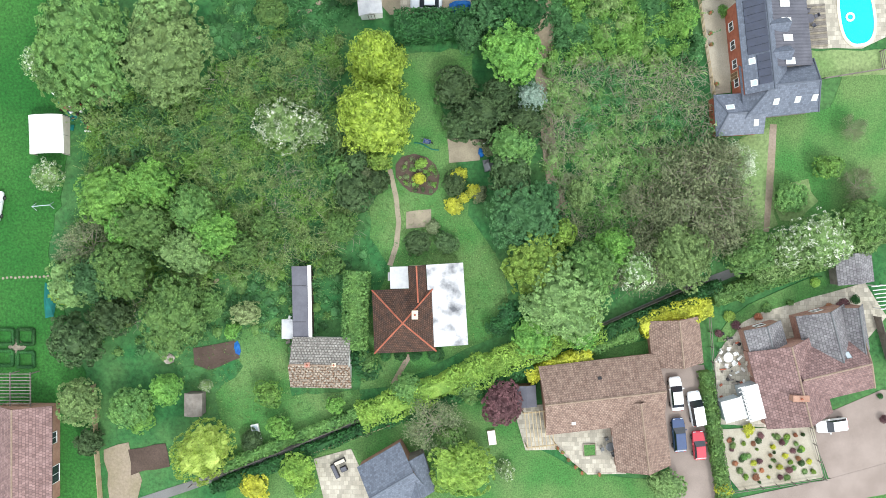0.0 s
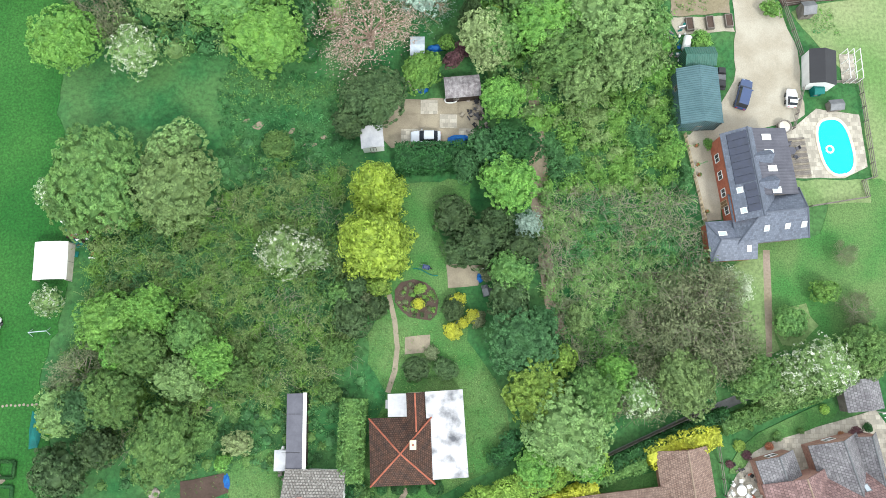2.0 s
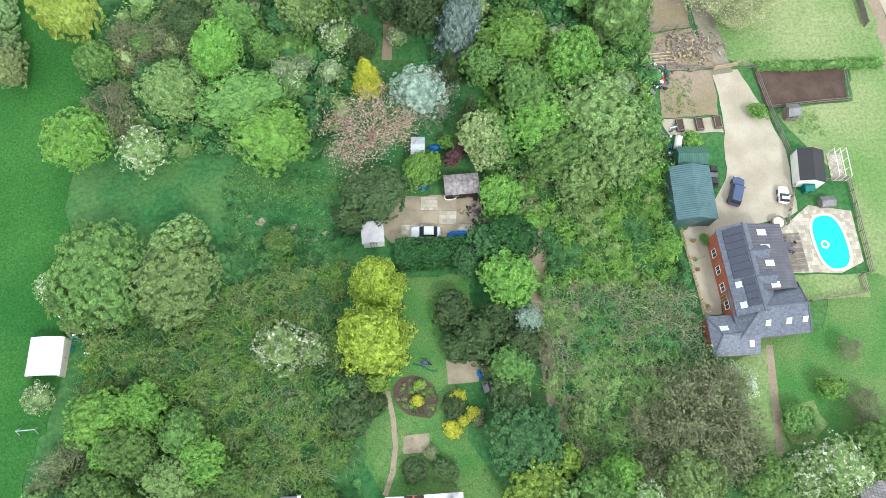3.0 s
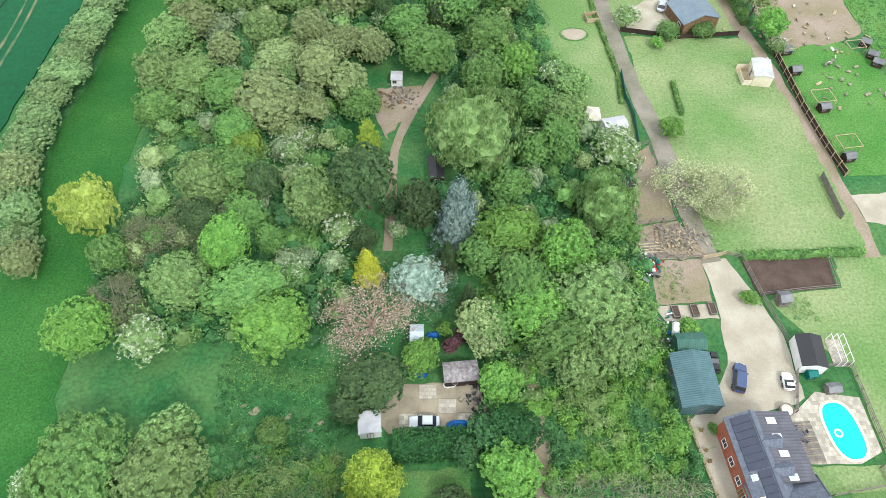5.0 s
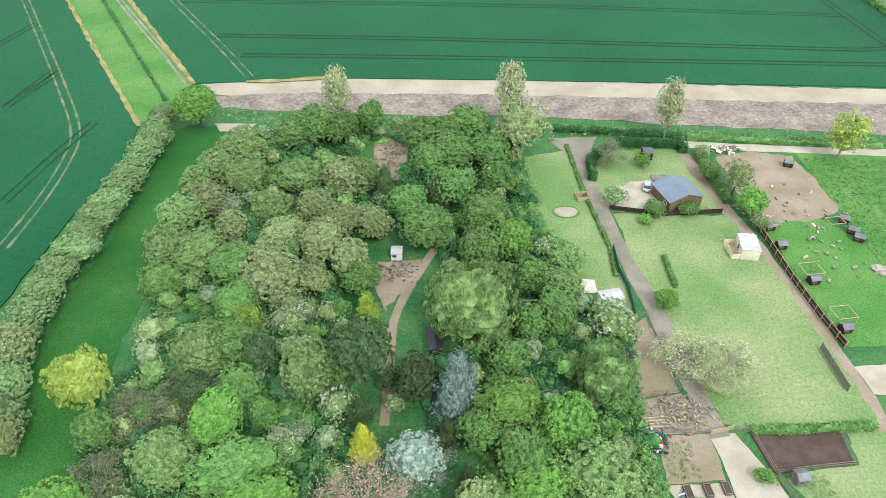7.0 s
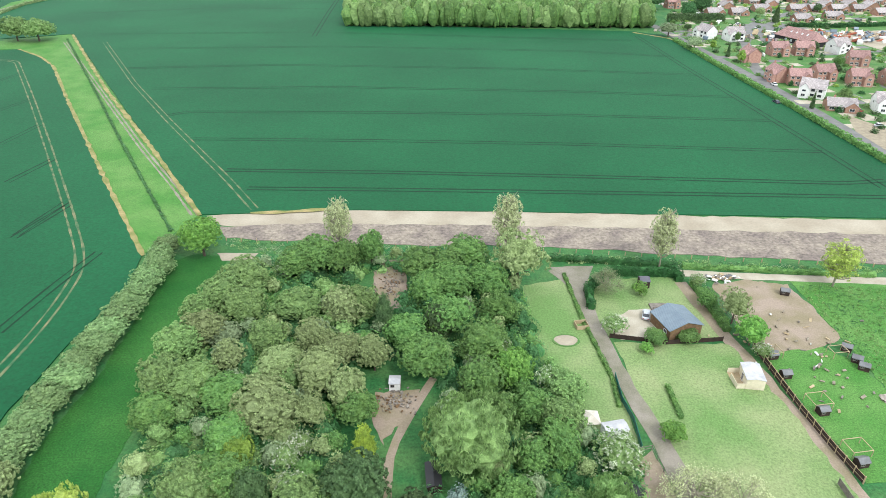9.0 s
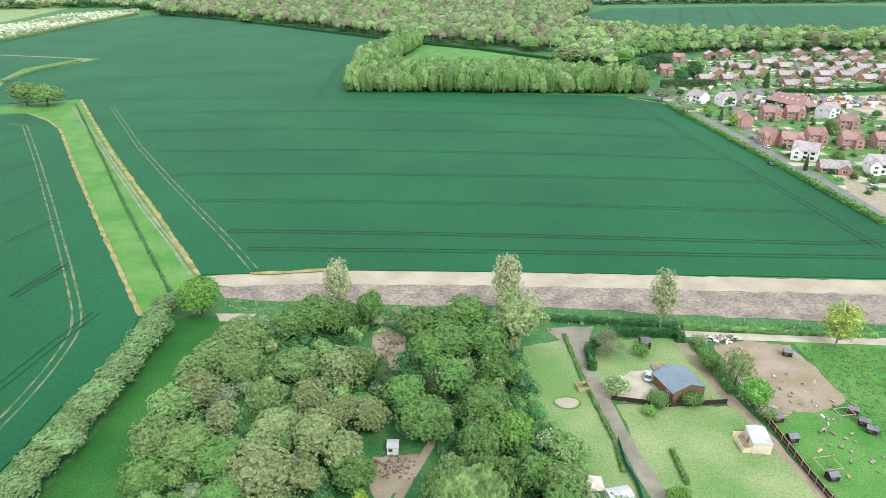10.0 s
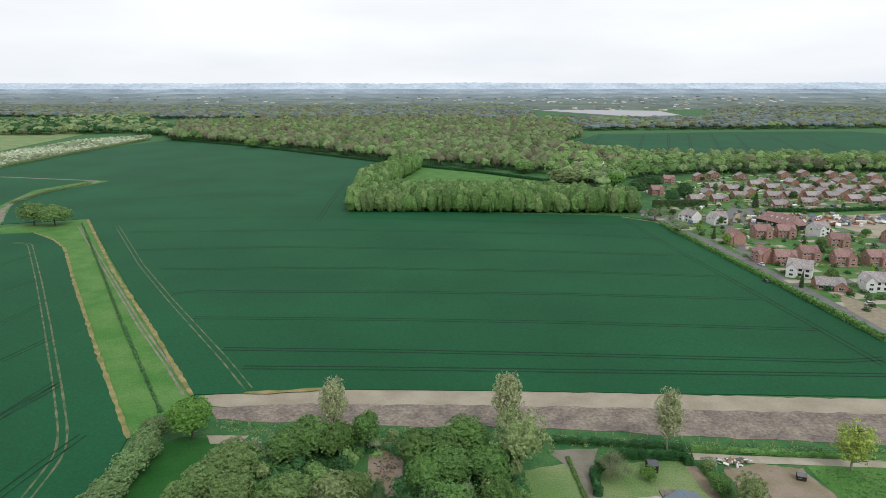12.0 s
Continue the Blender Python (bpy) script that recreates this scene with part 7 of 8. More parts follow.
# ---- the housing estate beyond the field ----
def estate_house(kind):
    t = thing("house", 0, 0, 0, 0, "", "house")
    if kind == "brick":
        b = Block(t, 0, 0, 10, 7.5, 0, 5.0, 7.8, "tile_red", "brick", over=0.4)
        b2 = Block(t, 2.6, -3.4, 4.5, 4.0, 90, 4.6, 6.6, "tile_red", "brick", over=0.3)
        for u in (-3.6, -1.2):
            b.opening("window", 0, u, 0.9, 1.6, 1.2), b.opening("window", 0, u, 3.4, 1.5, 1.1)
        for u in (-3, 0, 3):
            b.opening("window", 2, u, 0.9, 1.5, 1.2), b.opening("window", 2, u, 3.4, 1.4, 1.1)
        b2.opening("window", 3, 0, 0.9, 1.8, 1.2), b2.opening("window", 3, 0, 3.2, 1.6, 1.1)
        b.opening("window", 3, 0, 3.4, 1.2, 1.1), b.opening("door", 0, 0.4 - 0.9, 0.05, 0.9, 2.0, "timber_dark")
        b.chimney(-4.0, 0.3, 1, 0.8, 0.6, 1.2)
    elif kind == "white":
        b = Block(t, 0, 0, 11, 8, 0, 4.8, 8.2, "tile_dull", "white", over=0.4)
        b2 = Block(t, -3, -3.8, 5, 4.5, 90, 4.6, 7.0, "tile_dull", "white", over=0.3)
        for u in (0.5, 3.6):
            b.opening("window", 0, u, 0.9, 1.6, 1.2, "glass_dark", "plastic_black"), b.opening("window", 0, u, 3.2, 1.5, 1.1, "glass_dark", "plastic_black")
        b.opening("window", 3, 0, 3.2, 1.3, 1.1), b2.opening("window", 3, 0, 1.0, 1.8, 1.2), b2.opening("window", 3, 0, 3.2, 1.6, 1.0)
        b.chimney(3, 0.2, 1, 0.8, 0.7, 1.3)
    elif kind == "bungalow":
        b = Block(t, 0, 0, 12, 8, 0, 2.6, 5.2, "tile_dull", "brick_pale", over=0.5)
        b2 = Block(t, 3.4, -4.0, 4.0, 5.5, 90, 2.6, 4.6, "tile_dull", "brick_pale", over=0.3)
        for u in (-4.2, -1.4):
            b.opening("window", 0, u, 0.8, 2.0, 1.3)
        b2.opening("window", 3, 0, 0.8, 2.2, 1.3), b.opening("door", 0, 0.4, 0.05, 0.9, 2.0, "white")
        b.chimney(-3, 0.2, 1, 0.8, 0.6, 0.9)
    else:
        b = Block(t, 0, 0, 8.5, 9.5, 90, 4.8, 7.4, "tile_dull", "brick_pale", over=0.4)
        for u in (-2.6, 0, 2.6):
            b.opening("window", 3, u, 0.8, 1.7, 1.3), b.opening("window", 3, u, 3.2, 1.5, 1.1)
        b.opening("window", 0, 0, 0.9, 1.5, 1.2), b.opening("window", 2, 0, 0.9, 1.5, 1.2), b.chimney(2, 0.2, 1, 0.8, 0.6, 1.0)
    return t


SEEN = {}


def settle(kind, rows, label):
    for x, y, turn in rows:
        if kind not in SEEN:
            ob = SEEN[kind] = estate_house(kind)
            ob.matrix_basis = pose(x, y, 0, 0, 0, turn)
        else:
            ob = copy_thing(SEEN[kind], pose(x, y, 0, 0, 0, turn))
        tagged(ob, label, "house", "estate houses")


settle("brick", [(175.2, 371.7, -82), (172.1, 331.3, -80), (197.1, 385.9, 4), (179.3, 324.4, -10), (211.7, 385.7, -8), (230.2, 362.5, -12), (195.8, 333.1, 6), (209.4, 323.9, -8), (225.4, 323.7, 4), (253, 338.1, 6), (185.2, 543.1, 10), (217.7, 607, 0), (229.8, 291.8, 0), (267.3, 370.2, 0)], "two-storey red-brick house with red-brown tiled roof")
settle("white", [(235.8, 393, 20), (176.4, 303.9, -35), (198.1, 281.8, -15), (187.4, 426, 6), (173, 433.7, -70)], "white-rendered house with dull brown tiled roof")
settle("bungalow", [(207.5, 512.6, 4), (225.3, 512.3, 2), (248.6, 527.9, 6), (276.1, 527.4, 0), (290.8, 527.2, 4), (307.8, 526.9, 0), (323.8, 526.6, 3), (260, 487, 8), (287.4, 496.1, -4), (331.4, 510.5, 10), (342.6, 500.1, 0), (356.7, 494.9, 5), (248.6, 575.7, 0), (257.9, 562.8, 12), (291.2, 588.2, -6), (295.7, 568.5, 3), (324.8, 567.9, 0), (345.7, 574, 6), (357.9, 561.1, -3), (372.6, 560.8, 9), (388, 554.4, 0), (403.1, 548.1, 0), (178.7, 283.8, -14), (373.1, 487.4, 0)], "long bungalow with dull brown tiled roof")
settle("bungalow", [(227.6, 542.4, 90), (267, 550.5, 80), (305.8, 605.4, 85), (330.1, 601.4, 95), (357.5, 608, 90), (376.4, 604.1, 85), (392.5, 600.3, 90), (406.2, 593, 92), (306.8, 543.9, 90), (327.4, 546.5, 88), (340.5, 540.4, 90), (355.7, 534.4, 90)], "bungalow with dull brown tiled roof and gable end")
settle("gable", [(253.2, 624.8, 0), (273.6, 639.9, 5), (294.8, 627.8, -5), (342, 638.7, 0), (365.1, 646.3, 4), (388.4, 637.8, 0), (169.9, 634, 0), (148.4, 619.2, 10), (400.1, 629.8, 0), (419.7, 621.7, 0)], "brick house with broad gabled roof")
t = thing("black_barn", 239.1, 432.5, 0, 0, "long black-boarded barn with hipped red-brown roof", "barn")
b = Block(t, 226.3, 417.9, 29.2, 12, -67.6, 3.4, 8.0, "tile_red", "black_board", hip=(0.6, 0.8), over=0.6)
for u in (-6, -2, 2, 6):
    b.opening("window", 0, u, 0.8, 1.6, 1.4, "glass_pale", "white"), b.panel("roof_window", u, 3, 0.9, 1.2, -1, "glass_pale", "", frame_mat="white")
t = thing("oast_house", 165.3, 641.9, 0, 0, "oast house with a white-tipped conical roof", "house")
part("roundel", Soup().tube((0, 0, 0), (0, 0, 7), 3, 3, 20).mesh("roundel", ["brick_pale"]), t)
part("roof", Soup().tube((0, 0, 7), (0, 0, 14), 3.3, 0.5, 20).mesh("roof", ["tile_red"]), t)
part("cowl", Soup().tube((0, 0, 14), (0.4, 0, 17), 0.9, 0.1, 10).mesh("cowl", ["white"]), t)
for k, (x, y, a) in enumerate(((213.6, 438.7, 70), (212.5, 433, 70), (212.7, 429.2, 70), (212.3, 423.8, 70), (216.6, 448.5, 70), (215.1, 456.7, 30), (229.2, 448.3, 0), (167, 322.5, 95), (154.8, 293, 95), (185.1, 279.5, 20), (182.7, 260.1, 0), (300.8, 524.3, 0), (210.4, 474.1, 10), (212.4, 385.7, 40))):
    car(x, y, a, ("car_silver", "car_navy", "car_white", "car_black", "car_red")[k % 5], "car parked on the housing estate")
car(198.6, 452.9, 10, "car_white", "large white van in the estate car park", 6.0, 2.1, 2.6, 1)
rng = np.random.default_rng(77)
area = [(152.6, 426.6), (169.8, 503.1), (221.9, 606.9), (280.4, 673.2), (518.4, 677.7), (365.6, 471.4), (272.1, 468.6), (247.7, 417.8), (290.3, 369.8), (198.6, 246), (173.8, 236.8), (168.6, 296.5), (164.4, 377.6)]
scrub("garden_shrubs", area, 10, 1.7, 2.2, ["mid", "deep", "olive", "dark", "lime"], "shrubs and hedges between the houses", 78, per=60, leaf=0.5)
spots = scatter(area, 24, rng)
for k, (colour, n) in enumerate((("mid", 22), ("dark", 14), ("olive", 14), ("lime", 6), ("white", 6))):
    pick = spots[rng.permutation(len(spots))[:n]]
    grow("round", colour, [(float(x), float(y), float(rng.uniform(1.8, 3.6)), float(rng.uniform(4, 8))) for x, y in pick], "in an estate garden", "estate trees", 1)
grow("round", "ivy", [(201, 521.3, 6.8, 14), (183.9, 500.9, 5.7, 12), (167.6, 536.9, 9.3, 14), (189.5, 573.2, 9.9, 13)], "at the village edge", "estate trees", 1)
grow("round", "tan", [(119.8, 598.5, 16, 16), (239.8, 507.5, 3.5, 6)], "at the village edge", "estate trees", 1)
grow("round", "bright", [(162.6, 587.9, 9.1, 13)], "at the village edge", "estate trees", 1)
grow("airy", "grey", [(149.3, 435.1, 6.8, 9), (152.9, 397.6, 5.9, 8)], "beside the road", "estate trees", 1)
grow("cone", "dark", [(239.7, 481.9, 2.9, 12), (166.9, 381.3, 1.5, 8), (166.9, 284.6, 1.2, 8)], "in an estate garden", "estate trees", 1)
hedge([(165.2, 488.6), (205.6, 487.9)], 4, 5, "dark", "tall clipped dark hedge beside the road", 31, dense=3, leaf=0.6)
hedge([(242.4, 466.9), (273.8, 464.2), (331.7, 472), (389.7, 475.5)], 3, 2.5, "deep", "long green hedge behind the bungalows", 32, dense=3, leaf=0.5, ragged=0.4)
hedge([(-43.7, 762.9), (-272.5, 985.7), (-427.5, 1098.9)], 3, 2.5, "deep", "hedge along the far field edge", 33, dense=1.5, leaf=0.7, ragged=0.6)
hedge([(134.2, 591), (43.2, 691), (-13.9, 735.7)], 3, 2.5, "deep", "hedge along the pasture edge", 34, dense=1.5, leaf=0.7, ragged=0.6)
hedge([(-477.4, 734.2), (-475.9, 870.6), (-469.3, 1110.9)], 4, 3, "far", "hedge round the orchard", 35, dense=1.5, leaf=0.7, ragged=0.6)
grow("round", "alder", [(-262.2, 967.7, 10.6, 14), (-228.3, 961.7, 8.9, 12), (94.4, 676.8, 9.9, 15), (309, 708.5, 10.3, 16), (325.5, 697.4, 9, 15), (364, 702.5, 10.3, 18), (392.6, 712.3, 9.8, 16), (424.9, 706.5, 17, 17), (478.3, 699.9, 10.3, 16), (-42.7, 747, 8.3, 12)], "at the far field's edge", "far trees", 1)
for k, (x, y) in enumerate(scatter(area, 12, rng)):
    w = float(rng.uniform(3.5, 7))
    patch("drive", [(x - w, y - 3), (x + w, y - 2.5), (x + w * 0.8, y + 3), (x - w, y + 2.6)], 0.05, "gravel" if k % 3 else "asphalt", "pale paved drive between houses", wobble=0.3)
# building materials on the open plot
rubble("building_materials", *(278.6, 431.9), 130, 26, 300, 3.0, ["white", "rubble", "terracotta", "steel_blue", "timber_pale"], "stacks of building materials on bare ground", "building materials", 61)

rubble("estate_clutter", *(298.2, 541.2), 330, 190, 160, 2.6, ["white", "gravel", "steel_grey", "cream"], "garden sheds, vehicles and bins between the houses", "estate clutter", 62)

# ---- distance ----
patch("poly_tunnels", [(359.4, 2273), (512.7, 2317.1), (743.3, 2216), (705.8, 1903.9), (533.5, 1843.2)], 3, "flat_white", "far field under pale plastic tunnels", category="field")
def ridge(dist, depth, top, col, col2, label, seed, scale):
    """A long low wooded hill across the distance; col and col2 include its painted haze."""
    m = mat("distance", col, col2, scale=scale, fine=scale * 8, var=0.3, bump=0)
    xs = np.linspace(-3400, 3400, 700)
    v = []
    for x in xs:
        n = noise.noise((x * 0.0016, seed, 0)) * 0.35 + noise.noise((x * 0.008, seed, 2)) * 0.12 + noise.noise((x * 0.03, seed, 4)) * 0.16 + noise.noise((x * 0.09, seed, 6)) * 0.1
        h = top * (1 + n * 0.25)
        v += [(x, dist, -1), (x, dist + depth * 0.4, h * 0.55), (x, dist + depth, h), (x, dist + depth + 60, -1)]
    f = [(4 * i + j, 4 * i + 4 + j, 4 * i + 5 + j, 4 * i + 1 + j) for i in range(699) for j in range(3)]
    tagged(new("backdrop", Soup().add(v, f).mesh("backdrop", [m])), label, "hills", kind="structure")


# each farther hill is painted paler and bluer, as haze would make it
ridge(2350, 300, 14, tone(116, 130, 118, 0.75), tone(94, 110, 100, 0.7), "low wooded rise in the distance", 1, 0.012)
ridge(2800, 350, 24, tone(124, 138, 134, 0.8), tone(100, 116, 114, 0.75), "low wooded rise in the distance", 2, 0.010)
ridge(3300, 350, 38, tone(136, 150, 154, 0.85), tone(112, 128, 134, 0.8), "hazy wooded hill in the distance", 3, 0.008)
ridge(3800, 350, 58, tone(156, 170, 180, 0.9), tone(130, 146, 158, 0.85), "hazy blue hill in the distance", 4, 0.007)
ridge(4350, 300, 94, tone(184, 198, 210, 1.0), tone(164, 180, 194, 0.95), "hills on the horizon painted pale blue with haze", 5, 0.006)
rng = np.random.default_rng(12)
s = Soup()
for k in range(300):
    d = rng.uniform(2250, 3300)
    x = d * (rng.uniform(-0.7, 0.7) if k % 3 else rng.normal(0.28, 0.1))
    z = 2 + max(0, (d - 2350) / 950) * 26
    w, h = rng.uniform(3, 9), rng.uniform(2, 4.5)
    s.box(x - w, d, z, x + w, d + 8, z + h, int(rng.integers(3)))
tagged(new("far_town", s.mesh("far_town", ["white", "cream", "tile_dull"])), "scattered far pale houses and sheds", "town", kind="stuff")
# ---- trees ----
grow("round", "mid", [(-46.2, 25.5, 6.9, 9), (-49, 22.1, 4.4, 7), (-35.2, -9.5, 4.4, 7), (-41.9, -3.6, 4, 8), (-32.8, 4.2, 3.3, 6), (-13.7, 2, 2.1, 4), (-39.5, 2.3, 3.5, 7), (-41.9, -21.7, 3, 4), (-23, 30.8, 2.2, 4), (18.8, -3.5, 3.7, 8), (8.7, 12.7, 3, 6)], "in the overgrown gardens", "garden trees")
grow("round", "olive", [(-35.8, 24.4, 6, 9), (-36.3, 29.3, 4, 8), (15.4, -7.2, 5.4, 9), (17.8, 6.5, 1.9, 4), (-48.7, -21.3, 3, 4), (-33.9, -1, 3.3, 6), (-48.8, -5.1, 3.3, 6), (29.7, -32.4, 2.3, 3), (30.7, -1.7, 4, 7)], "in the overgrown gardens", "garden trees")
grow("round", "bright", [(-43.2, 6.4, 4.2, 7), (-38.7, 7.5, 3.3, 6), (8.6, 24.5, 4.1, 8), (-30.2, 1.2, 3.1, 6), (18.2, -11.9, 2.3, 4), (11.8, -11.9, 2.8, 4), (-41.3, 2.7, 3.3, 6), (-42.3, -2.9, 2.2, 5), (22, -0.6, 2.6, 6), (51.1, 10.4, 1.8, 3), (-23.6, -20.1, 1.9, 3), (-22.1, -24.7, 1.7, 3), (-14.8, -21.7, 1.3, 2.4), (-37.3, -19.6, 2.3, 3), (-41.1, -23, 2.3, 3), (-28.7, -11.7, 1.1, 2)], "beside the gardens", "garden trees")
grow("round", "lime", [(11.6, -2.8, 4.2, 7), (15.5, 1.2, 2, 5), (-8.8, 11, 1.6, 3), (-3.2, 10.8, 0.8, 1.2), (-50.9, -6.7, 1.5, 4), (2.1, -29.6, 3.9, 6), (-19.7, -29.9, 2.3, 4), (-18.7, -32.5, 1.5, 3)], "beside the gardens", "garden trees")
grow("shrub", "yellow", [(-25.6, -32.6, 2.1, 3), (-3.5, 8.8, 0.8, 1.2), (3.9, 7.1, 1, 1.8), (1.2, 5.1, 1.2, 1.6), (1.9, 9.2, 1.1, 2), (2.5, 6.2, 0.8, 1.4), (37.7, -33.3, 1.1, 1.8), (41.2, -25.2, 0.8, 1)], "in the garden", "garden shrubs")
grow("shrub", "haw", [(6.2, 13.2, 1.4, 2), (-10.6, 9.4, 1.4, 2.4), (-1.6, 2.2, 1.0, 1.2), (4.6, 6.6, 1.1, 1.6)], "in the garden", "garden shrubs", 1)
grow("weeping", "willow", [(-31.7, -27.4, 4.2, 6), (-57.6, 66.9, 4.8, 11)], "with feathery yellow-green foliage", "garden trees")
grow("shrub", "dark", [(1.3, 20.7, 2.7, 4), (4.7, 16.8, 3.5, 5), (2.1, 15.5, 2.2, 4), (6.9, 18.7, 2.6, 5), (10.2, 16.1, 2.8, 5), (8.7, 8.6, 3.1, 6), (1.3, 8.1, 1.7, 2.4), (-3.6, 0.1, 1.7, 2.2), (0.2, 0.1, 1.5, 2), (-11.8, 11, 1.9, 4), (-12.2, 7.2, 2.7, 4), (-9.2, 8.3, 1.8, 3), (-48.8, -12.9, 3.5, 6), (-44.2, -9.6, 2.6, 5), (-47.9, -26.8, 1.9, 3), (7.3, 20.2, 2.2, 5), (-10.5, -25, 1.1, 2), (-26.1, -26.6, 1.5, 2)], "in the shady garden border", "garden shrubs")
grow("round", "ivy", [(10.1, 3.4, 4.8, 7), (12.9, 6.1, 2.2, 5), (-45.5, -4.3, 3.3, 7), (6.8, 29.6, 3.3, 6), (3.2, 27.6, 2.2, 5)], "beside the lawn", "garden trees")
grow("round", "deep", [(8.6, -9.8, 1.9, 2), (7.1, -11.3, 1.5, 2), (9, 29.8, 4, 7), (5.4, 31.5, 1.9, 4), (-11.2, -15.8, 1.9, 2.4), (-10.1, -17, 1.5, 2)], "at the lawn's edge", "garden shrubs")
grow("cone", "gold", [(-9.3, 16.6, 5.6, 13)], "towering over the garden", "garden trees", 1)
grow("cone", "gold", [(-8.9, 23.6, 4.3, 14)], "with golden foliage", "garden trees", 1)
grow("cone", "gold", [(-13.1, 84.3, 2.6, 8)], "with golden foliage", "garden trees", 1)
grow("cone", "yellow", [(-11.5, 56.7, 2.7, 8)], "with golden foliage", "garden trees", 1)
grow("airy", "white", [(-21.2, 15.5, 3.9, 6), (-17.4, 15.1, 2.3, 5), (-53.3, 23.6, 2.6, 5), (-52.7, 9.1, 2.3, 4), (49.3, 0.5, 4.1, 6), (25, -3.6, 3, 6), (-32.3, -19.2, 1, 1.6), (-26.1, 81.3, 3, 6), (-24, 84.4, 2.6, 6), (-24.1, 74.9, 2.9, 6), (-16.2, 63.8, 3.2, 6), (-23, 55.7, 2.5, 5), (-43.6, 44.4, 4.1, 6), (21.7, 101.4, 2.7, 6), (13.4, 111.3, 2.7, 6), (31.1, 80.9, 5.1, 7), (39.9, 119.9, 3.1, 5), (69.2, 110.9, 2.1, 4), (-7.2, 64.6, 1.8, 4), (65.2, 139.1, 2.2, 4)], "in spring blossom", "blossom trees")
grow("twiggy", "haw", [(33.5, 6.3, 6.7, 9), (27.7, 4.9, 4, 7), (35.2, 9.6, 4, 8), (25.2, -2.8, 4, 7), (-1.3, -24, 3.7, 6), (36.9, 2.3, 4, 7), (31, 2.3, 4, 7), (54.4, 15.4, 1.6, 4), (55.2, 7.6, 2.3, 4), (-47.2, -0.6, 4.1, 6), (-40.1, 65.9, 5.5, 7), (-47.2, 62.6, 4.9, 7), (-49.2, 50.7, 4.5, 7), (42.1, 137.9, 4.1, 7)], "with fine grey branches", "twiggy trees")
grow("twiggy", "white", [(38.6, 10.4, 2.6, 6)], "with pale buds in the grass", "twiggy trees")
grow("twiggy", "poplar", [(42.4, 74.1, 5.1, 7), (49, 72.2, 4.5, 7), (46.1, 69.5, 3.3, 5)], "in the grass", "twiggy trees")
grow("bare", "pink", [(-10.4, 46.6, 7.2, 13)], "over the yard", "twiggy trees", 1)
grow("bare", "silver", [(-3.4, 53, 4.9, 11)], "with drooping silver needles", "twiggy trees", 1)
grow("airy", "silver", [(-3.4, 52.8, 4.4, 9), (11.4, 19.3, 2.2, 5)], "with silver-grey foliage", "garden trees", 1)
grow("round", "purple", [(7.7, -21.3, 3, 4), (1.4, 43.4, 1.3, 4), (3.1, 45.6, 1.4, 3)], "beside the terrace", "garden trees", 2)
grow("round", "white", [(8.2, -30.6, 1.3, 1.6), (45.9, -0.6, 3, 4)], "on the lawn", "garden shrubs", 1)
grow("cone", "blue", [(2.8, 64.5, 4.9, 13)], "in the wood", "wood trees", 1)
grow("round", "dark", [(-12.4, 70.9, 5.2, 12), (-3.5, 66.9, 3.8, 9), (-29.8, 72.4, 2.9, 8), (-39.5, 65.3, 3.6, 7), (-12.5, 62, 2.2, 5), (0.5, 118.7, 3.4, 7), (-8.4, 69.3, 1.9, 4)], "in the wood", "wood trees")
grow("cone", "dark", [(4.1, 49.8, 2.4, 8), (-11.8, 121.5, 3.3, 9), (1, 57.9, 2.2, 7)], "in the wood", "wood trees", 1)
grow("weeping", "olive", [(5.2, 81.8, 8.7, 12), (26.9, 66.6, 4.6, 9), (27.1, 70.7, 3.8, 8)], "in the wood", "wood trees")
grow("round", "bright", [(10.8, 62.2, 4.9, 8), (19.2, 58.4, 4.6, 8), (14.5, 47.4, 5.2, 7), (-24.4, 45.7, 5.5, 8), (-52.8, 45.4, 4.9, 7), (-63.2, 156.4, 5.7, 10), (68.7, 115.7, 3.6, 6), (15.4, 102.4, 4.1, 8), (-34, 60, 4.3, 8), (43, 88.1, 2.4, 3), (-41.2, 57, 1.7, 4), (45.3, 113.4, 1.5, 2), (50, 136, 2, 3), (-0.1, 118.5, 2.5, 6)], "at the edge of the wood", "wood trees")
grow("round", "mid", [(-36.5, 83.8, 4.3, 8), (-35.1, 75, 4.6, 8), (-28.7, 51.1, 5.9, 8), (-52.3, 58.8, 3.5, 6), (-31.9, 65.8, 3.7, 7), (-27.6, 61.8, 2.5, 6), (12.6, 52.9, 4.4, 7), (28.3, 47.6, 4, 6), (6.2, 58.3, 3.5, 6), (-30.5, 148.2, 6.4, 8), (-35.8, 145.2, 5.3, 7), (-24, 146.7, 4.6, 8), (-17.2, 150.4, 3.6, 9), (-40.3, 95.9, 4.7, 7), (-52.1, 91.3, 4.5, 7), (-14.9, 93.1, 4.1, 6), (-2.5, 106.2, 5.5, 8), (-6.9, 115.7, 4.3, 7), (7.8, 147.8, 6, 8), (3.3, 134.8, 5.7, 8)], "in the wood", "wood trees")
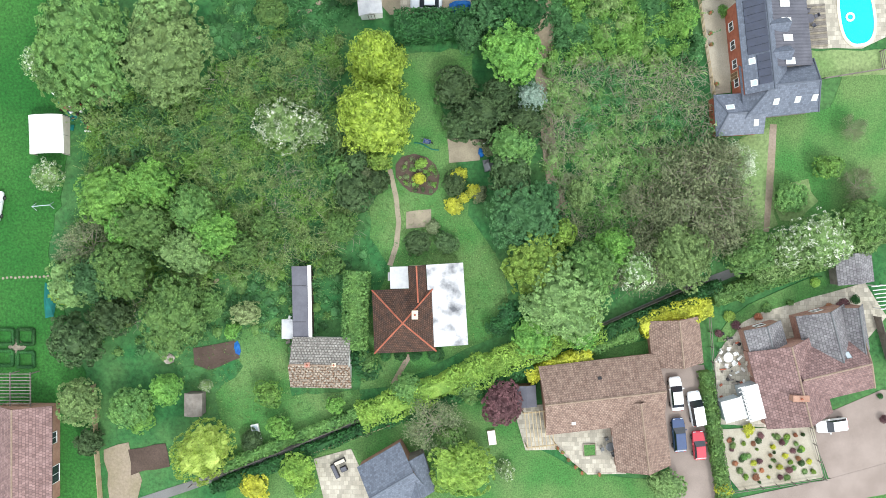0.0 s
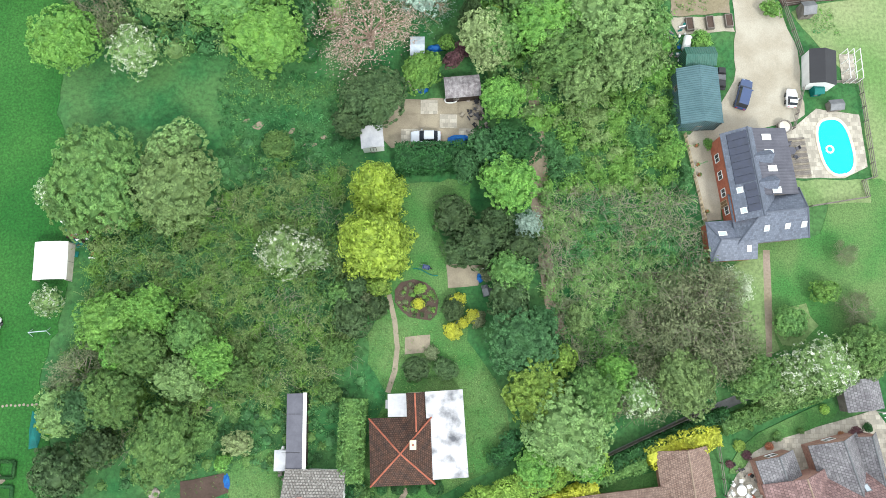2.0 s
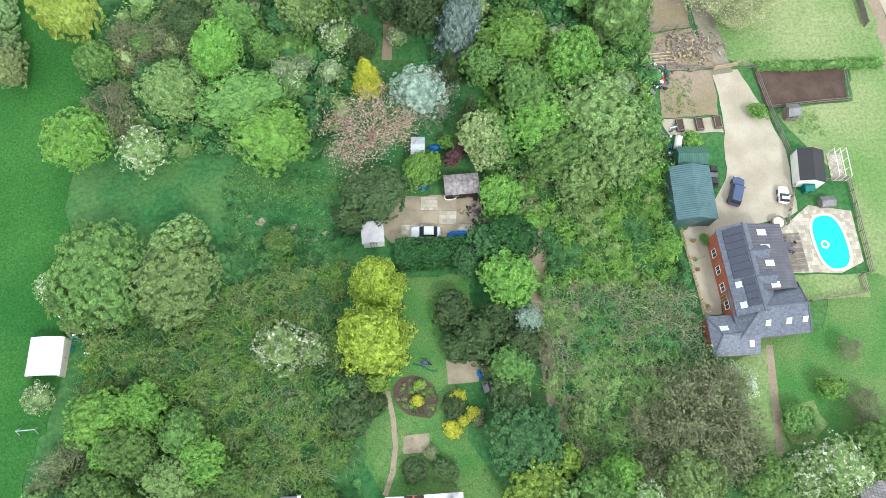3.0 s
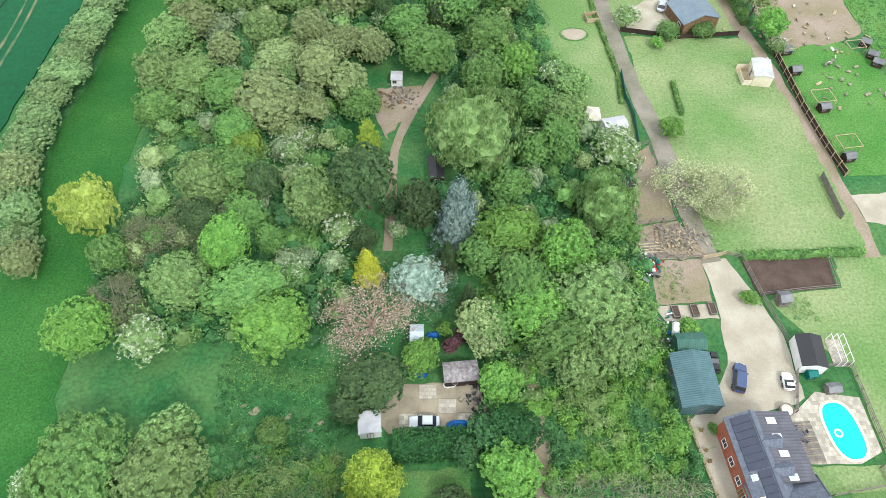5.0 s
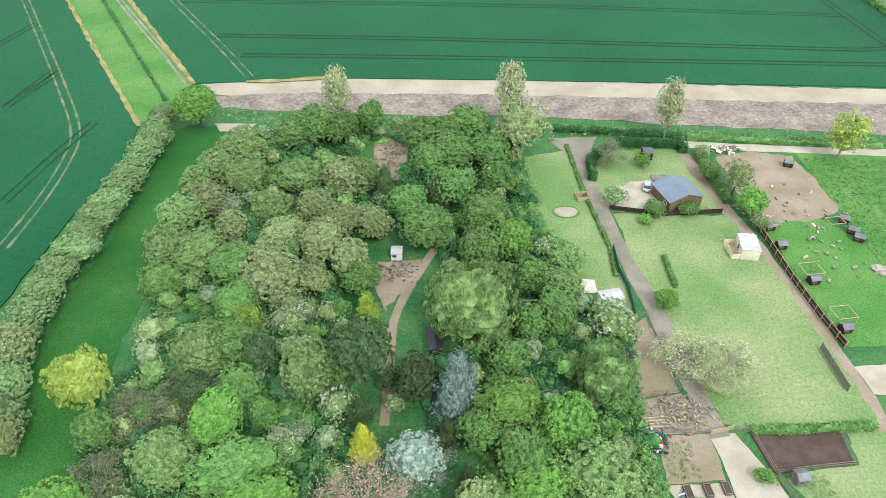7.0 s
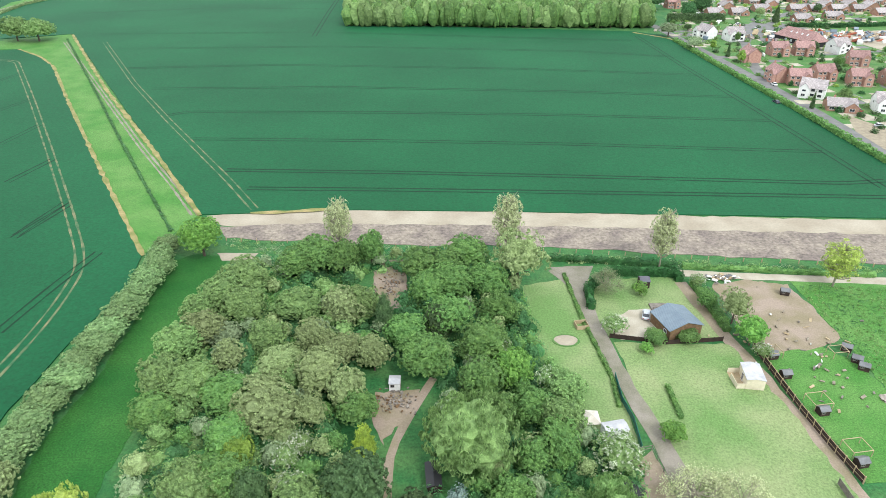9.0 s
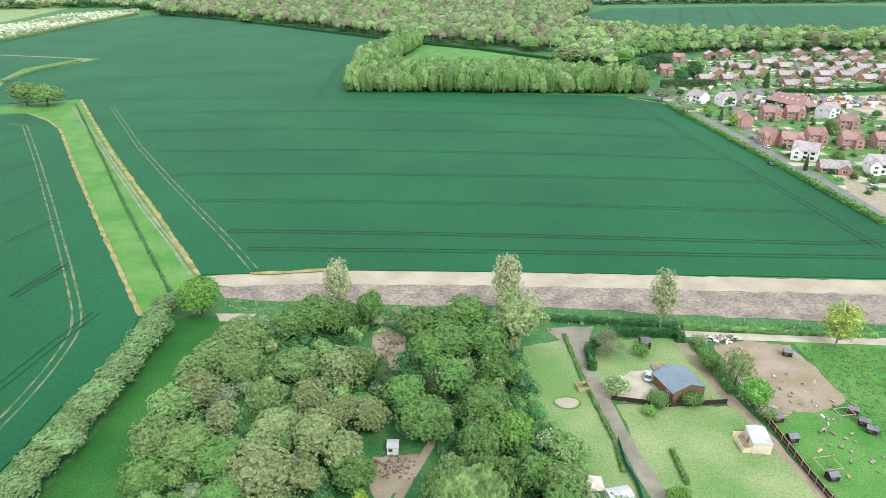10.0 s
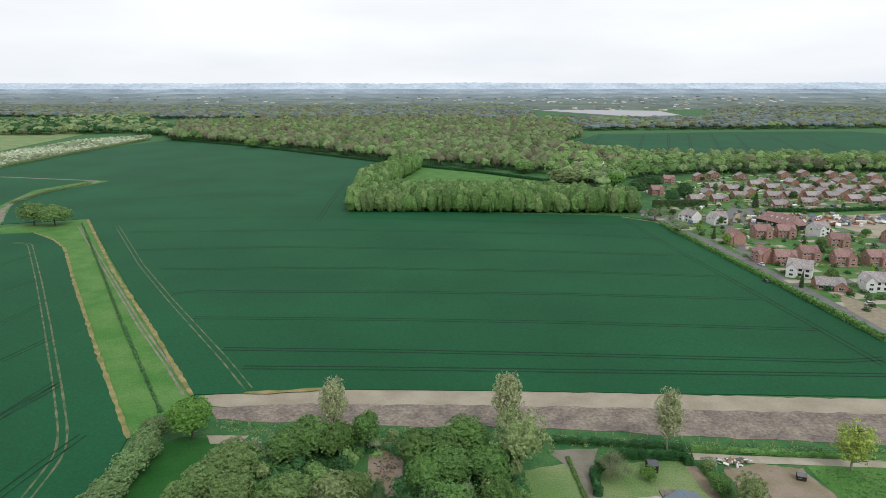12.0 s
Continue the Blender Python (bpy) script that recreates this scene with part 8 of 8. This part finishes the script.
grow("round", "mid", [(12.6, 134.8, 5, 8), (3, 120.7, 5.3, 8), (-3.5, 142.5, 5.5, 8), (2, 142.5, 5.2, 8), (-2.1, 131.3, 4.6, 8), (10, 110.8, 5.4, 8), (14.4, 123.1, 4.1, 8), (8.2, 99, 4.7, 8), (17.6, 92.2, 4, 7), (11, 90.6, 3.7, 7), (17.1, 43.1, 4.7, 7), (11.8, 73, 3.9, 6), (21.2, 83.1, 4.1, 7), (16.4, 80.9, 3.5, 6), (-16.7, 69.1, 3.3, 7), (55.6, 117.2, 2.6, 2.4), (48, 117, 2.8, 2.4), (64.3, 130.6, 2.7, 4), (7.3, 46, 3.8, 6)], "in the wood", "wood trees")
grow("round", "olive", [(-39.5, 73.2, 5.2, 8), (-46.8, 137.8, 6.1, 8), (-50.4, 130.1, 5.5, 8), (-54.2, 124.2, 4.1, 7), (-44.3, 126, 5.4, 8), (-54.2, 111.1, 5, 8), (-53.4, 100.1, 5.3, 8), (-47.5, 98.7, 5.3, 8), (-40.1, 53.4, 4.8, 7), (-21.3, 69.3, 5.1, 8), (22.7, 48.8, 6.3, 8), (24.9, 43.1, 4.5, 7), (-31.3, 124.7, 4.8, 8), (24.9, 97.6, 4.2, 6), (22.5, 89, 4, 7), (-17.4, 125.7, 4.2, 8), (-36.5, 114, 4.2, 7), (22.4, 48.5, 4.6, 7), (26.1, 42.3, 3.7, 6), (19.3, 39.6, 3.7, 6)], "in the wood", "wood trees")
grow("round", "tan", [(-31.6, 91.4, 6.7, 9), (-50.6, 116.4, 4.6, 8), (-21.1, 124.6, 5.4, 8), (-19.7, 109.5, 4.4, 7), (-23.4, 101.6, 5.4, 8), (-13.1, 108, 3.5, 7), (5.6, 46.2, 3.4, 7), (-43.1, 108.1, 3.8, 6), (-17.4, 97.4, 4.2, 7), (-73.5, 75.2, 4.4, 7), (-66.3, 58, 3, 6), (-45.2, 20.7, 2.2, 4), (-26.2, 113.9, 3.9, 7), (-32.2, 106.1, 4.1, 6)], "in the wood", "wood trees")
grow("airy", "tan", [(20.1, 139, 6.6, 14), (67.9, 123.7, 3.8, 8), (-23.2, 91, 3.7, 7)], "with new leaves", "wood trees", 2)
grow("round", "lime", [(6.2, 48.6, 1.4, 4), (7.5, 49.8, 1.4, 4), (-34.1, 81.5, 3, 7)], "in the wood", "wood trees", 2)
grow("round", "sallow", [(-74.8, 79.5, 3.9, 5.5), (-74.8, 85, 4.2, 6), (-74.6, 90.5, 4.4, 6), (-74.2, 96, 4.3, 6.5), (-73.6, 101.5, 4.6, 6.5), (-73.4, 107, 4.3, 6), (-73.1, 112.5, 4.4, 6.5), (-72.8, 118, 4.5, 6), (-72.2, 123.5, 4.2, 6.5), (-72.0, 129, 4.3, 6), (-71.6, 134.5, 4, 6), (-71.4, 140, 4.2, 6.5), (-71.1, 145.5, 4.3, 6.5), (-72.6, 151.5, 3.8, 6), (-73.1, 158, 3.6, 5.5), (-74.0, 73.8, 4.2, 6.5), (-70.2, 68.5, 3.8, 6.5), (-67.9, 61.5, 3.8, 6), (-69.1, 165.5, 3.2, 5)], "beside the mown strip", "hedgerow trees")
grow("round", "grey", [(-25.7, 114.9, 3.6, 7), (7, 165.8, 0.8, 2), (-46.3, 116.9, 3.7, 6)], "in the field hedge row", "hedgerow trees")
grow("column", "poplar", [(-26.3, 157.1, 4.2, 17.5), (18.8, 155.5, 4.3, 19.5), (58.5, 148.5, 4.4, 17.5)], "beside the bare field", "poplars", 2)
grow("column", "willow", [(99.6, 139.2, 5.4, 13)], "beside the bare field", "poplars", 1)

grow("round", "dark", [(-9.5, 37.4, 4.5, 6), (-13.1, 34.3, 2.4, 4)], "beside the concrete yard", "garden trees", 2)
grow("round", "bright", [(-3.2, 41.7, 2.9, 4), (8.1, 37.4, 3.2, 5), (0.5, 46.4, 1.2, 3), (32.5, 30.4, 1.6, 2), (37.4, 46.7, 1.7, 2), (48.1, 51.9, 1.5, 2), (37.6, 31.4, 0.8, 1)], "beside the concrete yard", "garden trees", 2)
grow("round", "tan", [(6.6, 45.1, 3.5, 6), (-45.2, 20.7, 2.2, 4), (-26.6, -9.3, 1.9, 3)], "beside the yard", "garden trees", 2)
grow("round", "mid", [(46.2, 6.1, 2.3, 3), (55.2, 3.1, 3.3, 5), (40.4, -1.4, 3.3, 5), (1, -26.2, 2.3, 4), (3.2, -19.6, 1.9, 3), (-5.1, -19.6, 2.3, 3), (-31.6, -8.2, 2.3, 3), (-10.4, -15.8, 1.5, 3), (-14, 9.9, 1.9, 4), (-14.9, -2.9, 1.5, 3), (-26.8, -0.6, 2.3, 4), (-23.8, 2.4, 1.9, 4)], "in the gardens", "garden trees", 2)

# undergrowth of the plots; clearings stay open
keep_out = ((-11.6, 139.3, 9), (-8.7, 101.5, 10), (-9.6, 91.2, 9), (-9, 78.8, 6), (-8.5, 68.7, 6), (-0.8, 80.1, 6))
scrub("bramble_thicket", [(-49.1, 18.6), (-34.4, 21.6), (-23.6, 28.5), (-14.4, 28.5), (-12.9, 13.2), (-11.3, 2.4), (-17.5, -3.7), (-31.4, -5.3), (-46.9, -13), (-49.9, 0.9), (-48.3, 10.1)], 1.15, 0.9, 1.5, ["bright", "fern", "alder", "bright", "olive", "fern"], "tangled bramble and bracken thicket with bare twigs", 3, per=52, leaf=0.17, canes=8, dead=3, bare=0.26)
scrub("hawthorn_scrub", [(13.6, 24.7), (34.4, 23.9), (34.8, 19.3), (36.5, 13.9), (41.7, 0.9), (30.2, -6), (21, -5.3), (15.2, 4), (12.5, 14.7)], 1.2, 0.9, 1.6, ["fern", "mid", "olive", "haw", "mid", "alder"], "dense hawthorn and bramble scrub with grey twigs", 8, per=50, leaf=0.16, canes=6, dead=8, bare=0.44)
scrub("green_thicket", [(13.6, 24.7), (34.4, 23.9), (32.8, 33.1), (33.9, 33.3), (34, 41.1), (14.9, 39.3)], 1.4, 1.1, 2.0, ["fern", "bright", "bright", "alder"], "lush bright-green thicket of saplings", 18, per=64, leaf=0.2, canes=2)
scrub("undergrowth", [(8.1, 63.4), (32.6, 68.9), (33.6, 50.8), (33.2, 41.1), (14.9, 39.3), (13.3, 33.1), (7.2, 36.6), (5, 50.9)], 1.7, 1.3, 2.4, ["mid", "bright", "olive", "fern"], "dense green undergrowth below the trees", 9, per=46, leaf=0.24)
scrub("undergrowth", [(-43.6, 153.5), (-17.2, 156.1), (20.4, 142), (24.7, 93.2), (35, 84), (33.1, 65.9), (28.9, 59.4), (0.1, 60.7), (-7.6, 71.1), (-12.6, 60.8), (-17.9, 45.5), (-48, 45.8), (-55.1, 58.1), (-53.3, 71.5), (-53.6, 92.4), (-55.3, 119.6), (-55.8, 142.8)], 2.2, 1.8, 2.6, ["mid", "fern", "ivy", "olive", "deep"], "dense woodland undergrowth", 10, per=50, leaf=0.3, clear=keep_out)
scrub("nettle_bed", [(-31.3, 31.6), (-24.4, 33.1), (-14.4, 33.1), (-17.5, 27.8), (-24.4, 23.9), (-32.9, 22.4)], 1.3, 0.9, 0.35, ["fern", "deep", "fern"], "low green nettles and weeds", 11, per=26, leaf=0.2)
scrub("nettle_bed", [(-31.5, 45.1), (-15.4, 41.4), (-11.8, 32.6), (-14.9, 28.3), (-24.4, 25.9), (-31.3, 31.8), (-32.7, 38.8)], 0.75, 0.5, 0.3, ["fern", "deep", "mid"], "low green nettles and weeds in the clearing", 55, per=10, leaf=0.17, core=False)
scrub("undergrowth", [(-29.9, -5.3), (-17.5, -3), (-10.6, -0.7), (-11.4, -9.9), (-19.1, -13), (-28.3, -12.2), (-37.6, -13.8), (-46.9, -16.1), (-37.6, -9.9)], 1.6, 0.8, 0.7, ["fern", "mid", "fern", "ivy"], "rank green weeds and saplings", 12, per=30, leaf=0.2)

# younger trees filling the wood
rng_fill = np.random.default_rng(41)
wood = [(-44.6, 150.7), (-18, 156.1), (-5.3, 156), (19.9, 144.6), (20.7, 96.5), (30.8, 78.4), (31.2, 66), (29.5, 42.5), (9.6, 42.7), (9.1, 59.5), (-0.8, 64), (0.3, 93.4), (-12.4, 84.4), (-16.1, 59.8), (-19.8, 47.3), (-37, 50.1), (-49, 56), (-52, 76.6), (-52.4, 104.1), (-54, 135.3)]
spots = np.array([p for p in scatter(wood, 5.4, rng_fill) if all(math.hypot(p[0] - x, p[1] - y) > r for x, y, r in keep_out)])
s = Soup()
for k, (x, y) in enumerate(spots):
    one = Soup()
    r, h = rng_fill.uniform(1.6, 2.8), rng_fill.uniform(3.5, 6.2)
    lump_crown(rng_fill, r, 0.1, h, 14, 90, 8, 0.2, one, tuft=(0.2, 0.4))
    one.tube((0, 0, 0), (0, 0, h * 0.5), 0.12, 0.08, 5)
    s.add(np.concatenate(one.v) + (x, y, 0), one.f, int(rng_fill.integers(5)))
tagged(new("young_wood", s.mesh("young_wood", ["leaf_mid", "leaf_olive", "leaf_grey", "leaf_ivy", "leaf_tan"])), "young trees of mixed greens filling the wood", "woodland", kind="stuff")

scrub("weed_verge", [(-59.7, 165.6), (-11.4, 160.7), (33.7, 156.7), (77.2, 151.4), (115, 147.9), (173.2, 141.5), (171.2, 138.9), (113.4, 144.7), (61.8, 149), (18.4, 152.8), (-44.1, 156.4), (-57, 160.6)], 1.7, 0.8, 0.6, ["olive", "tan", "fern", "grey", "mid"], "rough weeds along the bare field", 51, per=22, leaf=0.22, core=False)
scrub("grass_tufts", [(39.6, 114.5), (63.9, 114.7), (67.5, 94.4), (69.7, 63.3), (46.9, 61.8), (44.4, 65.8), (43.4, 83.9), (40.6, 99.7)], 1.1, 0.45, 0.1, ["olive", "alder", "tan"], "uneven tufts of grazed grass", 52, per=7, leaf=0.1, core=False)
scrub("grass_tufts", [(90.3, 140), (110.4, 138.5), (151.5, 130.8), (118.1, 83.2), (90.9, 99.2), (90.4, 118.1)], 1.3, 0.7, 0.4, ["fern", "mid", "olive"], "rank tufts of meadow grass", 53, per=9, leaf=0.22, core=False)
scrub("grass_tufts", [(-11.3, 25.5), (-6.7, 10.1), (8.7, -3), (8.7, -12.2), (-11.4, -20.7), (-29.9, -27.7), (-37.6, -16.1), (-29.9, -5.3), (-11.3, -0.7)], 0.9, 0.4, 0.12, ["fern", "mid", "olive"], "uneven tufts in the garden grass", 54, per=6, leaf=0.12, core=False)

scrub("bedding_plants", [(-6.4, 11.2), (-3.3, 12), (-1, 10), (-1.3, 7), (-4.3, 7.1), (-6, 8.4)], 0.75, 0.4, 0.5, ["olive", "haw", "bright", "dark"], "small mixed shrubs and perennials in a bed", 90, per=22, leaf=0.11)
for k, plot in enumerate(scrub_plots):
    scrub("weeds", plot, 0.8, 0.45, 0.2, ["fern", "mid", "bright"], "green weeds spreading over a dug plot", 80 + k, per=12, leaf=0.14, core=False)

# hedges
hedge([(-6.7, 28.9), (4.4, 29.3)], 4.2, 3, "deep", "tall clipped dark-green hedge behind the lawn", 1)
hedge([(-11.7, -3.7), (-12, -9.1), (-12, -14.2)], 3.2, 3, "mid", "tall loose green hedge beside the cottage", 2)
hedge([(-11.4, -23.4), (-2.1, -19.9), (7.1, -16.1), (16.4, -12.2), (21, -10.7)], 3.6, 2.4, "lime", "overgrown yellow-green hedge along the footpath", 3, ragged=0.45)
hedge([(-31.5, -33.1), (-20.6, -28.9), (-11.4, -25.1), (1, -21), (11.8, -16.5)], 1.6, 2, "deep", "dark hedge lining the footpath", 4, ragged=0.3)
hedge([(-29.9, -30.2), (-20.6, -26.5), (-11.4, -22.9)], 1.6, 1.4, "mid", "green hedge lining the footpath", 5, ragged=0.4)
hedge([(11, -18), (15.6, -16.1), (19.5, -14.7)], 2.0, 2.2, "yellow", "bright yellow conifer hedge", 6, ragged=0.3)
hedge([(26.2, -11.4), (30.2, -9.5), (35.6, -8.4)], 2.8, 2.4, "yellow", "bright yellow conifer hedge beside the garage", 7, ragged=0.3)
hedge([(17.2, -13.9), (25.6, -10.3), (35.6, -6.2), (37.1, -5.7)], 1.8, 2, "deep", "dark clipped hedge along the footpath", 8)
hedge([(19.1, -14.4), (22.6, -13), (26, -11.8)], 1.8, 1.6, "mid", "loose green hedge behind the bungalow", 9, ragged=0.4)
hedge([(36, -7.4), (47.1, -3.6), (57.1, -0)], 2.2, 2.2, "mid", "clipped green boundary hedge", 10)
hedge([(41, -3.7), (51, -0.7), (60, 2.4), (77.7, 8.6)], 3.6, 3, "olive", "tall flowering boundary hedge", 11, ragged=0.5)
hedge([(35.1, -17.2), (36.3, -25.3), (37.4, -32.3), (38.8, -40.8)], 1.7, 1.8, "mid", "clipped green driveway hedge", 12)
hedge([(162, 219.3), (158.9, 278.3), (153.3, 358.4), (149.5, 423)], 2.4, 2.2, "mid", "long green hedge between field and road", 13, dense=3, leaf=0.5, ragged=0.5)
hedge([(32.9, 145.8), (33.8, 125.1), (35.9, 105), (35.3, 96.3)], 0.9, 0.6, "mid", "low green hedge beside the track", 14, ragged=0.5)
hedge([(36.6, 129.6), (37.7, 138), (45.1, 145.7), (62.1, 144.7), (61.5, 141.6)], 2.2, 2.2, "deep", "dense green garden hedge", 15, ragged=0.4)
hedge([(64.7, 149), (89.8, 146), (112.9, 143.7)], 1.8, 1.1, "mid", "low rough hedge along the bare field", 16, dense=8, ragged=0.7)
hedge([(30.3, 153.3), (47.6, 151.1), (63.2, 149)], 1.8, 1.4, "deep", "low rough hedge along the bare field", 17, dense=8, ragged=0.7)
hedge([(64.4, 140.3), (65.3, 131.7), (65.7, 120.4)], 1.8, 1.8, "mid", "rough green hedge along the muddy track", 18, ragged=0.6)
hedge([(-233.8, 433.5), (-164.1, 316.3), (-121.4, 243.8), (-95.7, 201.2), (-77, 170.4)], 1.0, 0.5, "fern", "green rushes in the ditch", 19, dense=6, leaf=0.26, ragged=1.4)
hedge([(-325.4, 506.8), (-330.2, 561.1), (-318, 613.1)], 3, 1.8, "far", "rough hedge along the far track", 20, dense=3, leaf=0.5, ragged=0.6)
hedge([(46.4, 102.2), (46.3, 93)], 0.9, 0.9, "mid", "low hedge round a dug plot", 21)
hedge([(49.1, 60.2), (58.3, 60.4), (69.5, 60.9)], 1.4, 1.0, "mid", "low rough hedge behind the vegetable bed", 22, ragged=0.7)

# far woods
far_wood("windbreak", [(-61, 469.9), (146.4, 462.1), (150.3, 488.9), (60.4, 525.8), (-51.2, 527.7), (-13.7, 725.6), (-29.7, 736), (-65.1, 594.6)], 3.3, 3.9, 13.5, ["mid", "olive", "mid"], "tall light-green alder windbreak", 21, tufts=34, fine=0.17, shape=1.22)
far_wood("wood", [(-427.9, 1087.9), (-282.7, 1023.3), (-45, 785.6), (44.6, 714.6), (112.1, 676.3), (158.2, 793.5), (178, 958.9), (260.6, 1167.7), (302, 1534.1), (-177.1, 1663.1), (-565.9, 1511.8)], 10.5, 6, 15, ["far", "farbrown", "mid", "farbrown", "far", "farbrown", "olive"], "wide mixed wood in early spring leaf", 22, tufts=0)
# farhaze crowns here carry aerial haze in their leaf colour
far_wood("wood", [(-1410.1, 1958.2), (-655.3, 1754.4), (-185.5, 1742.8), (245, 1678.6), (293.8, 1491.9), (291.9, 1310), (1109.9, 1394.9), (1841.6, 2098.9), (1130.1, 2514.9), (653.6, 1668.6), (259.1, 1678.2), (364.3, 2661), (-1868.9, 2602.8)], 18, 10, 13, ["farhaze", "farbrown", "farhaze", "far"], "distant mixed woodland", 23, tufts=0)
far_wood("wood", [(203.6, 711.6), (285.7, 686.6), (561.9, 695.4), (609.5, 756), (269.7, 822.5), (182.1, 958.9), (118, 713.2), (122.2, 608.7), (156.2, 558.5)], 14, 6.5, 13, ["far", "olive", "alder", "farbrown"], "trees between the village and a far field", 24, tufts=30)
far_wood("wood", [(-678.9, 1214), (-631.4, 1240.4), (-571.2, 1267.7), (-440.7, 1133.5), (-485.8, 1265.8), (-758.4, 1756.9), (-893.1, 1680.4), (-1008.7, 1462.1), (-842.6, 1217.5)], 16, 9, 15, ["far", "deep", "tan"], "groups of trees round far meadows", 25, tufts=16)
grow("round", "olive", [(-262, 428, 9, 15), (-248, 427, 9.5, 14)], "at the field corner", "far trees", 2)
far_wood("wood", [(130, 600), (205, 640), (270, 668), (540, 684), (562, 706), (290, 694), (205, 716), (135, 650)], 9, 5, 10, ["mid", "dark", "far", "olive"], "trees behind the village gardens", 28, tufts=24)
far_wood("orchard_trees", [(-483.9, 744.5), (-568.9, 879.4), (-575, 1090.9), (-501.9, 1196.9), (-479.9, 1134.3), (-491.4, 899.8)], 6, 2.4, 3.5, ["white", "grey"], "blossoming orchard rows", 27, tufts=6)
